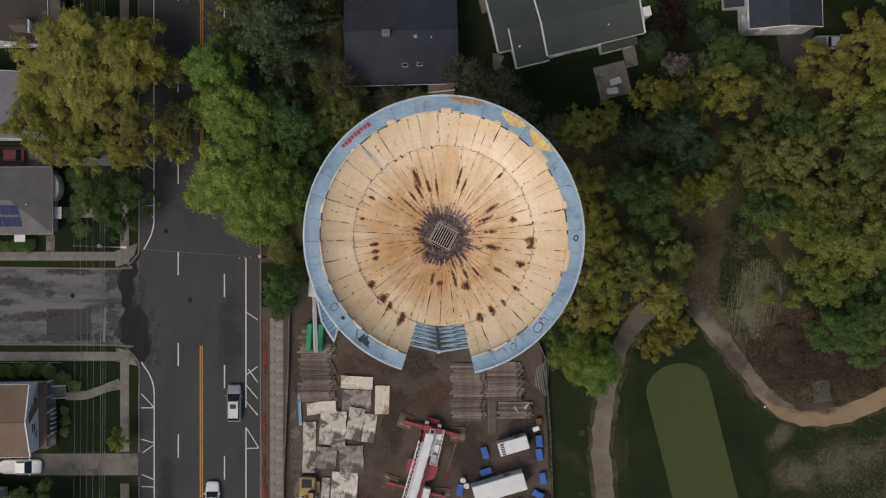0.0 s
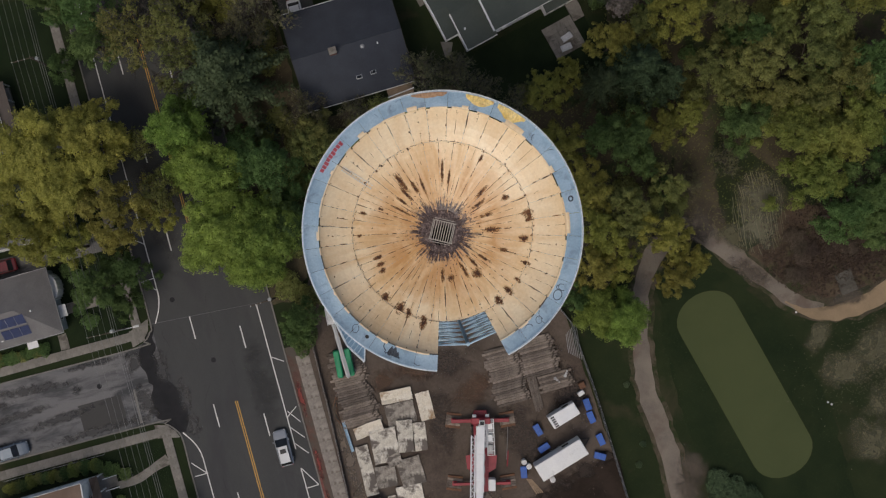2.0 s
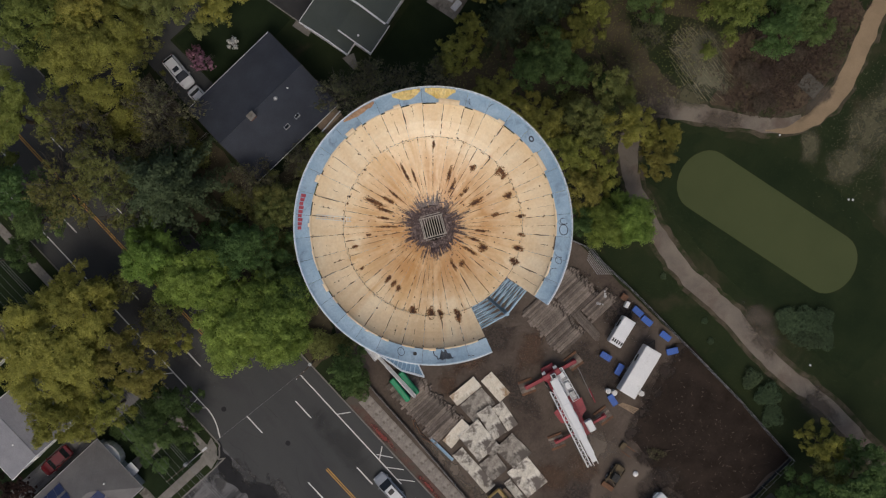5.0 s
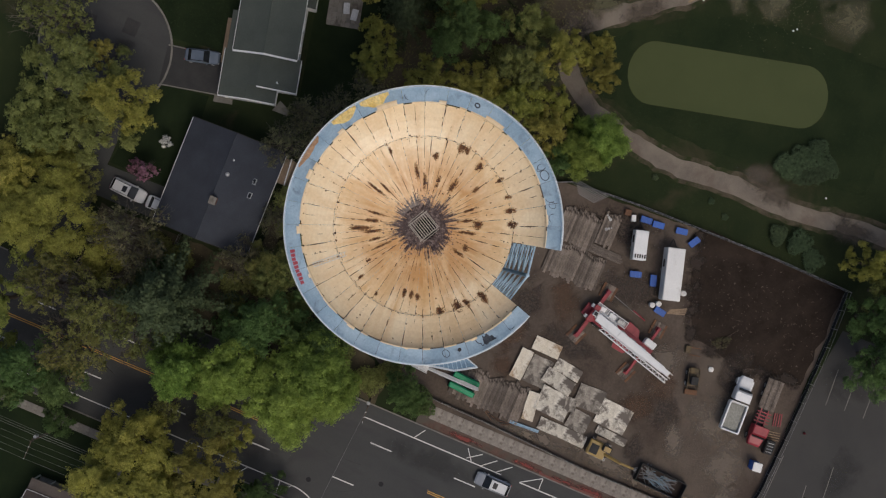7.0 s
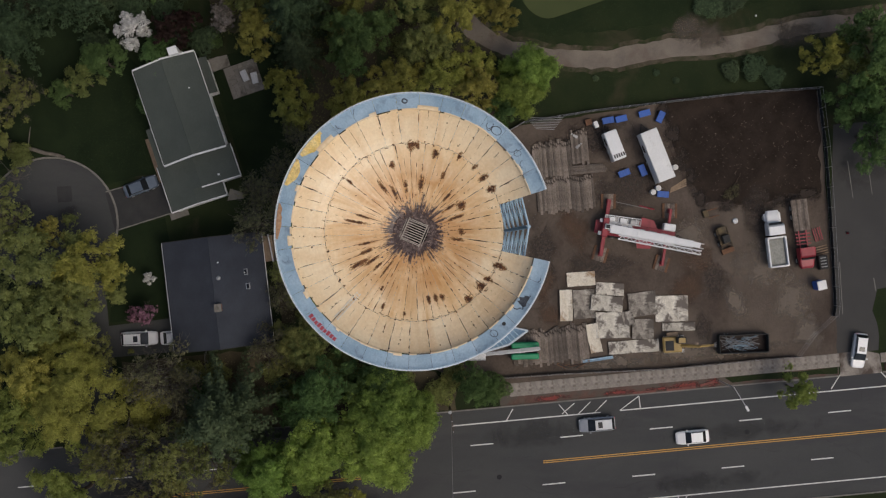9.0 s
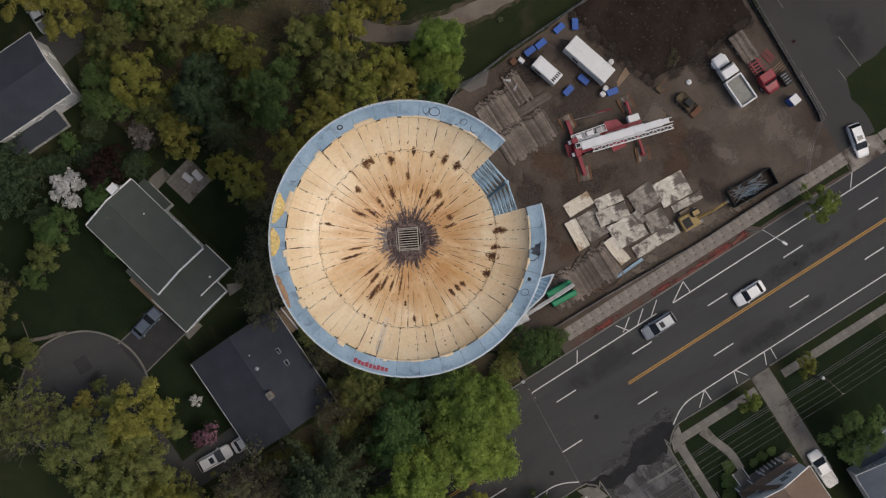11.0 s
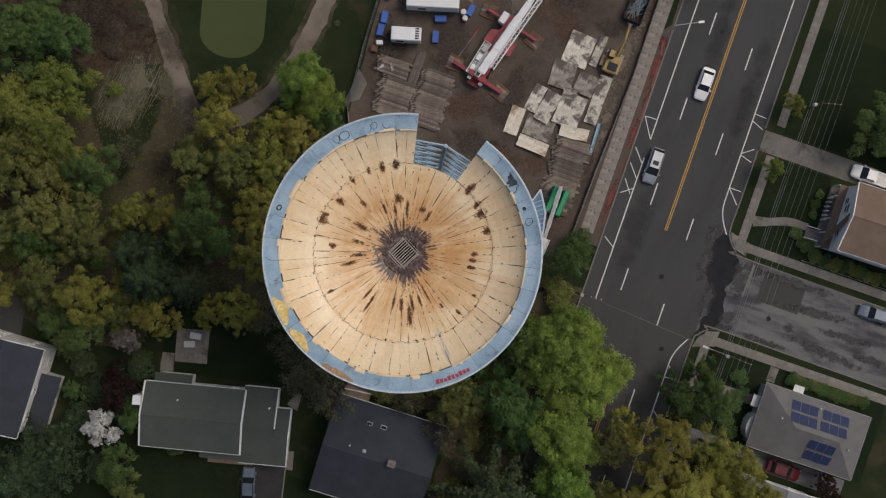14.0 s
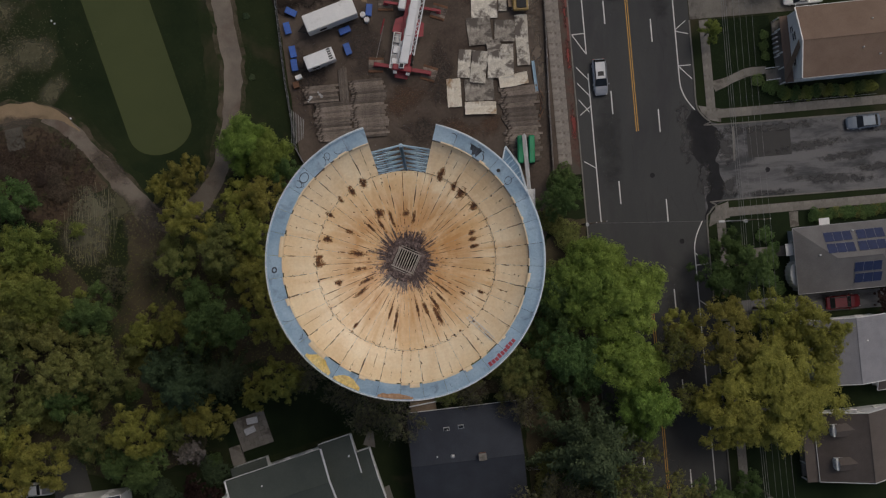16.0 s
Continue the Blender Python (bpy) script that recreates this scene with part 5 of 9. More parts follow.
def dark_house():
    h = thing("house", "low house with navy shingle roof and white gutters", "house", "houses round the tower", at=(-3.1, 27.85, 0), rz=1.5)
    gable(h, 0, 0, 13.8, 12.1, 3.6, 6.2, ROOF_NAVY, GREY_SIDING, over=0.5, end=0.35, barge=DARK)
    stack(h, -1.9, -0.4, 5.2, 7.1, 0.9, 0.8, BRICK_RED, "brick chimney with a concrete cap", CONCRETE)
    vents(h, ((3.9, -0.9, 6.0, 0.1), (2.2, -4.0, 4.7, 0.06)))
    for x, y in ((0.4, -4.2), (2.3, -4.1)):
        bm = bmesh.new()
        box(bm, x, y, 4.55, 0.8, 0.55, 0.22, rx=-22, bev=0.03)
        sky_ = part("skylight", bm, GALV, h, "small skylight with pale frame")
        bm = bmesh.new()
        box(bm, x, y, 4.78, 0.62, 0.38, 0.03, rx=-22)
        part("pane", bm, GLASS, sky_)
    bm = bmesh.new()
    bmesh.ops.create_uvsphere(bm, u_segments=10, v_segments=6, radius=0.3, matrix=pose(1.9, -0.75, 6.05))
    part("roof_fan", bm, GALV, h, "round roof fan")
    bm = bmesh.new()
    box(bm, 5.0, -7.0, 0, 3.4, 1.6, 3.0)
    dk = part("porch", bm, PALE_TIMBER, h, "small timber balcony at the corner")
    for z in (3.4, 3.8):
        part("rail", tube(bmesh.new(), (3.2, -7.7, z), (6.8, -7.4, z), 0.06, 6), WHITE, dk)
    for k in range(7):
        part("baluster", tube(bmesh.new(), (3.2 + 0.6 * k, -7.7 + 0.05 * k, 3.0), (3.2 + 0.6 * k, -7.7 + 0.05 * k, 3.8), 0.04, 5), WHITE, dk)


def green_house():
    h = thing("house", "two-storey house with grey-green shingle roof and white trim", "house", "houses round the tower", at=(21.15, 30.35, 0), rz=13.5)
    gable(h, 0, 0, 12.2, 7.7, 5.5, 6.8, ROOF_GREEN, WHITE_SIDING, over=0.35, rows=2, bw=0.22)
    # garage wing: one front slope, the far end set back behind
    ze, z1, z2, yf = 3.7, 5.08, 4.74, 5.5
    for x0, x1, yb, yr, zr in ((-10.35, -6.1, -4.5, 0.5, z1), (-12.2, -10.35, -2.0, 1.75, z2)):
        bm = bmesh.new()
        ends = [[bm.verts.new((x, y, z)) for y, z in ((yb + 0.3, 0), (yf - 0.3, 0), (yf - 0.3, ze - 0.1), (yr, zr - 0.2), (yb + 0.3, ze - 0.1))] for x in (x0, x1)]
        bm.faces.new(ends[0][::-1])
        bm.faces.new(ends[1])
        for i in range(5):
            bm.faces.new((ends[0][i], ends[0][(i + 1) % 5], ends[1][(i + 1) % 5], ends[1][i]))
        part("wall", bm, WHITE_SIDING, h)
        roof = part("roof", slope(bmesh.new(), [(x0 - 0.1, yb, ze), (x1, yb, ze), (x1, yr, zr), (x0 - 0.1, yr, zr)]), ROOF_GREEN, h, "shingled roof slope")
        part("gutter", tube(bmesh.new(), (x0 - 0.1, yb - 0.06, ze - 0.1), (x1, yb - 0.06, ze - 0.1), 0.06, 6), WHITE, roof, "white eaves gutter")
        part("barge_board", slope(bmesh.new(), [(x0 - 0.26, yb, ze + 0.02), (x0 - 0.1, yb, ze + 0.02), (x0 - 0.1, yr, zr + 0.02), (x0 - 0.26, yr, zr + 0.02)], 0.24), WHITE, roof, "painted barge board")
        window_on(h, (x0 + x1) / 2, yb + 0.3, 1.6, -90, 0.95, 1.2)
    roof = part("roof", slope(bmesh.new(), [(-6.1, yf, ze), (-12.3, yf, ze), (-12.3, 1.75, z2), (-10.45, 1.75, z2), (-10.45, 0.5, z1), (-6.1, 0.5, z1)]), ROOF_GREEN, h, "shingled roof slope")
    part("gutter", tube(bmesh.new(), (-12.3, yf + 0.06, ze - 0.1), (-6.1, yf + 0.06, ze - 0.1), 0.06, 6), WHITE, roof, "white eaves gutter")
    part("barge_board", slope(bmesh.new(), [(-12.46, 1.75, z2 + 0.02), (-12.3, 1.75, z2 + 0.02), (-12.3, yf, ze + 0.02), (-12.46, yf, ze + 0.02)], 0.24), WHITE, roof, "painted barge board")
    part("garage_door", box(bmesh.new(), -9.2, 5.24, 0.05, 4.4, 0.08, 2.2), WHITE, h, "white panelled garage door")
    part("porch_roof", slope(bmesh.new(), [(-6.1, 3.9, 3.98), (-1.0, 3.9, 3.98), (-1.0, 5.35, 3.6), (-6.1, 5.35, 3.6)][::-1]), ROOF_GREEN, h, "narrow shingled porch roof")
    for x in (-1.2, -3.6, -5.9):
        part("porch_post", tube(bmesh.new(), (x, 5.2, 0.2), (x, 5.2, 3.5), 0.06, 8), WHITE, h, "white porch post")
    stack(h, 6.9, -1.9, 0, 7.6, 0.9, 1.1, WHITE_SIDING, "white rendered chimney")
    vents(h, ((2.0, -2.2, 6.0, 0.1), (-9.6, -2.0, 4.4, 0.14)))
    bm = bmesh.new()
    box(bm, 3.4, -4.4, 0, 4.6, 1.1, 2.6)
    b = part("bay", bm, WHITE_SIDING, h, "white rear bay")
    bm = slope(bmesh.new(), [(1.0, -5.1, 2.8), (5.9, -5.1, 2.8), (5.9, -3.85, 3.3), (1.0, -3.85, 3.3)])
    part("bay_roof", bm, ROOF_GREEN, b)
    for k in range(3):
        window_on(h, 2.0 + 1.4 * k, -4.95, 1.6, -90, 0.9, 1.1)
    bm = bmesh.new()
    box(bm, -4.6, 5.4, 0, 6.0, 2.2, 0.25)
    part("front_porch", bm, PALE_TIMBER, h, "narrow timber front porch")
    bm = bmesh.new()
    box(bm, 5.0, -5.7, 0, 1.7, 1.4, 0.5)
    for k in range(4):
        box(bm, 5.0, -6.5 - 0.28 * k, 0, 1.6, 0.28, 0.4 - 0.1 * k)
    part("steps", bm, CONCRETE, h, "grey back steps")


def white_house():
    h = thing("house", "white two-storey house with charcoal roof", "house", "houses round the tower", at=(46.1, 34.1, 0), rz=2)
    gable(h, 0, 0, 11.2, 8.6, 7.0, 8.6, ROOF_NAVY, WHITE_SIDING, axis="y", rows=2)
    bm = bmesh.new()
    box(bm, -5.35, 1.6, 0, 2.1, 7.4, 2.75)
    part("lean_to", bm, WHITE_SIDING, h, "white single-storey side wing")
    bm = slope(bmesh.new(), [(-6.75, -2.3, 2.75), (-6.75, 5.5, 2.75), (-4.34, 5.5, 3.6), (-4.34, -2.3, 3.6)][::-1])
    part("lean_to_roof", bm, ROOF_NAVY, h, "charcoal roof of the side wing")
    for k in range(3):
        window_on(h, -6.4, -0.8 + 2.3 * k, 1.5, 180, 0.9, 1.2)


def tan_house():
    h = thing("house", "white house with tan shingle roof and gabled porch", "house", "houses along the street", at=(-57.2, -22.2, 0), rz=1)
    gable(h, 0, 0, 13.2, 8.6, 6.9, 8.5, ROOF_BROWN, WHITE_SIDING, over=0.3, end=0.15, rows=2, bw=0.14)
    # lean-to porch across the front, with a steeper roof climbing the gable over the door
    bm = slope(bmesh.new(), [(6.62, -4.3, 3.0), (7.6, -4.3, 2.75), (7.6, 4.5, 2.75), (6.62, 4.5, 3.0)])
    part("porch_roof", bm, ROOF_BROWN, h, "narrow tan porch roof")
    bm = slope(bmesh.new(), [(6.64, -0.5, 6.75), (6.64, 0.6, 6.85), (7.7, 4.5, 2.9), (7.7, 3.2, 2.9)], 0.12)
    part("porch_roof", bm, ROOF_BROWN, h, "slanting tan roof strip")
    window_on(h, 6.6, -1.2, 5.0, 0, 1.2, 1.5)
    for y in (-4.2, -2.7, 0.4, 2.4, 4.4):
        bm = bmesh.new()
        box(bm, 7.65, y, 0, 0.16, 0.16, 2.7)
        part("porch_post", bm, WHITE, h)
    bm = bmesh.new()
    box(bm, 7.3, 0.1, 0, 1.3, 8.6, 0.4)
    part("porch_floor", bm, CONCRETE, h)
    for k in range(6):
        bm = bmesh.new()
        box(bm, 7.95, -2.4 + 0.62 * k, 0.3, 0.3, 0.14, 1.7)
        part("lattice", bm, WHITE, h, "white porch window bay")
    vents(h, ((-1.0, 1.6, 8.2, 0.08), (-3.2, 2.6, 7.8, 0.08), (-2.6, -2.0, 8.0, 0.07)))
    for k in range(5):
        bm = bmesh.new()
        box(bm, 8.0 + 0.3 * k, 2.9, 0, 0.3, 1.4, 0.5 - 0.1 * k)
        part("step", bm, CONCRETE, h)
    for s in (-1, 1):
        part("step_rail", tube(bmesh.new(), (7.8, 2.9 + 0.8 * s, 1.3), (9.6, 2.9 + 0.8 * s, 0.8), 0.06, 6), WHITE, h)


def hip_house():
    h = thing("house", "grey hip-roofed house with dark blue solar panels", "house", "houses along the street", at=(-55.9, 6.1, 0), rz=0.5)
    L, W, e, r = 13.9, 8.0, 3.6, 6.3
    bm = bmesh.new()
    box(bm, 0, 0, 0, L, W, e)
    part("wall", bm, GREY_SIDING, h)
    o = 0.4
    a, b, ez = L / 2 + o, W / 2 + o, e - 0.1
    A, B, C, D = (-a, -b, ez), (a, -b, ez), (a, b, ez), (-a, b, ez)
    P, Q = (-3.2, 0, r), (2.7, 0, r)
    for pts in ((A, B, Q, P), (B, C, Q), (C, D, P, Q), (D, A, P)):
        part("roof", slope(bmesh.new(), list(pts), 0.14), ROOF_GREY, h, "grey shingle hip slope")
    part("ridge_cap", tube(bmesh.new(), P, Q, 0.1, 6), ROOF_GREY, h)
    for p, q in ((A, B), (B, C), (C, D), (D, A)):
        part("gutter", tube(bmesh.new(), p, q, 0.06, 6), STEEL, h)
    k = (r - ez) / b
    for s, x0, y0, nx in ((-1, -3.1, -1.3, 3), (-1, -3.3, -2.8, 3), (-1, 1.0, -1.3, 3), (-1, 1.0, -2.8, 3), (1, -2.3, 1.4, 3), (1, -2.5, 2.9, 3)):
        for i in range(nx):
            x = x0 + 1.22 * i - 0.4
            y = y0
            z = r - abs(y) * k + 0.06
            bm = bmesh.new()
            box(bm, x, y, z, 1.17, 1.42, 0.05, rx=-s * math.degrees(math.atan(k)))
            pn = part("solar_panel", bm, SOLAR, h, "dark blue solar panel")
            bm = bmesh.new()
            box(bm, x, y, z - 0.015, 1.21, 1.46, 0.04, rx=-s * math.degrees(math.atan(k)))
            part("frame", bm, STEEL, pn)
    vents(h, ((4.6, -0.6, 5.2, 0.1), (-0.3, -3.4, 4.2, 0.1), (-5.0, 0.6, 5.2, 0.1)))
    for x, y, sx, sy, z in ((7.6, -1.6, 1.0, 1.6, 2.2), (2.6, -4.9, 1.4, 0.9, 2.2)):
        bm = bmesh.new()
        box(bm, x, y, z, sx, sy, 0.12, bev=0.02)
        part("awning", bm, WHITE, h, "white flat awning over a door")
    bow = part("bow_window", prism(bmesh.new(), [(7.0 + 0.84 * math.cos(radians(-90 + 20 * k)), 1.8 + 1.62 * math.sin(radians(-90 + 20 * k))) for k in range(10)], 0.2, 2.62), WHITE, h, "white curved bow window")
    for k in range(9):
        a_ = radians(-80 + 20 * k)
        part("mullion", tube(bmesh.new(), (7.0 + 0.9 * math.cos(a_), 1.8 + 1.7 * math.sin(a_), 0.2), (7.0 + 0.9 * math.cos(a_), 1.8 + 1.7 * math.sin(a_), 2.6), 0.06, 5), WHITE, bow)
    for k in range(4):
        window_on(h, -5 + 3.2 * k, -W / 2, 1.7, -90, 1.0, 1.2)
        window_on(h, -5 + 3.2 * k, W / 2, 1.7, 90, 1.0, 1.2)
    for y in (-2.2, 0.6):
        window_on(h, L / 2, y, 1.7, 0, 1.0, 1.2)


def pale_house():
    h = thing("house", "pale grey roofed two-storey house with white walls", "house", "houses along the street", at=(-54.4, 18.2, 0), rz=0.5)
    gable(h, 0, 0, 7.9, 9.6, 5.4, 7.6, ROOF_PALE, WHITE_SIDING, axis="y", rows=2)
    bm = bmesh.new()
    box(bm, 5.6, -1.4, 5.0, 1.9, 1.6, 1.1)
    part("dormer", bm, WHITE_SIDING, h, "white dormer")
    gable(h, -5.6, 3.6, 3.0, 4.0, 2.8, 3.8, ROOF_TAUPE, WHITE_SIDING)
    vents(h, ((-1.4, -1.2, 7.0, 0.1),))


def dormer_house():
    h = thing("house", "taupe shingled house with two white dormers", "house", "houses along the street", at=(-54.9, 30.8, 0), rz=1)
    gable(h, 0, 0, 8.4, 10.4, 3.8, 7.6, ROOF_TAUPE, WHITE_SIDING, axis="y", over=0.5)
    for y in (-2.4, 2.0):
        bm = bmesh.new()
        box(bm, 3.1, y, 4.4, 2.1, 1.5, 1.65)
        dm = part("dormer", bm, WHITE_SIDING, h, "white dormer with window")
        for s in (-1, 1):
            bm = slope(bmesh.new(), [(1.2, y, 6.65), (3.9, y, 6.65), (3.9, y + s * 0.85, 6.05), (1.2, y + s * 0.85, 6.05)][::-s], 0.1)
            part("dormer_roof", bm, ROOF_TAUPE, dm)
        window_on(h, 4.15, y, 5.3, 0, 0.8, 1.0)
    bm = bmesh.new()
    box(bm, 6.1, 1.0, 0, 1.8, 6.4, 0.5)
    part("porch_floor", bm, CONCRETE, h)
    bm = slope(bmesh.new(), [(5.3, -2.4, 3.4), (7.2, -2.4, 2.9), (7.2, 4.6, 2.9), (5.3, 4.6, 3.4)])
    part("porch_roof", bm, ROOF_TAUPE, h)
    for k in range(4):
        bm = bmesh.new()
        box(bm, 7.0, -2.2 + 2.2 * k, 0, 0.15, 0.15, 2.85)
        part("porch_post", bm, WHITE, h)


def blue_house(x, y, label):
    h = thing("house", label, "house", "houses along the street", at=(x, y, 0), rz=0)
    gable(h, 0, 0, 11.0, 8.6, 5.0, 7.2, ROOF_BLUE, GREY_SIDING, rows=2)
    gable(h, 6.6, 0, 2.4, 6.0, 2.8, 3.6, ROOF_BLUE, WHITE_SIDING)
    for k in range(5):
        bm = bmesh.new()
        box(bm, 8.2, -2.6 + 1.3 * k, 0, 0.14, 0.14, 2.7)
        part("porch_post", bm, WHITE, h)
    for k in range(16):
        bm = bmesh.new()
        box(bm, 8.2, -2.6 + 0.33 * k, 0.4, 0.05, 0.08, 0.9)
        part("baluster", bm, WHITE, h)


dark_house(), green_house(), white_house(), tan_house(), hip_house(), pale_house(), dormer_house()
blue_house(-61.2, -36.2, "blue-grey house with white porch railing")
blue_house(-61.0, -52.6, "blue-grey street house with white gutters")

# patio behind the green-roofed house
pt = thing("patio", "square paved patio with pinkish flags", "patio", kind="structure", at=(25.1, 22.4, 0), rz=14)
for i in range(7):
    for j in range(7):
        bm = bmesh.new()
        box(bm, (i - 3) * 0.62, (j - 3) * 0.64, 0.013, 0.60, 0.62, 0.07)
        part("flag", bm, CONCRETE, pt)
for x, y, rz in ((25.4, 22.2, 20), (25.0, 20.9, 8)):
    t_ = thing("garden_table", "weathered white garden table on a patio", "table", at=(x, y, 0.085), rz=rz)
    bm = bmesh.new()
    box(bm, 0, 0, 0.68, 1.5, 0.85, 0.05, bev=0.02)
    part("tabletop", bm, GALV, t_)
    for sx in (-1, 1):
        for sy in (-1, 1):
            bm = bmesh.new()
            box(bm, 0.65 * sx, 0.34 * sy, 0, 0.06, 0.06, 0.68)
            part("leg", bm, GALV, t_)


# ---- vehicles ----
def loft(bm, secs):
    """A hull through cross sections (x, half width, z low, z high, shoulder)."""
    rings = []
    for x, w, z0, z1, s in secs:
        zz = z1 - s
        rings.append([bm.verts.new(p) for p in ((x, -w * 0.9, z0), (x, -w, z0 + 0.12), (x, -w, zz), (x, -w + s * 1.3, z1), (x, w - s * 1.3, z1), (x, w, zz), (x, w, z0 + 0.12), (x, w * 0.9, z0))])
    for a, b in zip(rings, rings[1:]):
        for i in range(8):
            j = (i + 1) % 8
            bm.faces.new((a[i], a[j], b[j], b[i]))
    bm.faces.new(rings[0])
    bm.faces.new(rings[-1][::-1])
    bmesh.ops.recalc_face_normals(bm, faces=bm.faces)
    return bm


def wheel(parent, x, y, r=0.33, w=0.22):
    t_ = part("wheel", tube(bmesh.new(), (x, y - w / 2, r), (x, y + w / 2, r), r, 18), DARK, parent, "black tyre")
    s = 1 if y > 0 else -1
    part("rim", tube(bmesh.new(), (x, y + s * (w / 2 - 0.05), r), (x, y + s * (w / 2 + 0.012), r), r * 0.62, 14), GALV, t_)


def car(label, paint, x, y, rz, form="saloon", L=4.7, W=1.84, group="cars", z=0.024):
    c = thing("car", label, "car", group, at=(x, y, z), rz=rz)
    h = L / 2
    hood = 0.92 if form == "saloon" else 1.02
    belt = 0.95 if form == "saloon" else 1.05
    w = W / 2
    tail = belt - 0.02
    part("body", loft(bmesh.new(), [(-h, w * 0.74, 0.42, tail - 0.22, 0.06), (-h + 0.12, w * 0.88, 0.3, tail - 0.06, 0.08), (-h + 0.5, w * 0.98, 0.24, tail, 0.1), (-0.3, w, 0.24, belt, 0.1), (0.7, w, 0.24, belt, 0.12), (h - 0.8, w * 0.97, 0.24, hood - 0.08, 0.14), (h - 0.25, w * 0.9, 0.28, hood - 0.2, 0.12), (h - 0.05, w * 0.76, 0.36, hood - 0.32, 0.08), (h, w * 0.6, 0.42, hood - 0.4, 0.05)]), paint, c, smooth=False)
    if form == "pickup":
        g = (-0.55, -0.35, 0.75, 1.45, 1.75)
    elif form == "suv":
        g = (-h + 0.15, -h + 0.55, 0.35, 1.25, 1.68)
    else:
        g = (-h + 0.5, -h + 1.0, 0.3, 0.98, 1.45)
    rb, rt, ft, fb, top = g
    part("glasshouse", loft(bmesh.new(), [(rb, w * 0.84, belt - 0.12, belt + 0.02, 0.02), (rt, w * 0.76, belt - 0.12, top - 0.02, 0.06), (ft, w * 0.76, belt - 0.12, top - 0.02, 0.06), (fb, w * 0.86, belt - 0.12, belt - 0.02, 0.02)]), GLASS, c, "dark tinted windows")
    bm = bmesh.new()
    box(bm, (rt + ft) / 2, 0, top - 0.045, (ft - rt) * 1.0, W * 0.70, 0.05, bev=0.02)
    roof = part("roof", bm, paint, c)
    if form == "suv":
        bm = bmesh.new()
        box(bm, (rt + ft) / 2 + 0.45, 0, top + 0.004, 0.6, W * 0.42, 0.012)
        part("sunroof", bm, GLASS, roof)
    elif form == "pickup":
        bm = bmesh.new()
        box(bm, (-h - 0.4) / 2 - 0.25, 0, belt - 0.01, h - 0.75, W * 0.78, 0.025)
        part("load_bed", bm, STEEL, c, "grey pickup bed liner")
    for s in (-1, 1):
        for q in (rt, (rt + ft) / 2, ft):
            bm = bmesh.new()
            tube(bm, (q, s * w * 0.80, belt - 0.05), (q, s * w * 0.72, top - 0.03), 0.035, 5)
            part("pillar", bm, paint, c)
        bm = bmesh.new()
        box(bm, fb - 0.25, s * (w + 0.09), belt - 0.06, 0.18, 0.2, 0.13, bev=0.03)
        part("mirror", bm, paint, c)
        bm = bmesh.new()
        box(bm, h - 0.2, s * w * 0.66, hood - 0.42, 0.26, 0.32, 0.12, rz=-18 * s, bev=0.02)
        part("headlight", bm, GALV, c, "clear headlight")
        bm = bmesh.new()
        box(bm, -h + 0.07, s * w * 0.68, tail - 0.3, 0.12, 0.3, 0.14, bev=0.02)
        part("tail_light", bm, RED, c, "red tail light")
        for q in (-h + 0.85, h - 0.9):
            wheel(c, q, s * (w - 0.12))
    return c


CAR_WHITE = surf("car_white", (0.72, 0.72, 0.73), (0.76, 0.76, 0.77), 0.8, 5.0, 0.22, 0.0, grain=0.03)
CAR_SILVER = surf("car_silver", (0.28, 0.30, 0.33), (0.33, 0.35, 0.38), 0.8, 5.0, 0.25, 0.0, metal=0.4, grain=0.03)
CAR_BLUE_GREY = surf("car_blue_grey", (0.12, 0.15, 0.19), (0.15, 0.18, 0.22), 0.8, 5.0, 0.25, 0.0, metal=0.4, grain=0.03)
CAR_RED = surf("car_red", (0.085, 0.008, 0.011), (0.11, 0.010, 0.014), 0.8, 5.0, 0.22, 0.0, grain=0.03)
car("blue-grey saloon car on a grey driveway", CAR_BLUE_GREY, 11.9, 37.3, -74, z=0.03)
car("white sport utility car with dark sunroof on a driveway", CAR_WHITE, -8.35, 39.3, -93, "suv", 4.9, 1.92, z=0.03)
car("white car tucked under the eaves of a house", CAR_WHITE, -8.6, 34.2, -90, z=0.03)
car("dark red car between two houses", CAR_RED, -55.4, 12.25, 180, z=0.03)
car("blue-grey hatchback at the kerb of the side street", CAR_BLUE_GREY, -60.3, -11.7, 2, z=0.03)
car("white car waiting at the yard's street exit", CAR_WHITE, -18.75, -56.95, 168, "suv", 4.7, 1.86, z=0.032)
car("white pickup with dark bed on a concrete driveway", CAR_WHITE, -53.6, -29.1, 0, "pickup", 5.3, 1.9, z=0.05)
car("white utility pickup beside a white house", CAR_WHITE, 54.3, 27.4, 0, "pickup", 4.7, 1.75, z=0.01)
car("silver sport utility car in the kerb-side lane", CAR_SILVER, -25.4, -20.7, 90, "suv", 4.9, 1.9)
car("white hatchback driving in the inner lane", CAR_WHITE, -28.3, -33.4, 90, "saloon", 4.5, 1.82)

# ---- demolition yard ----
GZ = 0.03


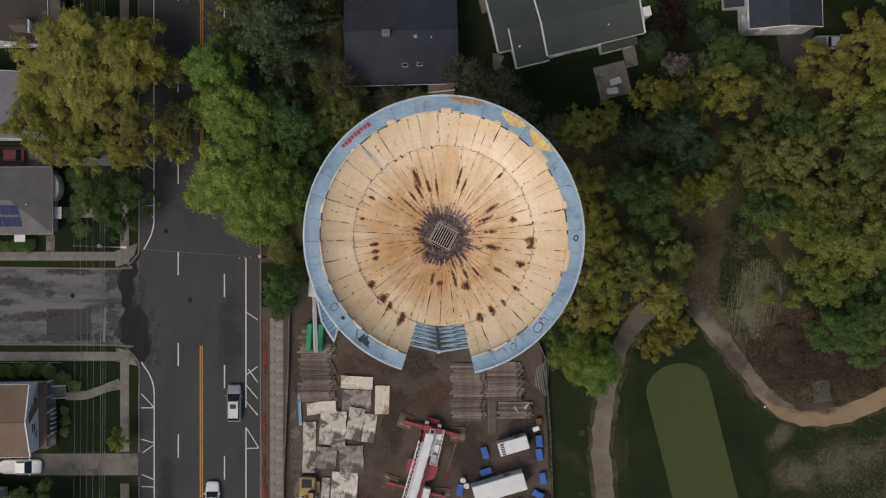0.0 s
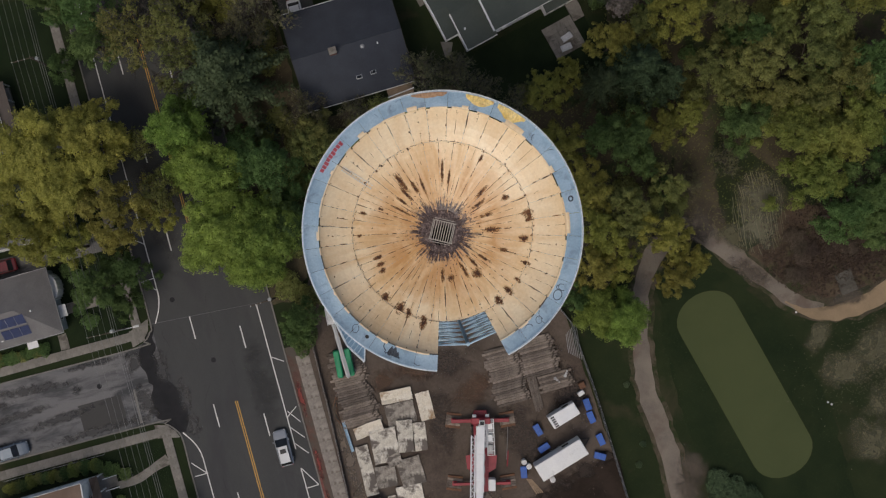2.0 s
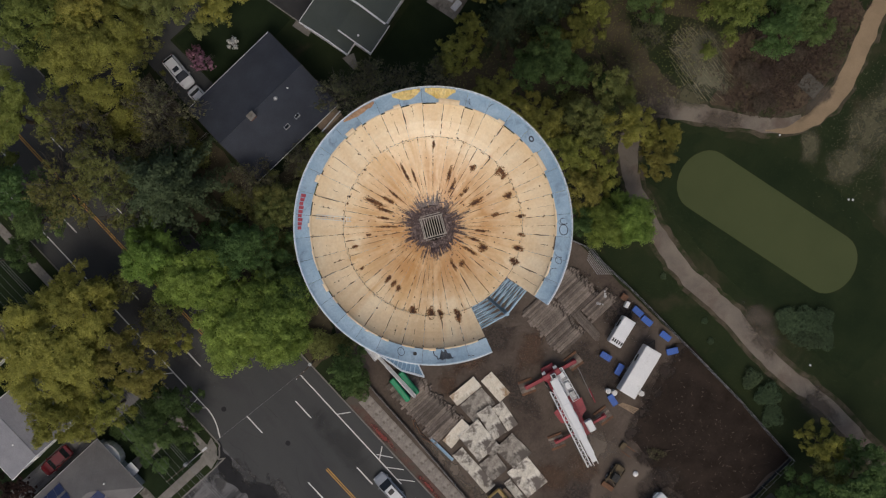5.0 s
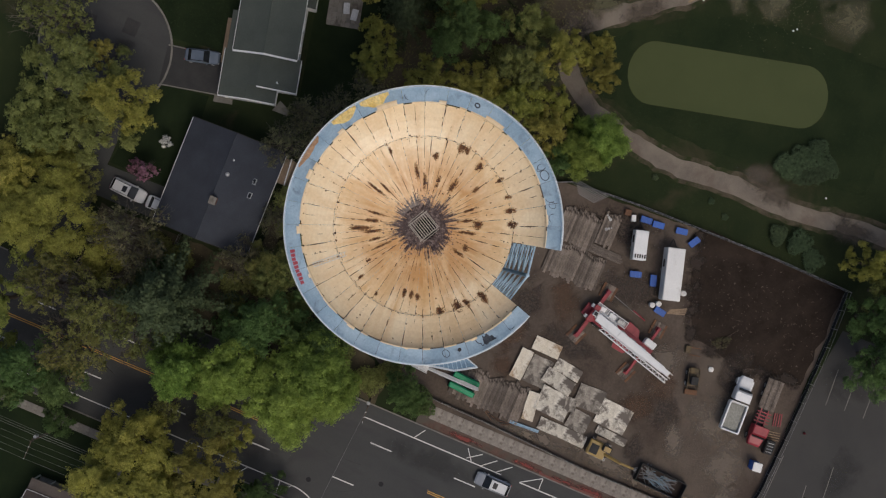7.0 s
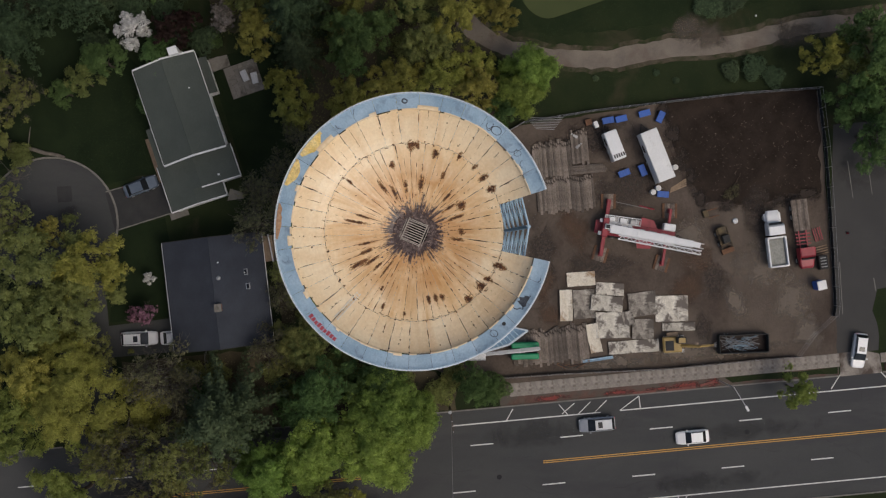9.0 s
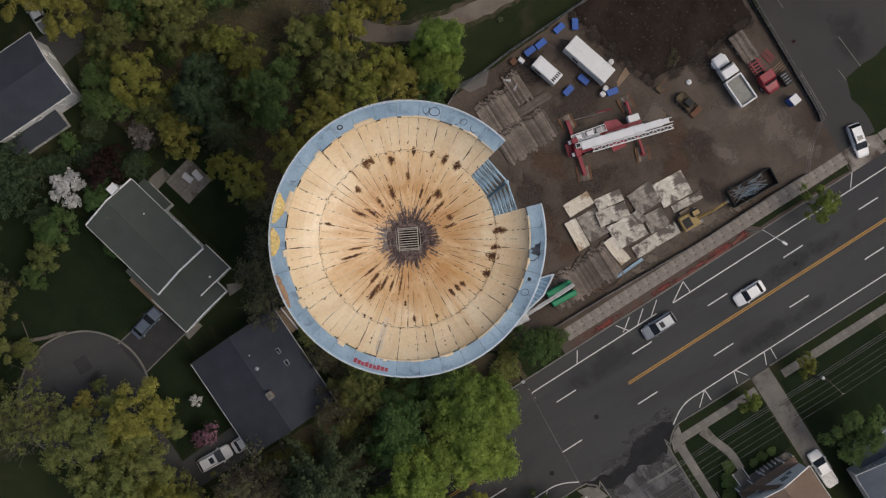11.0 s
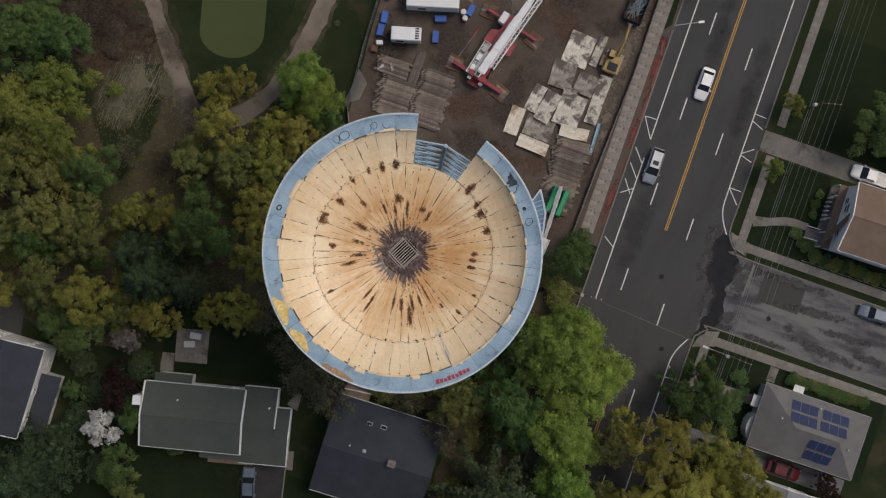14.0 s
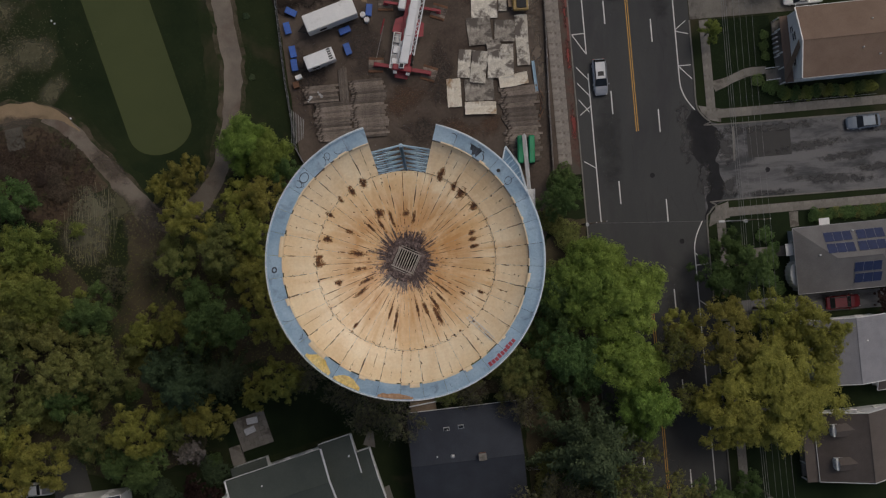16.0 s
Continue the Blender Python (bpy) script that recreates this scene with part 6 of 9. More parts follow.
def mat_of_planks(label, x0, y0, x1, y1, along="x", board=0.3, seed=1, z=GZ, material=None):
    """A crane mat of heavy timbers laid side by side."""
    r = random.Random(seed)
    t_ = thing("timber_mat", label, "timber mat", "timber mats", at=((x0 + x1) / 2, (y0 + y1) / 2, z))
    w, d = x1 - x0, y1 - y0
    n = int((d if along == "x" else w) / board)
    pitch = (d if along == "x" else w) / n
    meshes = []
    for k in range(4):
        bm = bmesh.new()
        ln = (w if along == "x" else d) + 0.1 - 0.16 * k
        sx, sy = (ln, pitch - 0.012) if along == "x" else (pitch - 0.012, ln)
        box(bm, 0, 0, 0, sx, sy, 0.28, bev=0.025)
        meshes.append(finish("plank", bm, material or ORANGE_TAN))
    for i in range(n):
        o = new("plank", r.choice(meshes))
        o.parent = t_
        p = -((d if along == "x" else w) / 2) + (i + 0.5) * (d if along == "x" else w) / n
        j = r.uniform(-0.3, 0.3)
        o.location = (j, p, r.uniform(0, 0.03)) if along == "x" else (p, j, r.uniform(0, 0.03))
        o.rotation_euler = (0, 0, radians(r.uniform(-0.7, 0.7)))
    return t_


for j in range(4):
    mat_of_planks("weathered brown timber crane mat by the lift", -16.9 + 0.15 * (j % 2), -20.6 + 2.58 * j, -11.7 - 0.2 * (j % 3), -18.02 + 2.58 * j, seed=10 + j)
mat_of_planks("weathered brown timber crane mat", 3.5, -18.05, 8.2, -15.4, seed=31)
mat_of_planks("weathered brown timber crane mat", 8.22, -18.1, 13.0, -15.3, seed=32)
mat_of_planks("weathered brown timber crane mat", 3.4, -20.62, 8.15, -18.07, seed=33)
mat_of_planks("weathered brown timber crane mat", 8.2, -20.55, 13.1, -18.12, seed=34)
mat_of_planks("weathered brown timber crane mat", 3.5, -23.2, 8.25, -20.64, seed=35)
mat_of_planks("greyish timber crane mat with loose chain", 9.7, -22.9, 14.4, -20.6, seed=36)
mat_of_planks("pale timber crane mat laid crosswise", 8.35, -25.2, 9.55, -20.6, "y", seed=37, z=GZ + 0.005)
for k in range(2):
    bm = bmesh.new()
    for j in range(3):
        bmesh.ops.create_cone(bm, cap_ends=True, segments=10, radius1=0.22 - 0.05 * j, radius2=0.2 - 0.05 * j, depth=0.1, matrix=pose(0.2 * j, 0.28 * j * (1 - 2 * k), 0.05 + 0.05 * j))
    solid("chain_coil", bm, STEEL if k else GALV, "coil of pale chain on a timber mat", "chain").matrix_world = pose(13.4 - 1.4 * k, -21.4, GZ + 0.31)

# slabs cut from the tank wall, laid on the ground: white faces with dark stains
SLAB = surf("stained_white_plate", (0.46, 0.42, 0.35), (0.70, 0.66, 0.58), 0.5, 6.0, 0.8, 0.15, c=(0.125, 0.105, 0.09), cbig=0.42, cspread=(0.47, 0.57), vary=0.15, grain=0.3)
SLAB_RUST = surf("rust_edged_plate", (0.60, 0.53, 0.42), (0.68, 0.63, 0.54), 0.7, 6.0, 0.75, 0.15, c=(0.30, 0.19, 0.10), cbig=0.4, cspread=(0.52, 0.64), grain=0.2)
SLAB_DARK = surf("sooty_plate", (0.19, 0.165, 0.14), (0.46, 0.42, 0.36), 0.45, 6.0, 0.8, 0.2, c=(0.10, 0.085, 0.072), cbig=0.4, cspread=(0.44, 0.56), grain=0.3)
r = random.Random(8)


def plate(cx, cy, ly, lx, rz, z, material, label):
    """One bent plate; ly runs along the street."""
    bm = bmesh.new()
    nx, ny = 4, 6
    s = r.uniform(0, 99)
    top, low = [], []
    for i in range(nx + 1):
        for j in range(ny + 1):
            u, v = (i / nx - 0.5), (j / ny - 0.5)
            e = 0.10 * noise.noise(Vector((u * 3 + s, v * 3, s)))
            x, y = u * lx + (0.09 * noise.noise(Vector((v * 5, s, 1))) if i in (0, nx) else 0), v * ly + (0.09 * noise.noise(Vector((u * 5, s, 4))) if j in (0, ny) else 0)
            zz = 0.10 + e + 0.12 * (2 * v) ** 2
            top.append(bm.verts.new((x, y, zz)))
            low.append(bm.verts.new((x, y, zz - 0.05)))
    w = ny + 1
    for i in range(nx):
        for j in range(ny):
            a = i * w + j
            bm.faces.new((top[a], top[a + w], top[a + w + 1], top[a + 1]))
            bm.faces.new((low[a], low[a + 1], low[a + w + 1], low[a + w]))
    for i in range(nx):
        for j0 in (0, ny):
            a, b = i * w + j0, (i + 1) * w + j0
            bm.faces.new((top[a], top[b], low[b], low[a]) if j0 == ny else (top[b], top[a], low[a], low[b]))
    for j in range(ny):
        for i0 in (0, nx):
            a, b = i0 * w + j, i0 * w + j + 1
            bm.faces.new((top[a], top[b], low[b], low[a]) if i0 == 0 else (top[b], top[a], low[a], low[b]))
    ob = solid("tank_plate", bm, material, label, "steel plate", "cut tank plates")
    ob.matrix_world = pose(cx, cy, z, r.uniform(-0.6, 0.6), r.uniform(-0.6, 0.6), rz)


ST, SR = "stained white plate cut from the tank, lying on the ground", "white plate with rust-brown edge lying on the ground"
SD = "sooty dark plate cut from the tank, lying flat"
for cx, cy, ly, lx, rz, lv, m_, lb in ((-9.15, -20.45, 2.9, 3.9, -3, 0, SLAB_DARK, SD), (-10.82, -32.21, 4.4, 3.5, -4, 0, SLAB, ST), (-13.36, -32.94, 4.4, 1.1, -4, 0, SLAB, ST), (-9.84, -28.35, 3.8, 3.2, 2, 0, SLAB_DARK, SD), (-13.24, -28.1, 2.9, 2.7, -6, 0, SLAB_DARK, SD), (-7.47, -24.11, 3.8, 1.7, -7, 0, SLAB, ST),
                                      (-9.35, -23.53, 4.3, 2.1, -10, 1, SLAB, ST), (-12.31, -24.02, 4.5, 3.5, -3, 1, SLAB, ST), (-15.49, -26.68, 6.8, 1.7, -1, 0, SLAB, ST), (-5.73, -20.35, 3.8, 1.9, 0, 0, SLAB_RUST, SR), (-9.11, -18.01, 1.7, 4.2, -3, 1, SLAB_RUST, SR), (-13.85, -21.37, 1.6, 3.9, 5, 1, SLAB_RUST, SR), (-11.6, -26.2, 1.5, 1.9, 9, 1, SLAB_DARK, "sooty dark plate on top of others")):
    plate(cx, cy, ly, lx, rz, GZ + 0.12 + 0.24 * lv, m_, lb)

bm = bmesh.new()
for s in (-1, 1):
    box(bm, 0.16 * s, 0, 0, 0.05, 4.2, 0.42)
box(bm, 0, 0, 0.18, 0.32, 4.2, 0.05)
solid("steel_beam", bm, BEAM_BLUE, "pale blue steel girder lying on the ground", "beam").matrix_world = pose(-16.75, -21.64, GZ, 0, 0, 3)

# boom lift: green chassis, long white boom up to the balcony
lift = thing("boom_lift", "green boom lift with a long white boom at the tower", "boom lift", at=(-14.55, -11.75, GZ + 0.3), rz=86)
bm = bmesh.new()
box(bm, 0, 0, 0.5, 3.6, 1.9, 0.45, bev=0.08)
part("chassis", bm, DARK, lift)
for s in (-1, 1):
    bm = bmesh.new()
    box(bm, -0.1, 0.75 * s, 0.95, 3.7, 0.78, 0.85, bev=0.14)
    part("engine_cover", bm, LIFT_GREEN, lift, "green enamel engine cover")
    for q in (-1.3, 1.3):
        wheel(lift, q, s * 1.02, 0.5, 0.36)
tip = lift.matrix_world.inverted() @ Vector((-10.9, -4.0, 39.2))
foot = Vector((-1.9, -0.25, 1.75))
for k, (u0, u1, rr) in enumerate(((0.0, 0.38, 0.30), (0.36, 0.72, 0.25), (0.70, 1.0, 0.2))):
    part("boom_section", tube(bmesh.new(), foot.lerp(tip, u0), foot.lerp(tip, u1), rr, 4), TRUCK_WHITE, lift, "white boom section")
bm = bmesh.new()
box(bm, tip.x, tip.y, tip.z, 1.7, 0.8, 0.08)
bk = part("basket", bm, GALV, lift, "steel work basket")
for z in (0.5, 1.0):
    for s in (-1, 1):
        part("basket_rail", tube(bmesh.new(), (tip.x - 0.85, tip.y + 0.4 * s, tip.z + z), (tip.x + 0.85, tip.y + 0.4 * s, tip.z + z), 0.03, 5), GALV, bk)

# mobile crane, boom lowered over its carrier
crane = thing("mobile_crane", "white and red mobile crane with lowered boom and outriggers", "crane", at=(-0.1, -28.0, GZ), rz=-104)
bm = loft(bmesh.new(), [(-5.4, 0.85, 0.7, 1.25, 0.08), (-4.8, 0.95, 0.6, 1.3, 0.08), (5.0, 0.95, 0.6, 1.3, 0.08), (5.4, 0.85, 0.7, 1.2, 0.06)])
part("carrier", bm, RED, crane, "red carrier deck")
for q in (-4.0, 4.4):
    bm = bmesh.new()
    box(bm, q, 0, 0.62, 0.5 if q < 0 else 0.36, 7.6, 0.4, bev=0.04)
    beam = part("outrigger_beam", bm, RED, crane, "red outrigger beam")
    for s in (-1, 1):
        part("jack", tube(bmesh.new(), (q, 3.6 * s, 0.25), (q, 3.6 * s, 0.9), 0.13, 10), STEEL, beam)
        bm = bmesh.new()
        box(bm, q, 3.6 * s, 0.23, 0.6, 0.6, 0.06, bev=0.02)
        part("float", bm, RED, beam)
for q in (-2.9, -1.6, 1.4, 2.7):
    for s in (-1, 1):
        wheel(crane, q, 1.05 * s, 0.5, 0.4)
bm = bmesh.new()
box(bm, -2.3, 0.3, 1.5, 3.4, 1.3, 0.55, bev=0.06)
part("turntable_deck", bm, TRUCK_WHITE, crane, "white upper deck")
bm = bmesh.new()
box(bm, -4.2, 0, 1.4, 0.8, 2.5, 1.3, bev=0.08)
part("counterweight", bm, RED, crane, "red counterweight")
for s in (-1, 1):
    part("winch", tube(bmesh.new(), (-4.75, 0.85 * s - 0.25, 2.0), (-4.75, 0.85 * s + 0.25, 2.0), 0.28, 12), WHITE, crane, "white drum at the rear")
    bm = bmesh.new()
    vs = [(0.3, 0.9 * s), (2.9, 0.9 * s), (2.3, 1.9 * s), (0.6, 2.1 * s)]
    prism(bm, vs if s > 0 else vs[::-1], 1.1, 1.3)
    part("fender", bm, RED, crane, "red deck plate")
tray = bmesh.new()
for yy in (0.75, 1.65):
    tube(tray, (-4.4, yy, 2.25), (0.4, yy + 0.1, 2.25), 0.06, 5)
for k in range(9):
    tube(tray, (-4.4 + 0.6 * k, 0.75, 2.25), (-4.4 + 0.6 * k, 1.68, 2.25), 0.04, 4)
part("side_tray", tray, TRUCK_WHITE, crane, "white tubular side platform")
bm = bmesh.new()
box(bm, -2.0, 1.2, 1.6, 4.6, 0.8, 0.3)
part("engine_cover", bm, STEEL, crane, "grey engine cover")
for q, sx in ((-3.4, 0.7), (-1.9, 0.9), (-0.6, 0.8)):
    bm = bmesh.new()
    box(bm, q, 1.2, 1.9, sx, 0.62, 0.4, bev=0.05)
    part("equipment_box", bm, TRUCK_WHITE if q < -1 else STEEL, crane, "white equipment box")
bm = bmesh.new()
box(bm, -4.0, 0.1, 2.4, 0.7, 0.7, 0.9, bev=0.04)
cab = part("cab", bm, TRUCK_WHITE, crane, "white operator cab")
bm = bmesh.new()
box(bm, -4.0, 0.1, 3.32, 0.5, 0.5, 0.04)
part("cab_window", bm, GLASS, cab)
# three boom sections, slightly rising
B0, B1 = Vector((-3.6, -0.1, 2.98)), Vector((8.3, -0.55, 4.0))
dirb = (B1 - B0).normalized()
ang = math.degrees(math.atan2(dirb.y, dirb.x))
tilt = -math.degrees(math.asin(dirb.z))
for u0, u1, w_, h_ in ((0.0, 0.72, 1.12, 0.75), (0.3, 0.92, 0.92, 0.85), (0.6, 1.0, 0.72, 0.95)):
    p, q = B0.lerp(B1, u0), B0.lerp(B1, u1)
    c_ = (p + q) / 2
    bm = bmesh.new()
    box(bm, c_.x, c_.y, c_.z - h_ / 2, (q - p).length, w_, h_, rz=ang, ry=tilt, bev=0.04)
    part("boom_section", bm, TRUCK_WHITE, crane, "white telescopic boom section")
side_v = Vector((-dirb.y, dirb.x, 0))
jib = bmesh.new()
for s in (0, 1):
    for hh in (0.1, 0.5):
        o = side_v * -(0.68 + 0.5 * s) + Vector((0, 0, hh))
        tube(jib, B0.lerp(B1, 0.1) + o, B0.lerp(B1, 1.02) + o, 0.08, 5)
for k in range(22):
    u = 0.1 + 0.92 * k / 22
    a_, b_ = side_v * -0.68 + Vector((0, 0, 0.5)), side_v * -1.18 + Vector((0, 0, 0.5))
    tube(jib, B0.lerp(B1, u) + (a_ if k % 2 else b_), B0.lerp(B1, u + 0.042) + (b_ if k % 2 else a_), 0.05, 4)
part("lattice_jib", jib, TRUCK_WHITE, crane, "white folded lattice jib")
for k in range(5):
    bm = bmesh.new()
    c_ = B0.lerp(B1, 0.08 + 0.13 * k) + side_v * 0.62
    box(bm, c_.x, c_.y, c_.z - 0.2, 0.9, 0.14, 0.22, rz=ang, ry=tilt)
    part("boom_pad", bm, STEEL, crane)
head = B1 + dirb * 0.25
bm = bmesh.new()
for s in (-1, 1):
    tube(bm, head + side_v * 0.3 * s + Vector((0, 0, -0.3)) - side_v * 0.06, head + side_v * 0.3 * s + Vector((0, 0, -0.3)) + side_v * 0.06, 0.34, 14)
part("boom_head", bm, GALV, crane, "sheaves at the boom head")
bm = bmesh.new()
box(bm, 4.3, 1.3, 1.2, 1.6, 0.95, 1.3, bev=0.1)
dc = part("drive_cab", bm, TRUCK_WHITE, crane, "white driving cab")
bm = bmesh.new()
box(bm, 5.1, 1.3, 1.65, 0.05, 0.8, 0.6)
part("windscreen", bm, GLASS, dc)
cm = crane.matrix_world
for q in (-4.0, 4.4):
    for s in (-1, 1):
        p = cm @ Vector((q, 3.6 * s, 0))
        t_ = thing("outrigger_mat", "square brown steel-edged pad under a crane outrigger", "outrigger pad", "outrigger pads", at=(p.x, p.y, GZ), rz=-104 + 8 * s)
        for k in range(6):
            bm = bmesh.new()
            box(bm, -0.85 + 0.34 * k, 0, 0, 0.32, 2.0, 0.2, bev=0.02)
            part("plank", bm, RUSTY if k in (0, 5) else ORANGE_TAN, t_)
hb = bmesh.new()
tube(hb, (4.35, -25.5, 0.1), (2.9, -30.2, 0.1), 0.05, 6)
solid("steel_cable", hb, STEEL, "taut pale cable beside the crane", "cable")
hb = bmesh.new()
tube(hb, (3.4, -29.1, 0.12), (2.72, -31.1, 0.12), 0.09, 8)
solid("tow_bar", hb, RED, "red bar lying beside the crane", "bar")


def trailer(label, x, y, rz, L, W, H, paint, curved=False):
    t_ = thing("trailer", label, "trailer", "site trailers", at=(x, y, GZ), rz=rz)
    bm = bmesh.new()
    box(bm, 0, 0, 0.55, L, W, H - 0.55, bev=0.08)
    part("body", bm, paint, t_)
    bm = bmesh.new()
    box(bm, 0, 0, H - 0.02, L - 0.16, W - 0.16, 0.06)
    rf = part("roof", bm, paint, t_, "white ribbed roof")
    n = int(L / 0.8)
    for k in range(n):
        bm = bmesh.new()
        box(bm, -L / 2 + L * (k + 0.5) / n, 0, H + 0.04, 0.05, W - 0.2, 0.025)
        part("roof_rib", bm, paint, rf)
    for s in (-1, 1):
        for q in (-0.5, 0.5):
            wheel(t_, q, s * (W / 2 - 0.1), 0.36, 0.24)
        bm = bmesh.new()
        box(bm, L * 0.2, s * (W / 2 + 0.02), 1.5, 1.0, 0.06, 0.7)
        part("window", bm, GLASS, t_)
    bm = bmesh.new()
    tube(bm, (L / 2, 0.6, 0.5), (L / 2 + 1.2, 0, 0.5), 0.06, 6)
    tube(bm, (L / 2, -0.6, 0.5), (L / 2 + 1.2, 0, 0.5), 0.06, 6)
    part("drawbar", bm, DARK, t_)
    return t_


tr1 = trailer("small white box trailer on the yard", 11.66, -26.13, 16, 4.0, 1.8, 2.7, TRUCK_WHITE)
for k in range(5):
    bm = bmesh.new()
    box(bm, -1.45, -0.7 + 0.32 * k, 2.72, 0.5, 0.2, 0.05)
    part("louvre", bm, DARK, tr1, "dark roof louvre")
trailer("long white storage trailer on the yard", 9.8, -31.59, 16.4, 7.0, 2.35, 3.3, WHITE)


def crate(x, y, rz):
    c = thing("crate", "bright blue plastic bin on the yard", "bin", "blue bins", at=(x, y, GZ), rz=rz)
    bm = bmesh.new()
    box(bm, 0, 0, 0.1, 1.5, 0.78, 0.6, bev=0.06)
    part("body", bm, CRATE_BLUE, c)
    bm = bmesh.new()
    box(bm, 0, 0, 0.70, 1.56, 0.84, 0.07, bev=0.02)
    lid = part("lid", bm, CRATE_BLUE, c)
    for k in range(3):
        bm = bmesh.new()
        box(bm, -0.5 + 0.5 * k, 0, 0.77, 0.06, 0.74, 0.03)
        part("rib", bm, CRATE_BLUE, lid)
    for s in (-1, 1):
        bm = bmesh.new()
        box(bm, 0.55 * s, 0, 0, 0.2, 0.66, 0.1)
        part("skid", bm, DARK, c)
    return c


c0 = crate(15.21, -25.85, 95)
for x, y, rz in ((15.26, -27.62, 98), (15.71, -30.83, 100), (15.04, -32.95, 150), (8.1, -29.9, 18), (7.95, -27.38, 105), (4.64, -32.34, 80)):
    copy_thing(c0, pose(x, y, GZ, 0, 0, rz))


def drum(x, y):
    t_ = thing("drum", "white plastic drum with dark lid ring", "drum", "white drums", at=(x, y, GZ))
    part("body", tube(bmesh.new(), (0, 0, 0), (0, 0, 0.95), 0.36, 18), WHITE, t_)
    part("ring", tube(bmesh.new(), (0, 0, 0.95), (0, 0, 1.0), 0.3, 18), GALV, t_)
    return t_


d0 = drum(5.04, -31.02)
for x, y in ((5.51, -31.76), (8.11, -34.3)):
    copy_thing(d0, pose(x, y, GZ))
bm = bmesh.new()
box(bm, 0, 0, 0, 0.9, 0.6, 0.9, bev=0.08)
solid("water_tank", bm, WHITE, "small white tank by the fence", "tank").matrix_world = pose(14.78, -24.17, GZ, 0, 0, 20)
bm = bmesh.new()
box(bm, 0, 0, 0, 0.8, 0.9, 0.8, bev=0.05)
solid("box", bm, RUSTY, "brown box by the fence", "box").matrix_world = pose(15.2, -23.2, GZ, 0, 0, 10)
t_ = thing("plank_pile", "pale loose planks by the trailer", "planks", at=(5.5, -34.5, GZ), rz=-72)
for k in range(4):
    bm = bmesh.new()
    box(bm, 0.1 * k, -0.3 + 0.2 * k, 0.02 * (k % 2), 2.4, 0.18, 0.06, rz=3 * k)
    part("plank", bm, PALE_TIMBER, t_)
t_ = thing("pipe_stack", "bundle of grey pipes beside the fence", "pipes", at=(15.6, -17.2, GZ), rz=80)
for k in range(8):
    part("pipe", tube(bmesh.new(), (-2.6 + 0.15 * k, -1.0 + 0.24 * k, 0.08), (2.4 - 0.2 * k, -0.6 + 0.2 * k, 0.08 + 0.02 * (k % 2)), 0.045, 8), STEEL, t_)


MUDDY = surf("muddy_enamel", (0.06, 0.045, 0.03), (0.14, 0.10, 0.045), 0.9, 6.0, 0.8, 0.2, grain=0.3)


def skid_steer():
    s_ = thing("skid_steer", "mud-stained dark skid steer loader with black cab", "loader", at=(-2.0, -40.0, GZ), rz=195)
    bm = bmesh.new()
    box(bm, -0.4, 0, 0.4, 2.4, 1.2, 0.8, bev=0.08)
    part("body", bm, MUDDY, s_)
    bm = bmesh.new()
    box(bm, 0.1, 0, 1.1, 1.1, 0.95, 0.95, bev=0.06)
    part("cab", bm, DARK, s_, "black caged cab")
    for q in (-1, 1):
        bm = bmesh.new()
        box(bm, 0, 0.72 * q, 1.0, 2.9, 0.16, 0.22, bev=0.03)
        part("lift_arm", bm, MUDDY, s_)
        for x in (-0.8, 0.6):
            wheel(s_, x, 0.75 * q, 0.42, 0.3)
    bm = bmesh.new()
    box(bm, 1.75, 0, 0.12, 0.7, 1.7, 0.5, bev=0.04)
    part("bucket", bm, RUSTY, s_, "worn steel bucket")


skid_steer()
t_ = thing("fork_attachment", "muddy fork attachment dropped on the ground", "attachment", at=(1.5, -37.9, GZ), rz=12)
bm = bmesh.new()
box(bm, 0, 0, 0, 1.0, 0.7, 0.6, bev=0.06)
part("block", bm, MUDDY, t_)
for s in (-1, 1):
    bm = bmesh.new()
    box(bm, -0.2 + 0.5 * s, -1.1, 0.05, 0.12, 1.5, 0.08)
    part("fork", bm, RUSTY, t_)
bm = bmesh.new()
bmesh.ops.create_icosphere(bm, subdivisions=2, radius=0.38)
for v in bm.verts:
    v.co *= 1 + 0.3 * noise.noise(v.co * 3)
    v.co.z *= 0.6
solid("sack", bm, WHITE, "crumpled white sack on the yard", "sack").matrix_world = pose(0.2, -41.9, GZ + 0.2)


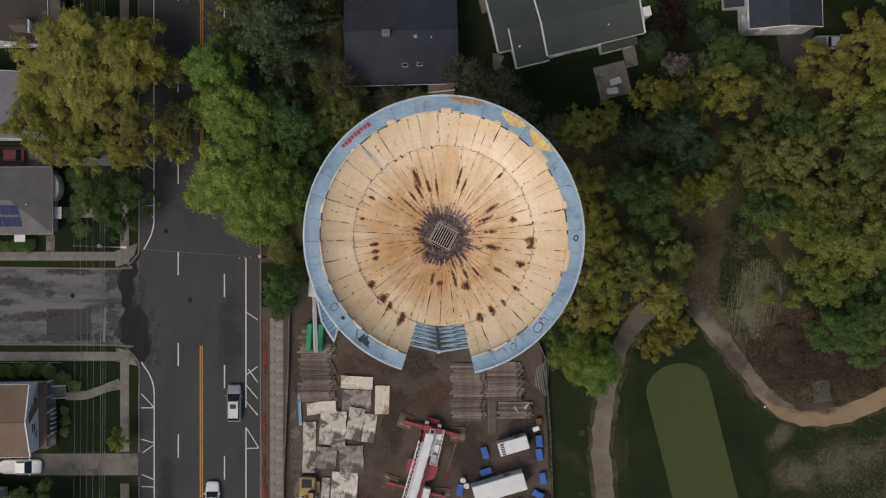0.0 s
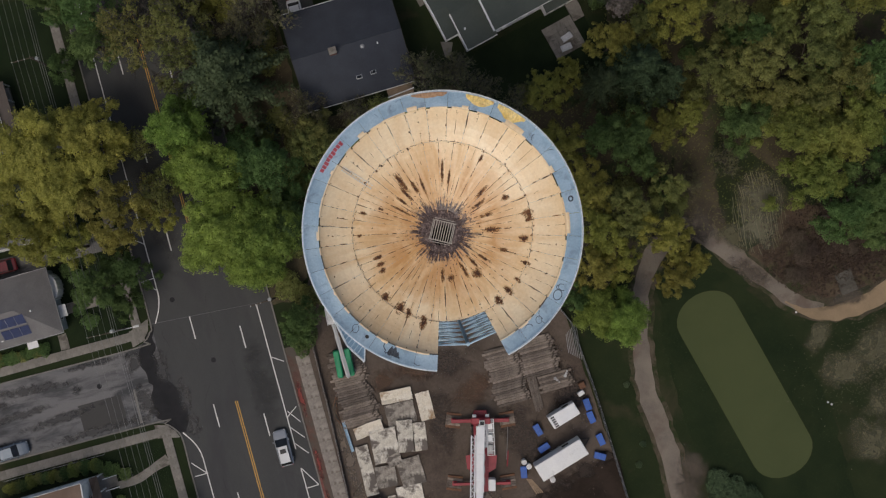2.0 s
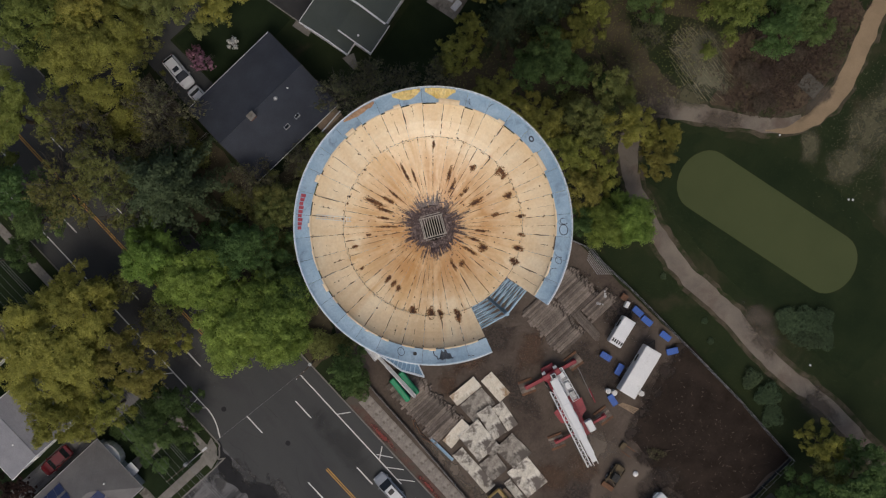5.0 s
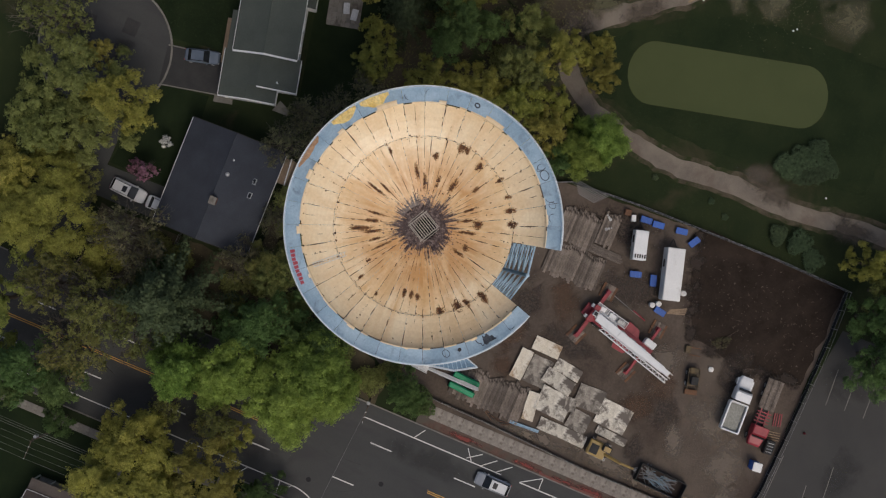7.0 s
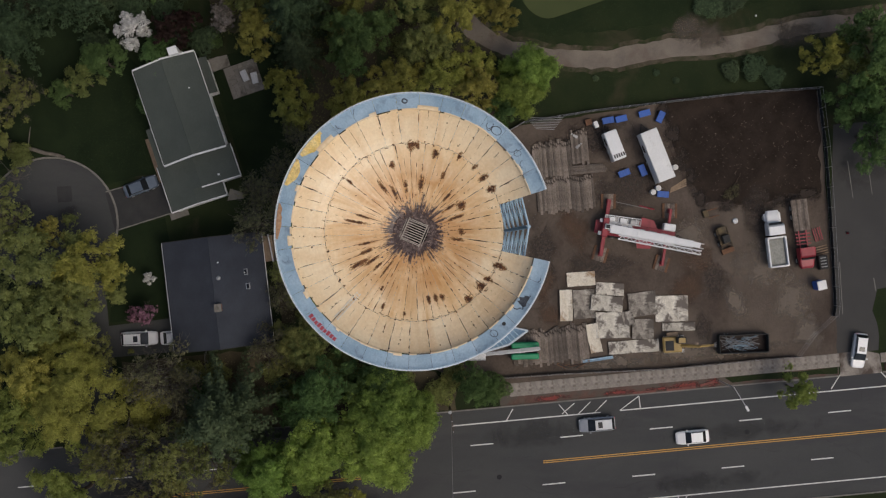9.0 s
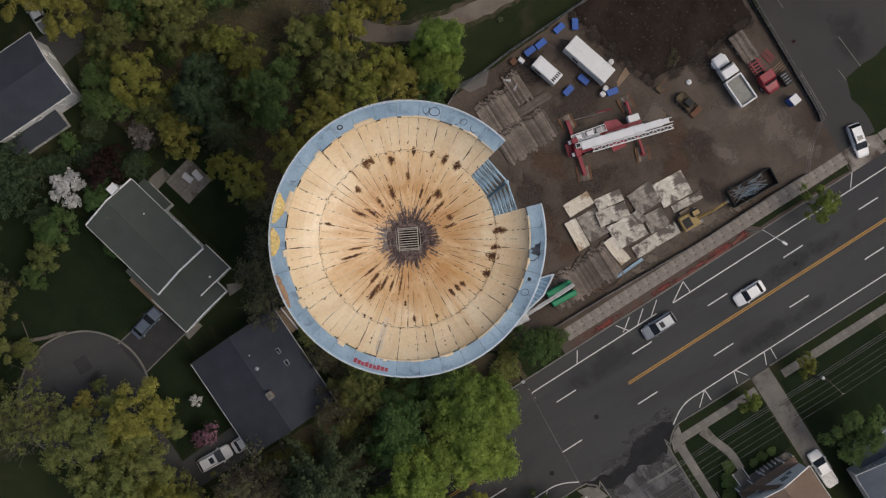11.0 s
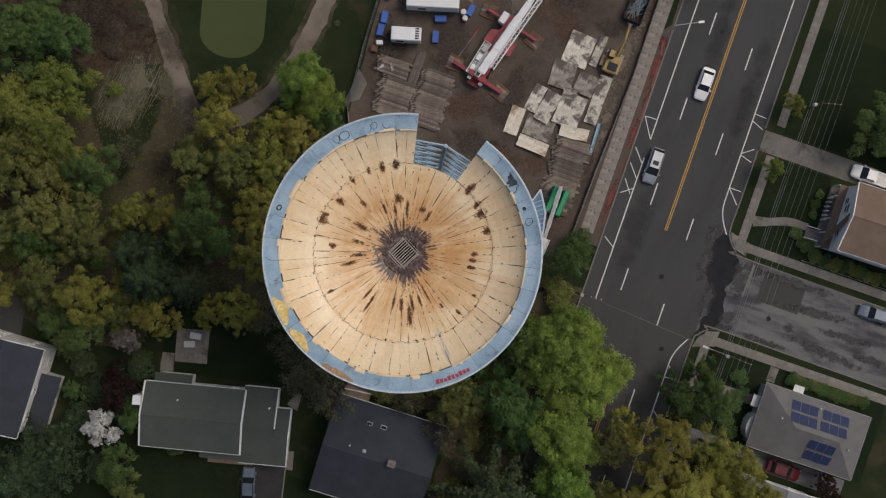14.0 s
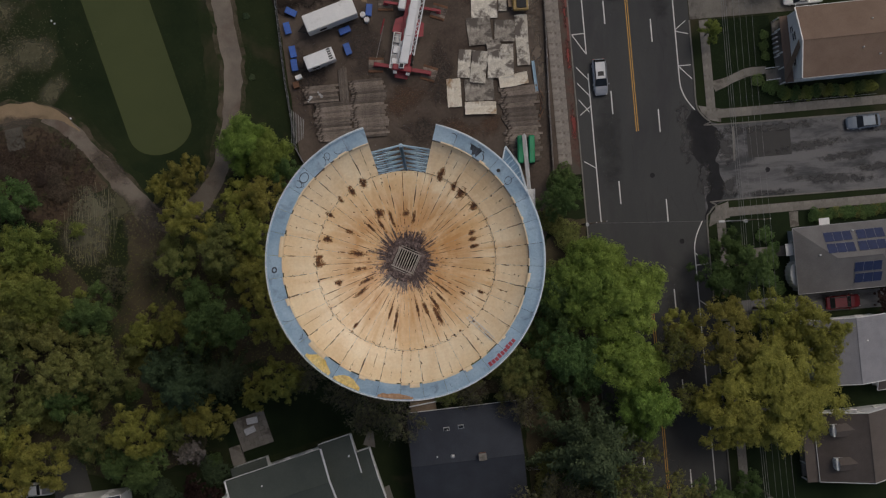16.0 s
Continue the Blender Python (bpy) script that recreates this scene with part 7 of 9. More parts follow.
def excavator():
    e = thing("excavator", "yellow tracked excavator with its arm over a skip", "excavator", at=(-15.6, -32.0, GZ), rz=-92)
    for s in (-1, 1):
        bm = bmesh.new()
        box(bm, 0, 0.95 * s, 0, 2.9, 0.45, 0.7, bev=0.2)
        tk = part("track", bm, DARK, e, "black crawler track")
        for k in range(14):
            bm = bmesh.new()
            box(bm, -1.3 + 0.2 * k, 0.95 * s, 0.69, 0.1, 0.46, 0.04)
            part("track_shoe", bm, STEEL, tk)
    bm = bmesh.new()
    box(bm, -0.35, 0.0, 0.85, 2.5, 2.1, 0.75, bev=0.15)
    part("house", bm, YELLOW, e)
    bm = bmesh.new()
    box(bm, -0.75, -0.1, 1.6, 1.1, 1.3, 0.14, bev=0.04)
    part("engine_hatch", bm, DARK, e, "dark engine hatch")
    bm = bmesh.new()
    box(bm, 0.75, 0.6, 1.0, 1.2, 0.85, 1.5, bev=0.1)
    cb = part("cab", bm, DARK, e, "dark glazed cab")
    bm = bmesh.new()
    box(bm, 0.75, 0.6, 2.5, 0.9, 0.65, 0.05)
    part("roof", bm, YELLOW, cb)
    for p, q, rr, nm in (((0.8, -0.2, 1.5), (3.0, -0.25, 3.0), 0.22, "boom"), ((3.0, -0.25, 3.0), (5.0, -0.3, 2.0), 0.16, "stick"), ((1.1, -0.2, 1.2), (2.4, -0.22, 2.3), 0.07, "ram"), ((5.0, -0.3, 2.0), (5.4, -0.3, 1.5), 0.2, "grapple")):
        part(nm, tube(bmesh.new(), p, q, rr, 6), YELLOW if nm in ("boom", "stick") else STEEL, e)
    for s in (-1, 0, 1):
        part("tine", tube(bmesh.new(), (5.3, -0.3 + 0.25 * s, 1.6), (5.7, -0.3 + 0.3 * s, 1.1), 0.05, 5), STEEL, e)
    bm = bmesh.new()
    box(bm, -0.2, 1.35, 0.9, 1.5, 0.5, 0.08)
    part("step", bm, PALE_TIMBER, e)


excavator()
sk = thing("skip", "dark steel roll-off skip filled with cut pipe", "skip", at=(-16.35, -41.3, GZ), rz=-93)
bm = bmesh.new()
box(bm, 0, 0, 0.15, 6.6, 2.4, 0.12)
part("floor", bm, surf("skip_floor", (0.020, 0.014, 0.012), (0.045, 0.030, 0.024), 0.8, 6.0, 0.9, 0.3), sk)
for s in (-1, 1):
    bm = bmesh.new()
    box(bm, 0, 1.2 * s, 0.15, 6.7, 0.1, 1.4)
    part("side", bm, DARK, sk)
    bm = bmesh.new()
    box(bm, 3.3 * s, 0, 0.15, 0.1, 2.4, 1.4)
    part("end", bm, DARK, sk)
    for k in range(7):
        bm = bmesh.new()
        box(bm, -3.0 + k, 1.29 * s, 0.2, 0.12, 0.1, 1.3)
        part("rib", bm, DARK, sk)
    bm = bmesh.new()
    box(bm, 0, 0.5 * s, 0, 6.4, 0.15, 0.15)
    part("runner", bm, STEEL, sk)
r = random.Random(12)
for k in range(60):
    x, y = r.uniform(-3.0, 1.8), r.uniform(-0.8, 0.8)
    a_ = r.gauss(0, 0.55)
    ln = r.uniform(0.6, 1.4)
    z = 0.35 + 0.5 * r.random()
    ob = solid("cut_pipe", tube(bmesh.new(), (-ln, 0, 0), (ln, 0, 0), r.uniform(0.025, 0.05), 6), BEAM_BLUE if k % 3 == 1 else STEEL, "cut blue pipe thrown in a skip", "pipe", "cut pipes")
    ob.matrix_world = sk.matrix_world @ pose(x * 0.75, y, z, 0, r.uniform(-5, 5), math.degrees(a_))


def white_truck():
    t = thing("truck", "white flat-fronted truck with a grey dump body", "truck", at=(-2.7, -46.75, GZ), rz=2)
    bm = bmesh.new()
    box(bm, 0.0, 0, 0.6, 7.4, 1.0, 0.3)
    part("chassis", bm, DARK, t)
    part("bonnet", loft(bmesh.new(), [(2.1, 0.95, 0.6, 1.75, 0.12), (3.3, 0.9, 0.6, 1.65, 0.14), (3.85, 0.75, 0.65, 1.45, 0.1)]), TRUCK_WHITE, t, "white bonnet")
    cb = part("cab", loft(bmesh.new(), [(0.55, 1.1, 0.7, 2.6, 0.1), (1.7, 1.1, 0.7, 2.6, 0.1), (2.15, 1.08, 0.7, 1.9, 0.1)]), TRUCK_WHITE, t, "white crew cab")
    bm = bmesh.new()
    box(bm, 2.0, 0, 2.0, 0.2, 1.8, 0.5, ry=38)
    part("windscreen", bm, GLASS, cb)
    bm = bmesh.new()
    box(bm, -1.75, 0, 0.95, 3.9, 2.35, 0.12)
    bd = part("dump_body", bm, TRUCK_WHITE, t, "white steel dump body")
    for s in (-1, 1):
        bm = bmesh.new()
        box(bm, -1.75, 1.2 * s, 0.95, 3.95, 0.2, 1.1, bev=0.03)
        part("side", bm, TRUCK_WHITE, bd)
        bm = bmesh.new()
        box(bm, -1.75 + 1.95 * s, 0, 0.95, 0.2, 2.4, 1.2, bev=0.03)
        part("board", bm, TRUCK_WHITE, bd)
        for q in (-2.4, -1.2, 3.0):
            wheel(t, q, s * 0.98, 0.48, 0.3)
        bm = bmesh.new()
        box(bm, 3.0, s * 0.98, 0.9, 1.0, 0.34, 0.2, bev=0.06)
        part("fender", bm, TRUCK_WHITE, t)
    bm = bmesh.new()
    box(bm, -1.75, 0, 1.5, 3.5, 1.9, 0.1)
    part("load_cover", bm, surf("grey_sheet", (0.22, 0.22, 0.2), (0.28, 0.28, 0.25), 0.8, 6.0, 0.8, 0.3), bd, "dull grey load cover")


def red_truck():
    t = thing("flatbed_truck", "red flatbed truck with a worn timber deck", "truck", at=(-2.0, -50.55, GZ), rz=182)
    bm = bmesh.new()
    box(bm, 0.0, 0, 0.6, 8.4, 1.0, 0.3)
    part("chassis", bm, DARK, t)
    for k in range(10):
        bm = bmesh.new()
        box(bm, -2.2, -1.0 + 0.222 * k, 1.05, 4.2, 0.2, 0.08)
        part("deck_plank", bm, ORANGE_TAN, t)
    for k in range(4):
        bm = bmesh.new()
        box(bm, 0.35 + 0.45 * k, 0, 1.0, 0.16, 2.0, 0.14)
        part("cross_member", bm, RED, t, "red bare frame member")
    for s in (-1, 1):
        bm = bmesh.new()
        box(bm, 1.1, 0.5 * s, 0.95, 2.4, 0.14, 0.14)
        part("frame_rail", bm, RED, t)
    cb = part("cab", loft(bmesh.new(), [(2.2, 1.05, 0.7, 2.5, 0.1), (3.3, 1.05, 0.7, 2.5, 0.1), (3.75, 1.0, 0.7, 1.8, 0.1), (4.7, 0.9, 0.7, 1.6, 0.12), (5.0, 0.75, 0.7, 1.4, 0.08)]), RED, t, "red cab")
    bm = bmesh.new()
    box(bm, 3.6, 0, 1.9, 0.15, 1.8, 0.5, ry=38)
    part("windscreen", bm, GLASS, cb)
    for s in (-1, 1):
        for q in (-3.2, -2.0, 3.9):
            wheel(t, q, s * 0.95, 0.48, 0.3)


white_truck(), red_truck()
t_ = thing("generator", "dark engine unit standing by the fence", "generator", at=(-6.4, -53.0, GZ), rz=4)
bm = bmesh.new()
box(bm, 0, 0, 0.2, 1.9, 1.2, 1.1, bev=0.06)
part("body", bm, DARK, t_)
for k in range(4):
    part("pipe", tube(bmesh.new(), (-0.6 + 0.4 * k, -0.4, 1.3), (-0.6 + 0.4 * k, 0.4, 1.35), 0.07, 8), STEEL, t_)
for x, y, rz, nm, m_, lb in ((-2.6, -52.9, 12, "red_frame", RED, "red steel frame leaning by the fence"), (-4.8, -53.2, 100, "plank_pile", PALE_TIMBER, "short planks stacked by the fence")):
    t_ = thing(nm, lb, "frame" if nm == "red_frame" else "planks", at=(x, y, GZ), rz=rz)
    for k in range(4):
        bm = bmesh.new()
        box(bm, 0, -0.5 + 0.33 * k, 0.1 * (k % 2), 1.8, 0.12, 0.12)
        part("bar" if nm == "red_frame" else "plank", bm, m_, t_)
t_ = thing("portable_toilet", "blue portable toilet with white roof", "toilet", at=(-9.4, -52.2, GZ), rz=8)
bm = bmesh.new()
box(bm, 0, 0, 0, 1.15, 1.15, 2.1, bev=0.05)
part("body", bm, CRATE_BLUE, t_)
bm = bmesh.new()
box(bm, 0, 0, 2.1, 1.25, 1.25, 0.16, bev=0.06)
part("roof", bm, WHITE, t_, "white roof")
t_ = thing("traffic_cone", "orange-red traffic cone on the lot", "cone", at=(-2.8, -57.0, 0.022))
bm = bmesh.new()
box(bm, 0, 0, 0, 0.4, 0.4, 0.04)
part("base", bm, DARK, t_)
part("cone", tube(bmesh.new(), (0, 0, 0.04), (0, 0, 0.75), 0.16, 14, 0.03), RED, t_)

# loose chips over the soil bed and the yard
rub = bmesh.new()
r = random.Random(77)
for k in range(900):
    if k < 260:
        x, y = r.uniform(3.4, 16), r.uniform(-53.8, -36.5)
    else:
        x, y = r.uniform(-18, 15), r.uniform(-53, -13)
    s = r.uniform(0.015, 0.05) if k < 850 else r.uniform(0.08, 0.16)
    ln = r.choice((1, 1, 3, 6)) if k < 520 else 1.2
    bmesh.ops.create_cube(rub, size=1, matrix=pose(x, y, 0.045, r.uniform(-9, 9), r.uniform(-9, 9), r.uniform(0, 360)) @ Matrix.Diagonal((s * ln, s, s * 0.6, 1)))
tagged(solid("chips", rub, surf("pale_chips", (0.06, 0.05, 0.042), (0.19, 0.16, 0.135), 2.0, 7.0, 0.9, 0.2), "pale chips and splinters strewn over the earth", "debris"), kind="stuff")


# ---- fences round the yard ----
def fence(label, pts, h=1.8, step=2.4, fabric=None, rails=(0.05, 0.95, 1.75)):
    f = thing("fence", label, "fence", kind="structure")
    for p, q in zip(pts, pts[1:]):
        p, q = Vector(p), Vector(q)
        n = max(1, round((q - p).length / step))
        for i in range(n):
            a = p.lerp(q, i / n)
            part("post", tube(bmesh.new(), (*a, 0), (*a, h + 0.05), 0.035, 6), STEEL, f)
        for z in rails:
            part("rail", tube(bmesh.new(), (*p, z), (*q, z), 0.022 if z > 1.7 else 0.014, 5), STEEL, f)
        if fabric:
            d_ = (q - p).normalized() * 0.02
            bm = bmesh.new()
            m_ = max(2, n * 3)
            prev = None
            for i in range(m_ + 1):
                a = p.lerp(q, i / m_)
                wv = 0.05 * math.sin(i * 1.9)
                cur = [bm.verts.new((a.x - d_.y * (2 + wv * 40), a.y + d_.x * (2 + wv * 40), z)) for z in (0.02, h * 0.22, h * 0.4)]
                if prev:
                    for j in range(2):
                        bm.faces.new((prev[j], cur[j], cur[j + 1], prev[j + 1]))
                prev = cur
            part("fabric", bm, fabric, f, "dark sheeting along the foot of the fence")
    return f


FABRIC = surf("black_fabric", (0.014, 0.015, 0.016), (0.024, 0.025, 0.026), 1.0, 8.0, 0.9, 0.2)
fence("chain-link fence with dark sheeting along the park", [(13.4, -9), (15.9, -14.5), (16.6, -24), (16.9, -33.5), (17.2, -44), (17.0, -54.6)], 2.4, fabric=FABRIC, rails=(0.05, 1.2, 2.4))
fence("chain-link fence with dark sheeting towards the parking lot", [(17.0, -54.6), (9, -54.9), (3.6, -54.8), (-4.6, -54.6), (-12.4, -54.3), (-13.8, -54.0)], 2.4, fabric=FABRIC, rails=(0.05, 1.2, 2.4))
fence("chain fence along the street pavement", [(-18.0, -8), (-18.2, -17), (-18.8, -31), (-18.7, -42.9), (-18.8, -48.6)], fabric=FABRIC)
fence("open yard gate of galvanised tube", [(-18.8, -48.6), (-15.6, -51.4)], 1.8, 2.0)
fence("open yard gate of galvanised tube", [(-13.8, -54.0), (-16.4, -50.6)], 1.8, 2.0)
fence("low timber rail beside a lawn", [(-11.0, 30.7), (-13.7, 30.7), (-13.9, 40.0)], 1.0, 1.8)
fence("white picket rail along a garden", [(-48.7, -15.3), (-62.5, -15.3)], 0.7, 1.4, rails=(0.3, 0.65))
t_ = thing("rail_heap", "dark steel scraps lying along the fence", "scrap", at=(-17.3, -18.2, GZ), rz=85)
for k in range(9):
    part("scrap_bar", tube(bmesh.new(), (-2.2 + 0.4 * k, -0.5 + 0.11 * k, 0.06), (-0.6 + 0.45 * k, 0.4 - 0.12 * k, 0.09), 0.05, 6), DARK if k % 2 else RUSTY, t_)

# ---- trees ----
LEAF = {
    "maple": leafy("bright_green_leaves", (0.182, 0.264, 0.060), (0.268, 0.356, 0.086)),
    "gold": leafy("yellow_spring_leaves", (0.285, 0.283, 0.068), (0.362, 0.350, 0.092)),
    "olive": leafy("olive_spring_leaves", (0.200, 0.222, 0.074), (0.262, 0.278, 0.096)),
    "lime": leafy("yellow_green_leaves", (0.205, 0.240, 0.060), (0.262, 0.290, 0.078)),
    "green": leafy("mid_green_leaves", (0.105, 0.175, 0.060), (0.150, 0.228, 0.078)),
    "scrub": leafy("dead_brown_scrub", (0.075, 0.056, 0.043), (0.115, 0.088, 0.068), 0.3),
    "turf": leafy("grass_blades", (0.030, 0.046, 0.018), (0.050, 0.066, 0.028)),
    "pine": leafy("pine_needles", (0.044, 0.070, 0.034), (0.070, 0.100, 0.050), 0.25),
    "bud": leafy("sparse_brown_buds", (0.155, 0.155, 0.085), (0.215, 0.205, 0.115)),
    "blossom": leafy("white_blossom", (0.66, 0.65, 0.62), (0.80, 0.79, 0.77), 0.3),
    "grey_blossom": leafy("faded_blossom", (0.19, 0.17, 0.15), (0.27, 0.24, 0.22), 0.3),
    "pink": leafy("pink_blossom", (0.26, 0.12, 0.17), (0.36, 0.19, 0.25), 0.3),
    "plum": leafy("dark_red_leaves", (0.030, 0.018, 0.015), (0.046, 0.025, 0.021)),
}


def leaf_mesh(name, centres, radii, count, size, rs, material, squash=0.85, up=-0.2, shell=0.74):
    """Many small leaves on uneven clumps."""
    k = rs.choice(len(radii), count, p=radii ** 2 / (radii ** 2).sum())
    d = rs.normal(size=(count * 3, 3))
    d /= np.linalg.norm(d, axis=1)[:, None]
    d = d[d[:, 2] > up][:count]
    k = k[:len(d)]
    rad = radii[k] * (shell + (1.08 - shell) * rs.random(len(d)) ** 0.6)
    stray = rs.random(len(d)) < 0.2
    rad[stray] *= rs.uniform(1.05, 1.4, stray.sum())
    # bumps on each clump so that light and dark pockets show
    bump = 1 + 0.2 * np.sin(d[:, 0] * 9 + k) * np.sin(d[:, 1] * 8 + 2 * k) * np.cos(d[:, 2] * 7 + k)
    p = centres[k] + d * (rad * bump)[:, None] * np.array((1, 1, squash))
    nrm = d * 0.75 + np.array((0, 0, 0.6)) + rs.normal(size=d.shape) * 0.40
    nrm /= np.linalg.norm(nrm, axis=1)[:, None]
    t = np.cross(nrm, rs.normal(size=d.shape))
    t /= np.linalg.norm(t, axis=1)[:, None]
    b = np.cross(nrm, t)
    s = (size * rs.uniform(0.6, 1.35, len(d)))[:, None]
    v = np.stack([p - t * s, p + t * s * 0.7 + b * s * 0.62, p + t * s * 0.7 - b * s * 0.62], 1).reshape(-1, 3)
    f = np.arange(len(v)).reshape(-1, 3)
    me = bpy.data.meshes.new(name)
    me.from_pydata(v.tolist(), [], f.tolist())
    me.materials.append(material)
    return me


def crown_mesh(name, centres, radii, count, size, rs, material, spray=0.062, per=20, depth=0.55):
    """Leaves gathered in small sprays at the ends of twigs, over uneven boughs, with gaps between."""
    nt = count // per
    k = rs.choice(len(radii), nt, p=radii ** 2 / (radii ** 2).sum())
    d = rs.normal(size=(nt, 3))
    d /= np.linalg.norm(d, axis=1)[:, None]
    d[:, 2] = np.where(d[:, 2] < -0.25, -d[:, 2], d[:, 2])
    rad = radii[k] * (depth + (1.12 - depth) * rs.random(nt) ** 0.7)
    far = rs.random(nt) < 0.24
    rad[far] *= rs.uniform(1.1, 1.55, far.sum())
    tip = centres[k] + d * rad[:, None] * np.array((1, 1, 0.8))
    sr = spray * rs.uniform(0.55, 1.4, nt)
    i = np.repeat(np.arange(nt), per)
    off = rs.normal(size=(len(i), 3))
    off *= (rs.random(len(i)) ** 0.45 / np.linalg.norm(off, axis=1))[:, None]
    p = tip[i] + off * sr[i][:, None] * np.array((1, 1, 0.6))
    nrm = d[i] * 0.5 + off * 0.65 + np.array((0, 0, 0.55)) + rs.normal(size=off.shape) * 0.26
    nrm /= np.linalg.norm(nrm, axis=1)[:, None]
    t = np.cross(nrm, rs.normal(size=off.shape))
    t /= np.linalg.norm(t, axis=1)[:, None]
    b = np.cross(nrm, t)
    s = (size * rs.uniform(0.6, 1.35, len(i)))[:, None]
    v = np.stack([p - t * s, p + t * s * 0.7 + b * s * 0.66, p + t * s * 0.7 - b * s * 0.66], 1).reshape(-1, 3)
    me = bpy.data.meshes.new(name)
    me.from_pydata(v.tolist(), [], np.arange(len(v)).reshape(-1, 3).tolist())
    me.materials.append(material)
    return me


def trunk_mesh(h, r0, centres, bark, rs):
    bm = bmesh.new()
    q = Vector((0, 0, 0))
    for k in range(4):
        n = Vector((rs.uniform(-0.03, 0.03), rs.uniform(-0.03, 0.03), h * (k + 1) / 4))
        tube(bm, q, n, r0 * (1 - 0.17 * k), 8, r0 * (1 - 0.17 * (k + 1)))
        q = n
    for c in centres:
        base = Vector((0, 0, h * rs.uniform(0.45, 0.95)))
        c = Vector(c)
        mid = base.lerp(c, 0.55) + Vector((0, 0, 0.06))
        tube(bm, base, mid, r0 * 0.42, 5, r0 * 0.26)
        tube(bm, mid, c, r0 * 0.26, 5, r0 * 0.08)
    return finish("trunk", bm, bark)


def tree_proto(seed, mat_key, label, lobes=12, count=5200, size=0.040, spread=0.68, sparse=False, name="tree", thin=1.0, spray=0.062, depth=0.36):
    rs = np.random.RandomState(seed)
    big = (13 / lobes) ** 0.34
    cs, rr = [(0.0, 0.0, 1.26)], [0.24 * thin]
    f1, f2, f3 = rs.uniform(0, 6.28, 3)
    for k in range(lobes - 1):
        a = k * 2.39996 + rs.uniform(-0.35, 0.35)
        reach = 1 + 0.20 * math.sin(2 * a + f1) + 0.15 * math.sin(3 * a + f2) + 0.09 * math.sin(5 * a + f3)
        q = spread * reach * math.sqrt((k + 0.9) / lobes) * rs.uniform(0.8, 1.16)
        cs.append((q * math.cos(a), q * math.sin(a), 0.84 + 0.42 * (1 - (q / spread) ** 2) + rs.uniform(-0.22, 0.2)))
        rr.append(rs.uniform(0.12, 0.30) * big * thin)
    cs, rr = np.array(cs), np.array(rr)
    t_ = thing(name, label, "tree", "trees")
    o = new("trunk", trunk_mesh(0.85, 0.05, cs[:14], BARK, rs))
    o.parent = t_
    if sparse:
        bm = bmesh.new()
        for k in range(190):
            c = cs[k % len(cs)]
            d = Vector(rs.normal(size=3)).normalized()
            d.z = abs(d.z) * 0.7
            p = Vector(c) * 0.8
            q = Vector(c) + d * rs.uniform(0.22, 0.46)
            tube(bm, p, q, 0.007, 3, 0.003)
            for j in range(2):
                e = Vector(rs.normal(size=3)).normalized() * 0.16
                m_ = p.lerp(q, rs.uniform(0.4, 0.9))
                tube(bm, m_, m_ + e, 0.004, 3, 0.002)
        part("bare_crown", bm, TWIG, t_, "bare brown twigs")
    c = new("crown", crown_mesh("crown", cs, rr, count, size, rs, LEAF[mat_key], spray * (0.8 if sparse else 1), 12 if sparse else 20, 0.2 if sparse else depth))
    c.parent = t_
    return t_


def conifer_proto(seed, label):
    rs = np.random.RandomState(seed)
    t_ = thing("pine_tree", label, "tree", "trees")
    cs, rr = [], []
    for lv in range(9):
        z = 0.35 + 1.75 * lv / 8
        R = 1.0 * (1 - lv / 9.5) ** 0.8
        n = 8 - lv // 2
        for k in range(n):
            a = 2 * math.pi * k / n + lv * 0.7 + rs.uniform(-0.25, 0.25)
            ext = R * rs.uniform(0.75, 1.1)
            for j in range(6):
                u = (j + 1) / 6
                cs.append((ext * u * math.cos(a), ext * u * math.sin(a), z - 0.12 * u + 0.04 * rs.normal()))
                rr.append(0.05 + 0.06 * (1 - u) + 0.02 * rs.random())
    cs, rr = np.array(cs), np.array(rr)
    bm = bmesh.new()
    tube(bm, (0, 0, 0), (0, 0, 2.1), 0.05, 8, 0.008)
    part("trunk", bm, BARK, t_)
    c = new("crown", leaf_mesh("crown", cs, rr, 17000, 0.026, rs, LEAF["pine"], 0.55, -0.6, 0.3))
    c.parent = t_
    return t_


def bush_proto(seed, mat_key, label):
    rs = np.random.RandomState(seed)
    n = 7
    a = np.arange(n) * 2.4
    q = 0.62 * np.sqrt((np.arange(n) + 0.3) / n)
    cs = np.stack([q * np.cos(a), q * np.sin(a), 0.45 + 0.2 * rs.random(n)], 1)
    rr = rs.uniform(0.3, 0.48, n)
    t_ = thing("bush", label, "bush", "bushes")
    bm = bmesh.new()
    for c in cs:
        tube(bm, (0, 0, 0), c, 0.03, 5, 0.012)
    part("stem", bm, BARK, t_)
    c = new("foliage", leaf_mesh("foliage", cs, rr, 3200, 0.055, rs, LEAF[mat_key], up=-0.5))
    c.parent = t_
    return t_


PROTO = {}


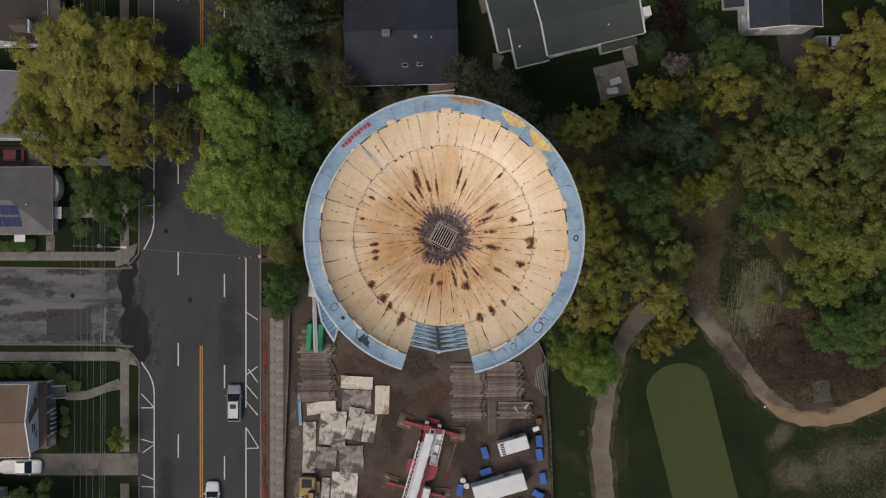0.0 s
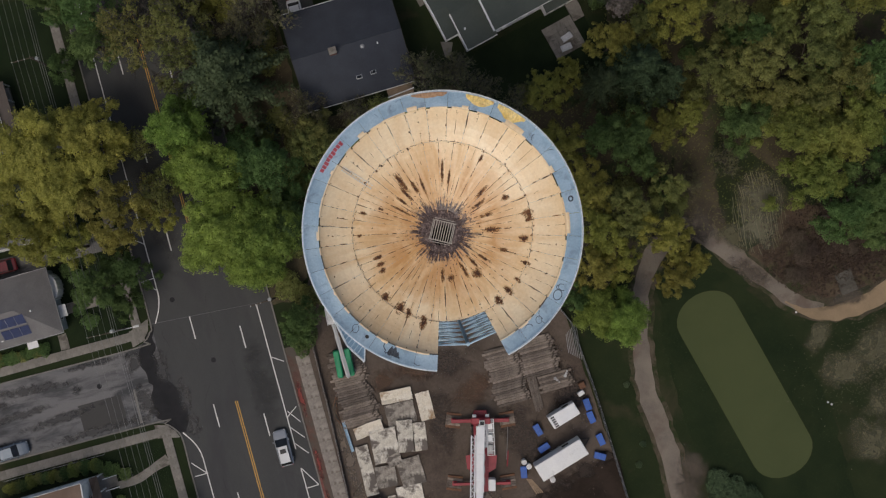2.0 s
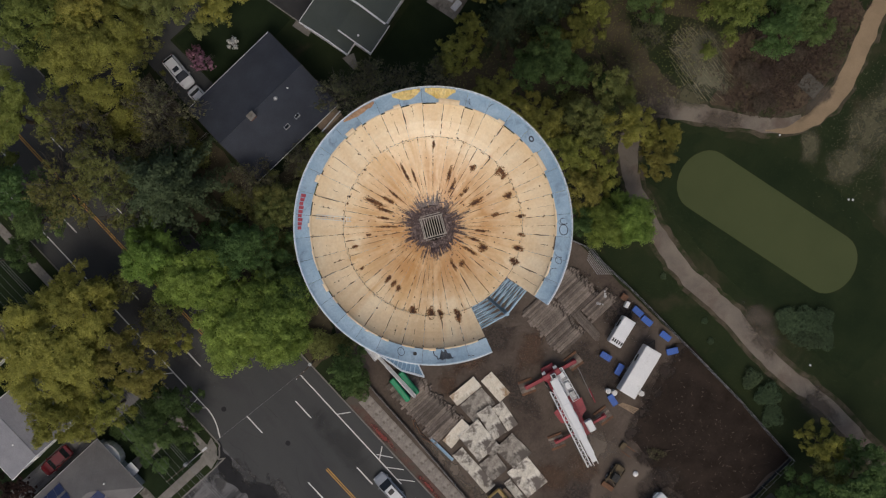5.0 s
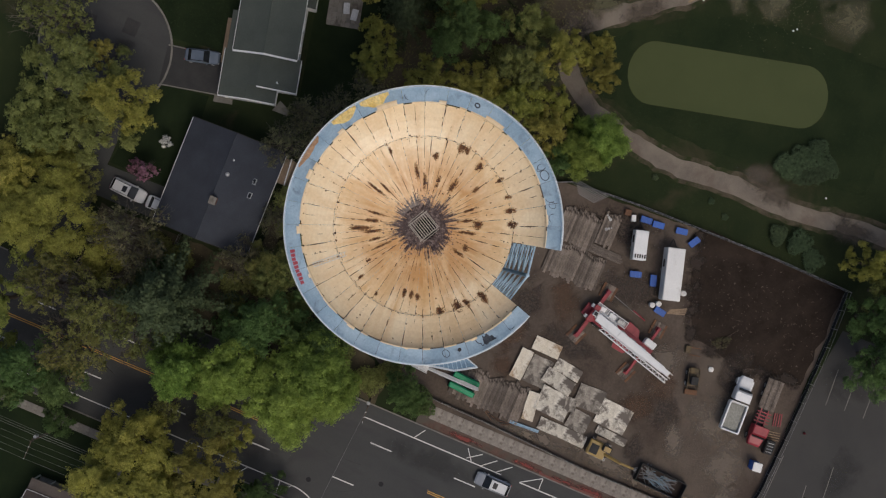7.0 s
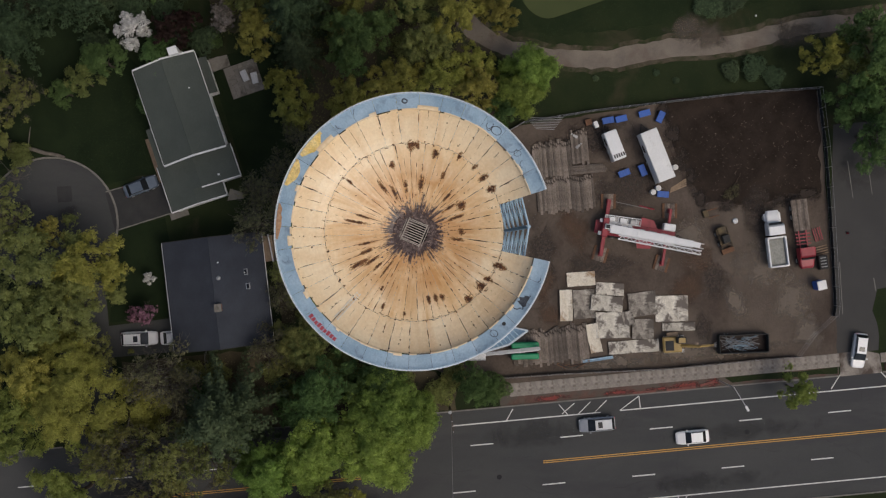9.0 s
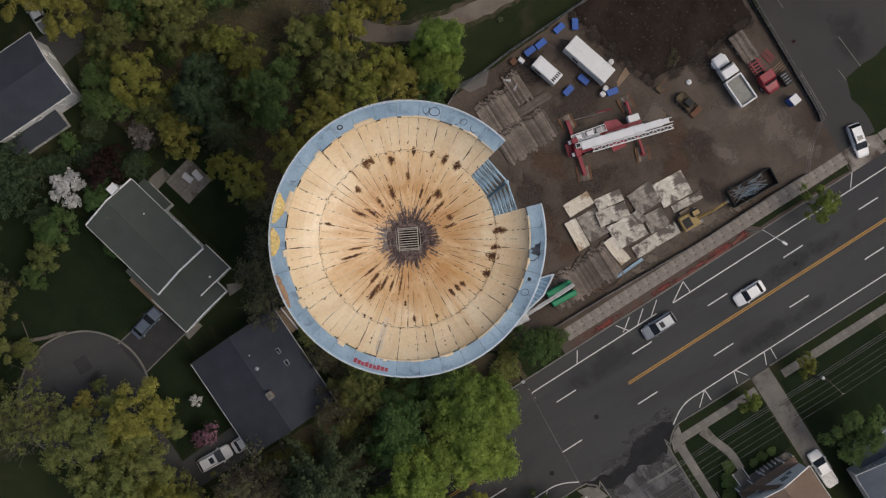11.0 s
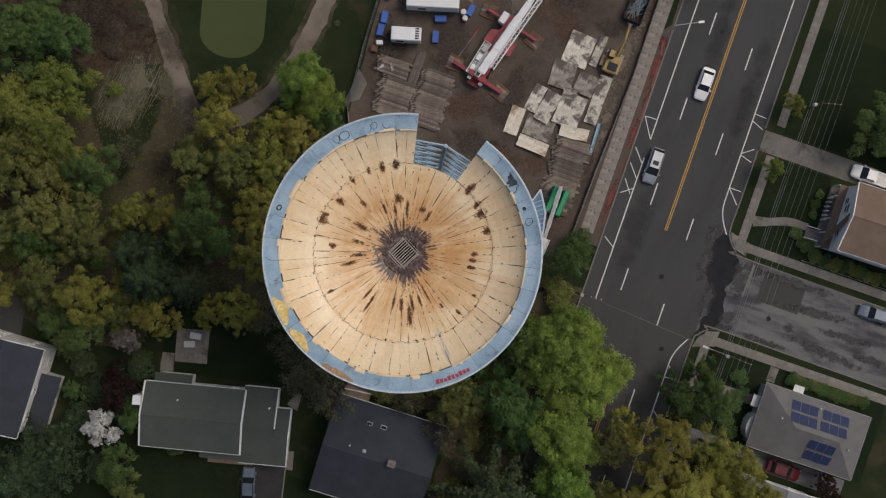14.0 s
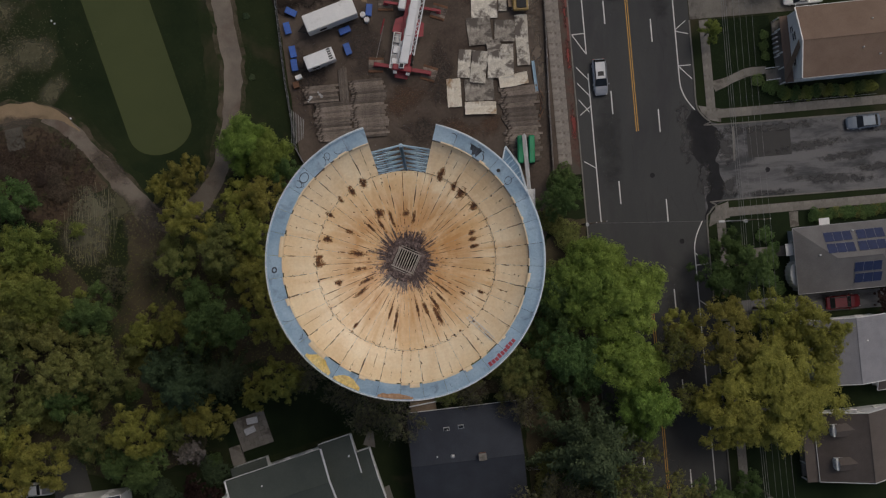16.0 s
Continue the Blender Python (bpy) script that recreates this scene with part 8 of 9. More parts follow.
def plant(key, x, y, R, hs=1.0, z=0.0):
    """One more plant of a kind, at its own size and turn; the first of a kind is built in place."""
    r_ = plant.r
    H, R = 1.27 * R, 1.40 * R
    m = Matrix.Translation((x, y, z)) @ Matrix.Rotation(r_.uniform(0, 6.28), 4, "Z") @ Matrix.Diagonal((R * r_.uniform(0.92, 1.08), R * r_.uniform(0.92, 1.08), H * hs, 1))
    opts = KINDS[key]
    v = r_.randrange(opts[0])
    if (key, v) not in PROTO:
        ob = PROTO[key, v] = opts[1](v)
        ob.matrix_basis = m
        return ob
    src = PROTO[key, v]
    keep = src.matrix_basis.copy()
    src.matrix_basis = Matrix.Identity(4)
    ob = copy_thing(src, m)
    src.matrix_basis = keep
    return ob


plant.r = random.Random(21)
KINDS = {
    "maple": (3, lambda v: tree_proto(101 + v, "maple", "leafy bright green maple tree", 38, 27000, 0.0245, 0.70, thin=1.08, spray=0.090, depth=0.62)),
    "gold_big": (2, lambda v: tree_proto(111 + v, "gold", "large spreading yellow-leaved street tree", 80, 76000, 0.0132, 0.80, thin=1.0, spray=0.048)),
    "gold": (4, lambda v: tree_proto(121 + v, "gold", "tree with yellow-olive spring leaves", 34, 17000, 0.0205, 0.76, thin=0.9, spray=0.066)),
    "olive": (3, lambda v: tree_proto(131 + v, "olive", "tree with olive-brown spring leaves", 32, 15500, 0.0205, 0.78, thin=0.88, spray=0.066)),
    "lime": (3, lambda v: tree_proto(141 + v, "lime", "dense tree with yellow-green leaves", 36, 20000, 0.0205, 0.74, spray=0.066)),
    "green": (3, lambda v: tree_proto(151 + v, "green", "dense tree with mid-green leaves", 30, 17000, 0.0215, 0.72, spray=0.07)),
    "bud": (3, lambda v: tree_proto(161 + v, "bud", "nearly bare budding tree with brown twigs", 18, 4800, 0.017, 0.74, True)),
    "mixed": (3, lambda v: tree_proto(171 + v, "olive", "thinly leaved tree with olive buds", 26, 9000, 0.019, 0.76, True)),
    "pine": (2, lambda v: conifer_proto(181 + v, "dark blue-green pine with layered boughs")),
    "blossom": (1, lambda v: tree_proto(191, "blossom", "small tree in white blossom", 14, 5200, 0.034, 0.66, spray=0.08)),
    "grey_blossom": (1, lambda v: tree_proto(195, "grey_blossom", "small tree in faded greyish blossom", 9, 2600, 0.045, 0.6, True)),
    "pink": (1, lambda v: tree_proto(197, "pink", "small pink blossoming tree", 8, 2200, 0.05, 0.6, True)),
    "plum": (1, lambda v: tree_proto(199, "plum", "plum tree with dark red leaves", 10, 3500, 0.045, 0.65)),
    "bush_green": (2, lambda v: bush_proto(201 + v, "green", "dense bush with green leaves")),
    "bush_olive": (2, lambda v: bush_proto(211 + v, "olive", "low bush with olive-brown leaves")),
    "bush_dark": (2, lambda v: bush_proto(231 + v, "pine", "low dark shrub in the park grass")),
    "bush_brown": (2, lambda v: bush_proto(241 + v, "scrub", "low brown leafless scrub")),
    "bush_lime": (1, lambda v: bush_proto(221, "lime", "low bush with yellow-green leaves")),
}
for key, x, y, R, hs in (
        # street trees, west side
        ("gold_big", -42.8, 21.9, 7.1, 0.99), ("gold", -36.8, 15.2, 4.4, 1.59), ("gold", -36.6, 24.6, 4.4, 1.59), ("gold", -48.5, 15.8, 4.1, 1.70), ("gold", -43.5, 12.0, 2.9, 1.95), ("mixed", -31.2, 15.9, 2.9, 1.95), ("gold", -32.2, 13.7, 2.1, 1.95), ("mixed", -31.9, 22.6, 2.1, 1.95), ("green", -41.3, 6.1, 2.9, 1.95), ("green", -37.7, 7.4, 2.4, 1.95), ("green", -39.3, 3.3, 2.1, 1.95),
        # between street and tower
        ("maple", -26.2, 22.8, 3.3, 2.15), ("maple", -24.1, 16.6, 4.1, 1.70), ("maple", -24.4, 9.1, 4.4, 1.59), ("maple", -19.8, 6.7, 4.4, 1.59), ("maple", -22.3, 4.2, 3.2, 1.95), ("green", -16.6, 15.2, 3.4, 2.06), ("green", -19.6, 18.0, 2.6, 1.95), ("green", -15.9, 7.4, 2.9, 1.95), ("green", -17.3, 10.6, 2.4, 1.95), ("green", -18.0, -4.7, 2.6, 1.95), ("bush_green", -18.8, -7.6, 1.6, 1.95), ("bush_olive", -16.8, -2.2, 1.4, 1.95),
        # firs and bare trees
        ("pine", -18.8, 27.6, 6.1, 1.16), ("bud", -10.6, 21.2, 2.6, 1.95), ("olive", -10.9, 16.6, 2.7, 1.95), ("olive", -12.7, 19.5, 1.9, 1.95), ("bud", -4.5, 19.5, 1.9, 1.95), ("mixed", -1.0, 19.5, 1.4, 1.95), ("bud", 5.4, 21.3, 2.9, 1.95), ("bud", 9.7, 20.6, 2.7, 1.95), ("bud", 12.6, 18.1, 2.0, 1.95),
        # north, round the turning place
        ("bud", -13.0, 35.6, 3.6, 1.98), ("bud", -15.2, 32.8, 3.0, 1.95), ("mixed", -22.5, 41.4, 3.9, 1.80), ("mixed", -23.5, 35.9, 4.4, 1.59), ("mixed", -28.7, 35.9, 4.1, 1.70), ("mixed", -23.4, 30.4, 3.4, 2.06), ("green", -33.9, 41.0, 4.3, 1.65), ("green", -33.9, 35.9, 3.2, 1.95), ("green", -37.6, 43.7, 3.6, 1.98), ("green", -39.2, 35.1, 1.9, 1.95), ("olive", -10.0, 17.6, 2.6, 1.95), ("mixed", 9.1, 54.2, 4.4, 1.59), ("gold", 6.4, 48.6, 2.2, 1.95), ("olive", 2.3, 49.7, 5.0, 1.41), ("gold", 1.6, 43.0, 4.0, 1.75), ("olive", -4.6, 50.3, 4.3, 1.65), ("olive", -3.3, 44.6, 3.8, 1.75), ("olive", 0.6, 41.4, 1.9, 1.95), ("gold_big", -13.8, 46.1, 6.6, 1.07), ("olive", -9.8, 44.0, 2.3, 1.95), ("gold", -11.6, 51.2, 3.9, 1.80), ("pink", -5.2, 37.5, 1.6, 1.95), ("pink", -5.3, 39.3, 1.1, 1.95), ("blossom", -0.4, 37.0, 0.8, 1.95),
        # behind the green-roofed house
        ("blossom", 32.0, 35.4, 2.5, 1.5), ("plum", 30.9, 30.2, 2.4, 1.95), ("plum", 32.7, 28.2, 1.7, 1.95), ("green", 28.5, 32.8, 2.1, 1.95), ("green", 28.2, 39.6, 2.5, 1.95), ("olive", 25.9, 42.6, 2.0, 1.95), ("green", 24.8, 45.4, 1.6, 1.95), ("pine", 37.6, 42.3, 5.0, 1.41), ("pine", 39.6, 45.3, 4.3, 1.65), ("bush_green", 23.1, 35.4, 1.1, 1.95), ("bush_green", 30.3, 25.5, 0.9, 1.95), ("green", 37.3, 32.4, 1.3, 1.95), ("grey_blossom", 33.2, 23.5, 1.9, 1.95),
        ("bush_dark", 35.0, 31.6, 1.7, 1.3), ("bush_dark", 30.4, 27.0, 1.6, 1.2), ("bush_dark", 35.8, 36.2, 1.8, 1.3), ("bush_dark", 37.6, 29.0, 1.5, 1.2), ("bush_dark", 37.6, 39.6, 1.9, 1.5), ("bush_dark", 30.6, 31.0, 1.5, 1.2), ("bush_dark", 31.0, 41.2, 1.7, 1.3),
        # park side, north-east
        ("gold", 20.1, 15.5, 2.6, 1.95), ("gold", 23.6, 16.7, 2.0, 1.95), ("bud", 16.5, 15.2, 2.0, 1.95), ("olive", 18.3, 16.0, 1.7, 1.95), ("gold", 29.7, 19.0, 2.9, 1.95), ("olive", 34.4, 19.9, 2.7, 1.95), ("gold", 38.0, 19.6, 3.3, 2.15), ("grey_blossom", 32.2, 23.6, 1.9, 1.95), ("green", 38.3, 24.8, 2.9, 1.95), ("green", 41.5, 24.2, 2.6, 1.95), ("pine", 31.2, 14.5, 4.4, 1.59), ("pine", 34.4, 12.4, 3.2, 1.95), ("pine", 26.9, 14.2, 2.9, 1.95), ("gold", 51.2, 22.1, 3.6, 1.98), ("gold", 55.6, 26.4, 3.4, 2.06), ("gold", 57.4, 20.7, 3.7, 1.90), ("olive", 44.4, 19.6, 3.0, 1.95), ("olive", 41.9, 22.1, 2.1, 1.95), ("green", 47.7, 15.3, 2.7, 1.95), ("olive", 40.8, 12.6, 3.0, 1.95), ("olive", 46.2, 11.5, 3.3, 2.15), ("olive", 42.6, 9.6, 2.6, 1.95), ("olive", 53.4, 10.6, 3.7, 1.90), ("olive", 48.7, 7.4, 3.1, 1.95), ("olive", 56.6, 15.3, 3.3, 2.15), ("olive", 51.6, 15.6, 2.6, 1.95), ("olive", 57.7, 9.9, 2.9, 1.95),
        # east of the tower
        ("green", 28.3, 6.7, 3.3, 2.15), ("green", 25.4, 7.8, 2.6, 1.95), ("green", 29.4, 3.5, 2.1, 1.95), ("lime", 33.7, 7.0, 2.3, 1.95), ("lime", 37.2, 7.8, 2.1, 1.95), ("gold", 20.4, 8.1, 2.7, 1.95), ("gold", 21.7, 3.8, 2.4, 1.95), ("gold", 22.4, 1.0, 2.7, 1.95), ("gold", 21.5, -3.7, 3.1, 1.95), ("gold", 20.1, -7.9, 3.0, 1.95), ("olive", 26.1, -2.2, 3.0, 1.95), ("gold", 29.7, -6.5, 3.1, 1.95), ("gold", 23.6, -8.3, 2.4, 1.95), ("olive", 31.9, -0.8, 2.4, 1.95), ("gold", 30.1, -11.9, 2.4, 1.95), ("gold", 32.9, -10.5, 2.0, 1.95), ("bud", 35.1, -1.2, 1.6, 1.95), ("maple", 22.2, -15.4, 2.9, 1.95), ("maple", 19.0, -13.7, 2.7, 1.95), ("green", 17.2, -11.5, 2.1, 1.95), ("green", 43.0, 4.5, 3.0, 1.95), ("lime", 49.1, 1.3, 4.1, 1.70), ("lime", 53.4, 0.6, 4.4, 1.59), ("lime", 49.8, -4.4, 3.6, 1.98), ("lime", 57.4, 1.3, 3.7, 1.90), ("green", 52.0, -9.8, 3.6, 1.98), ("green", 56.3, -8.7, 4.1, 1.70), ("green", 55.6, -12.3, 3.0, 1.95), ("olive", 52.7, 4.6, 3.1, 1.95), ("olive", 57.0, 6.3, 3.3, 2.15), ("bud", 40.5, 1.0, 2.1, 1.95), ("bud", 36.2, -0.1, 1.1, 1.95),
        # south-east corner by the fence
        ("gold", 20.9, -54.0, 2.6, 1.95), ("green", 14.6, -57.2, 2.9, 1.98), ("green", 10.0, -59.4, 3.2, 1.98), ("olive", 18.4, -57.4, 2.6, 1.95),
        ("bush_dark", 20.4, -43.0, 1.2, 0.7), ("bush_dark", 20.6, -46.0, 1.5, 0.7), ("bush_dark", 19.2, -48.6, 1.3, 0.7), ("bush_dark", 29.6, -40.6, 1.5, 0.6), ("bush_dark", 31.2, -42.4, 1.6, 0.6), ("bush_dark", 29.8, -44.2, 1.5, 0.6), ("bush_dark", 33.2, -43.6, 1.2, 0.6), ("bush_dark", 31.4, -45.6, 1.3, 0.6), ("bush_dark", 29.0, -42.6, 1.1, 0.6), ("green", 20.4, -60.6, 5.0, 1.4), ("green", 9.2, -64.0, 4.2, 1.4),
        # woods past the edge of the view
        ("green", 62, 6.6, 5.0, 1.4), ("lime", 63.0, 16.8, 5.6, 1.4), ("green", 62.6, -6.0, 4.6, 1.4), ("green", 67.4, -2.0, 6, 1.4), ("olive", 67, 24, 6, 1.4), ("green", 60, 35, 6, 1.4), ("olive", 15.4, 60.6, 3.6, 1.5), ("mixed", 22.0, 57.0, 3.4, 1.5), ("mixed", 23.9, 53.8, 2.6, 1.9), ("olive", 19.6, 54.2, 2.0, 1.9), ("mixed", 27.8, 52.6, 2.2, 1.9), ("bush_olive", 17.6, 52.6, 1.3, 1.9), ("mixed", 24.6, 50.4, 1.9, 1.9), ("lime", -16.0, 55.0, 5.0, 1.4), ("lime", -27.0, 47.4, 4.6, 1.4), ("pine", 33.0, 51, 4.2, 1.2), ("olive", 28.6, 56.4, 3.0, 1.2),
        # saplings and small street trees
        ("lime", -22.6, -46.9, 1.9, 2.2), ("lime", -40.1, -25.2, 1.3, 2.2), ("lime", -40.0, -34.2, 1.3, 2.2), ("green", -50.6, -34.6, 3.6, 1.3), ("plum", -60.6, 12.6, 2.0, 1.2), ("plum", -62.6, 14.6, 2.2, 1.4)):
    plant(key, x, y, R, hs)

r = random.Random(5)
for k in range(54):
    u, v = r.random(), r.random()
    x, y = 18 + 46 * u, -6 + 30 * v
    if (x > 34 and x < 47 and y < 8) or (y < 0 and x > 38) or (x < 31 and y > 16.5) or (x > 46 and y > 23):
        continue
    plant(r.choice(("bush_green", "bush_olive", "bush_olive", "bush_green")), x, y, r.uniform(0.8, 1.6), r.uniform(0.7, 1.1))
for k in range(18):
    plant(r.choice(("bush_green", "bush_olive")), r.uniform(-21, -13), r.uniform(-1, 34), r.uniform(1.0, 1.8), 1.0)
for k in range(10):
    plant(r.choice(("bush_green", "bush_olive")), r.uniform(-12, 9), r.uniform(15.6, 19.2), r.uniform(0.8, 1.5), 1.0)
for k in range(13):
    plant(("bush_lime", "bush_green", "bush_olive")[k % 3], -50.4 - 0.95 * k, -16.3 + 0.15 * math.sin(k), 0.62 + 0.2 * r.random(), 0.9)
    plant(("bush_green", "bush_olive", "bush_green")[k % 3], -52.6 - 0.85 * k, 0.2 + 0.1 * math.sin(k), 0.6 + 0.2 * r.random(), 0.9)
for x, y, R in ((-48.0, -24.6, 0.5), (-47.8, -23.0, 0.6), (-48.0, -21.6, 0.5), (-46.6, -18.4, 0.8), (-48.4, -17.4, 0.9), (-49.8, -16.8, 0.8), (-45.6, 2.2, 1.0), (-46.2, 6.0, 0.9), (-45.8, 8.2, 1.0), (-47.0, 9.6, 0.8), (-46.6, 4.2, 0.8), (40.2, 27.2, 1.0), (12.8, 31.9, 0.5)):
    plant("bush_green", x, y, R, 0.9)
for k in range(12):
    plant("bush_brown", r.uniform(46, 64), r.uniform(-17.0, -11), r.uniform(0.5, 1.1), 0.7)
for k in range(3):
    plant("bush_dark", 17.8 + r.random() * 3.5, -22 - 20 * r.random(), r.uniform(0.35, 0.55), 0.6)

# fallen trunk with a dead limb beside the turning place
log = thing("log", "pale fallen log with a dead limb beside the turning place", "log", at=(18.3, 52.0, 0), rz=-108.5)
bm = bmesh.new()
for k in range(6):
    tube(bm, (0.85 * k, 0.06 * math.sin(k * 1.7), 0.26 + 0.01 * k), (0.85 * (k + 1), 0.06 * math.sin((k + 1) * 1.7), 0.26 + 0.01 * (k + 1)), 0.27 - 0.008 * k, 8, 0.26 - 0.008 * k)
part("bole", bm, CUT_BARK, log, "grey weathered wood")
part("limb", tube(bmesh.new(), (0.1, 0.1, 0.35), (-0.1, 2.9, 0.8), 0.09, 6, 0.05), CUT_BARK, log)
# torn branch lying on the dug soil
rs_ = np.random.RandomState(3)
br = thing("fallen_branch", "torn leafy branch lying on dark soil", "branch", at=(4.6, -41.9, 0.06), rz=-38)
bm = bmesh.new()
tube(bm, (-1.2, 0, 0.08), (2.0, 0.1, 0.12), 0.06, 6, 0.03)
for k in range(12):
    x = -1.0 + 0.2 * k
    tube(bm, (x, 0, 0.1), (x - 0.7, rs_.uniform(-1.2, 1.2), 0.25), 0.022, 4, 0.008)
part("limb", bm, BARK, br)
cs = np.array([(-1.4 + 0.25 * k, rs_.uniform(-0.9, 0.9), 0.25) for k in range(9)])
o = new("foliage", leaf_mesh("foliage", cs, np.full(9, 0.4), 500, 0.09, rs_, LEAF["bud"], 0.4, -0.9, 0.2))
o.parent = br


# tufts of grass and dead stalks
def tufts(name, label, material, spots, size):
    v, f = [], []
    rr_ = random.Random(len(spots))
    for x, y in spots:
        for j in range(3):
            a = rr_.uniform(0, 6.28)
            s = size * rr_.uniform(0.5, 1.3)
            c_, q_ = math.cos(a) * s, math.sin(a) * s
            h = s * rr_.uniform(0.6, 1.6)
            i = len(v)
            v += [(x - q_ * 0.25, y + c_ * 0.25, 0.0), (x + q_ * 0.25, y - c_ * 0.25, 0.0), (x + c_, y + q_, h)]
            f.append((i, i + 1, i + 2))
    me = bpy.data.meshes.new(name)
    me.from_pydata(v, [], f)
    me.materials.append(material)
    tagged(new(name, me), label, "grass", kind="stuff")


r = random.Random(31)


def on_green(x, y):
    ax, ay = x - 34.1, y + 18.9
    u = (ax * 5.1 - ay * 20) / 20.64
    v = abs((ax * 20 + ay * 5.1) / 20.64)
    return -4.2 < u < 25 and v < 5.0


TRAIL = [(36.4, -7.4), (38.6, -11.6), (42.4, -16.9), (46.2, -21.0), (52.3, -22.9), (57, -22.2), (62.5, -19.8), (70, -17)]


def on_trail(x, y):
    for (ax, ay), (bx, by) in zip(TRAIL, TRAIL[1:]):
        u = max(0.0, min(1.0, ((x - ax) * (bx - ax) + (y - ay) * (by - ay)) / ((bx - ax) ** 2 + (by - ay) ** 2)))
        if math.hypot(x - ax - u * (bx - ax), y - ay - u * (by - ay)) < 1.4:
            return True
    return False


park = [p for p in ((r.uniform(17.5, 68), r.uniform(-58, -9)) for k in range(16000)) if not on_green(*p) and not on_trail(*p) and abs(p[0] - 24.6) > 2.2]
tufts("rough_grass", "rough tufts of dull green grass over the park", LEAF["turf"], park, 0.08)
tufts("dead_stalks", "brown dead stalks in the scrub", LEAF["scrub"], [p for p in ((r.gauss(54, 6), r.gauss(-14.5, 3.2)) for k in range(7000)) if p[1] > -20.5 and p[0] > 43 and p[0] + p[1] > 27 and not on_trail(*p)], 0.24)
STRAW = surf("straw", (0.13, 0.124, 0.078), (0.19, 0.178, 0.118), 1.0, 6.0, 0.95, 0.0)
rows_ = bmesh.new()
for k in range(19):
    u = (k - 9) / 9.5
    half = 5.6 * math.sqrt(1 - u * u)
    x_ = 44.2 + 3.7 * u
    n_ = max(3, int(half * 1.5))
    pts_ = [(x_ + 0.35 * math.sin(2.2 * v / 5.6) + 0.1 * math.sin(k * 3 + v), -7.2 + v) for v in [half * (2 * j / n_ - 1) for j in range(n_ + 1)]]
    for p, q in zip(pts_, pts_[1:]):
        if r.random() < 0.8:
            w_ = r.uniform(0.025, 0.055)
            rows_.faces.new([rows_.verts.new((x, y, z)) for x, y, z in ((p[0] - w_, p[1], 0.05), (p[0] + w_, p[1], 0.05), (q[0] + w_ * 0.7, q[1], 0.09), (q[0] - w_ * 0.7, q[1], 0.09))])
solid("hay_rows", rows_, STRAW, "pale dry grass combed into rows", "grass", kind="stuff")
tufts("dry_grass", "pale tussocks at the edge of the park", STRAW, [(r.gauss(58, 5.5), r.gauss(-31, 3.6) - 0.2) for k in range(2500)], 0.11)
tufts("leaf_scatter", "fallen leaves and low weeds under the trees", LEAF["olive"], [p for p in ((r.uniform(16, 64), r.uniform(-8, 26)) for k in range(9000)) if p[0] > 31 or p[1] < 16], 0.16)
tufts("leaf_scatter", "fallen leaves and low weeds beside the street", LEAF["bud"], [p for p in ((r.uniform(-21.6, 10), r.uniform(14, 20) if k % 2 else r.uniform(8, 42)) for k in range(3000)) if p[1] < 20 or p[0] < -12], 0.14)
tufts("soil_twigs", "twigs and roots strewn over dug soil", BARK, [(r.uniform(3.6, 16), r.uniform(-54, -37)) for k in range(64)], 0.22)
tufts("lawn_grass", "short tufts in the front lawns", LEAF["turf"], [(r.uniform(-49, -41), r.uniform(-27, -16)) for k in range(2500)] + [(r.uniform(14, 27), r.uniform(34, 46)) for k in range(2500)], 0.08)
for x, y in ((45.6, -21.4), (46.6, -34.2), (47.0, -34.6), (27.6, -47.2)):
    bm = bmesh.new()
    bmesh.ops.create_icosphere(bm, subdivisions=2, radius=0.14, matrix=pose(x, y, 0.12))
    solid("tee_marker", bm, WHITE, "small white marker on mown grass", "marker", "tee markers")

# ---- poles, lamps and wires ----
def utility_pole(x, y, h, arm_to, label, lamp=None):
    p = thing("utility_pole", label, "utility pole", "utility poles", at=(x, y, 0))
    part("pole", tube(bmesh.new(), (0, 0, 0), (0, 0, h), 0.15, 10, 0.1), BARK, p)
    d_ = Vector((arm_to[0] - x, arm_to[1] - y, 0))
    part("crossarm", tube(bmesh.new(), Vector((0, 0, h - 0.4)) - d_ * 0.15, Vector((0, 0, h - 0.4)) + d_, 0.06, 4), BARK, p)
    for k in range(4):
        q = d_ * (k / 3) + Vector((0, 0, h - 0.4))
        part("insulator", tube(bmesh.new(), q, q + Vector((0, 0, 0.22)), 0.05, 8), WHITE, p)
    if lamp:
        q = Vector((lamp[0] - x, lamp[1] - y, h - 1.2))
        arm = part("lamp_arm", tube(bmesh.new(), (0, 0, h - 1.6), q, 0.04, 6), GALV, p)
        bm = bmesh.new()
        box(bm, q.x, q.y, q.z - 0.08, 0.75, 0.3, 0.16, rz=math.degrees(math.atan2(q.y, q.x)), bev=0.05)
        part("lamp_head", bm, GALV, arm, "pale street lamp head")
    part("transformer", tube(bmesh.new(), (0.28, 0.1, h - 2.6), (0.28, 0.1, h - 1.7), 0.22, 12), GALV, p)
    return p


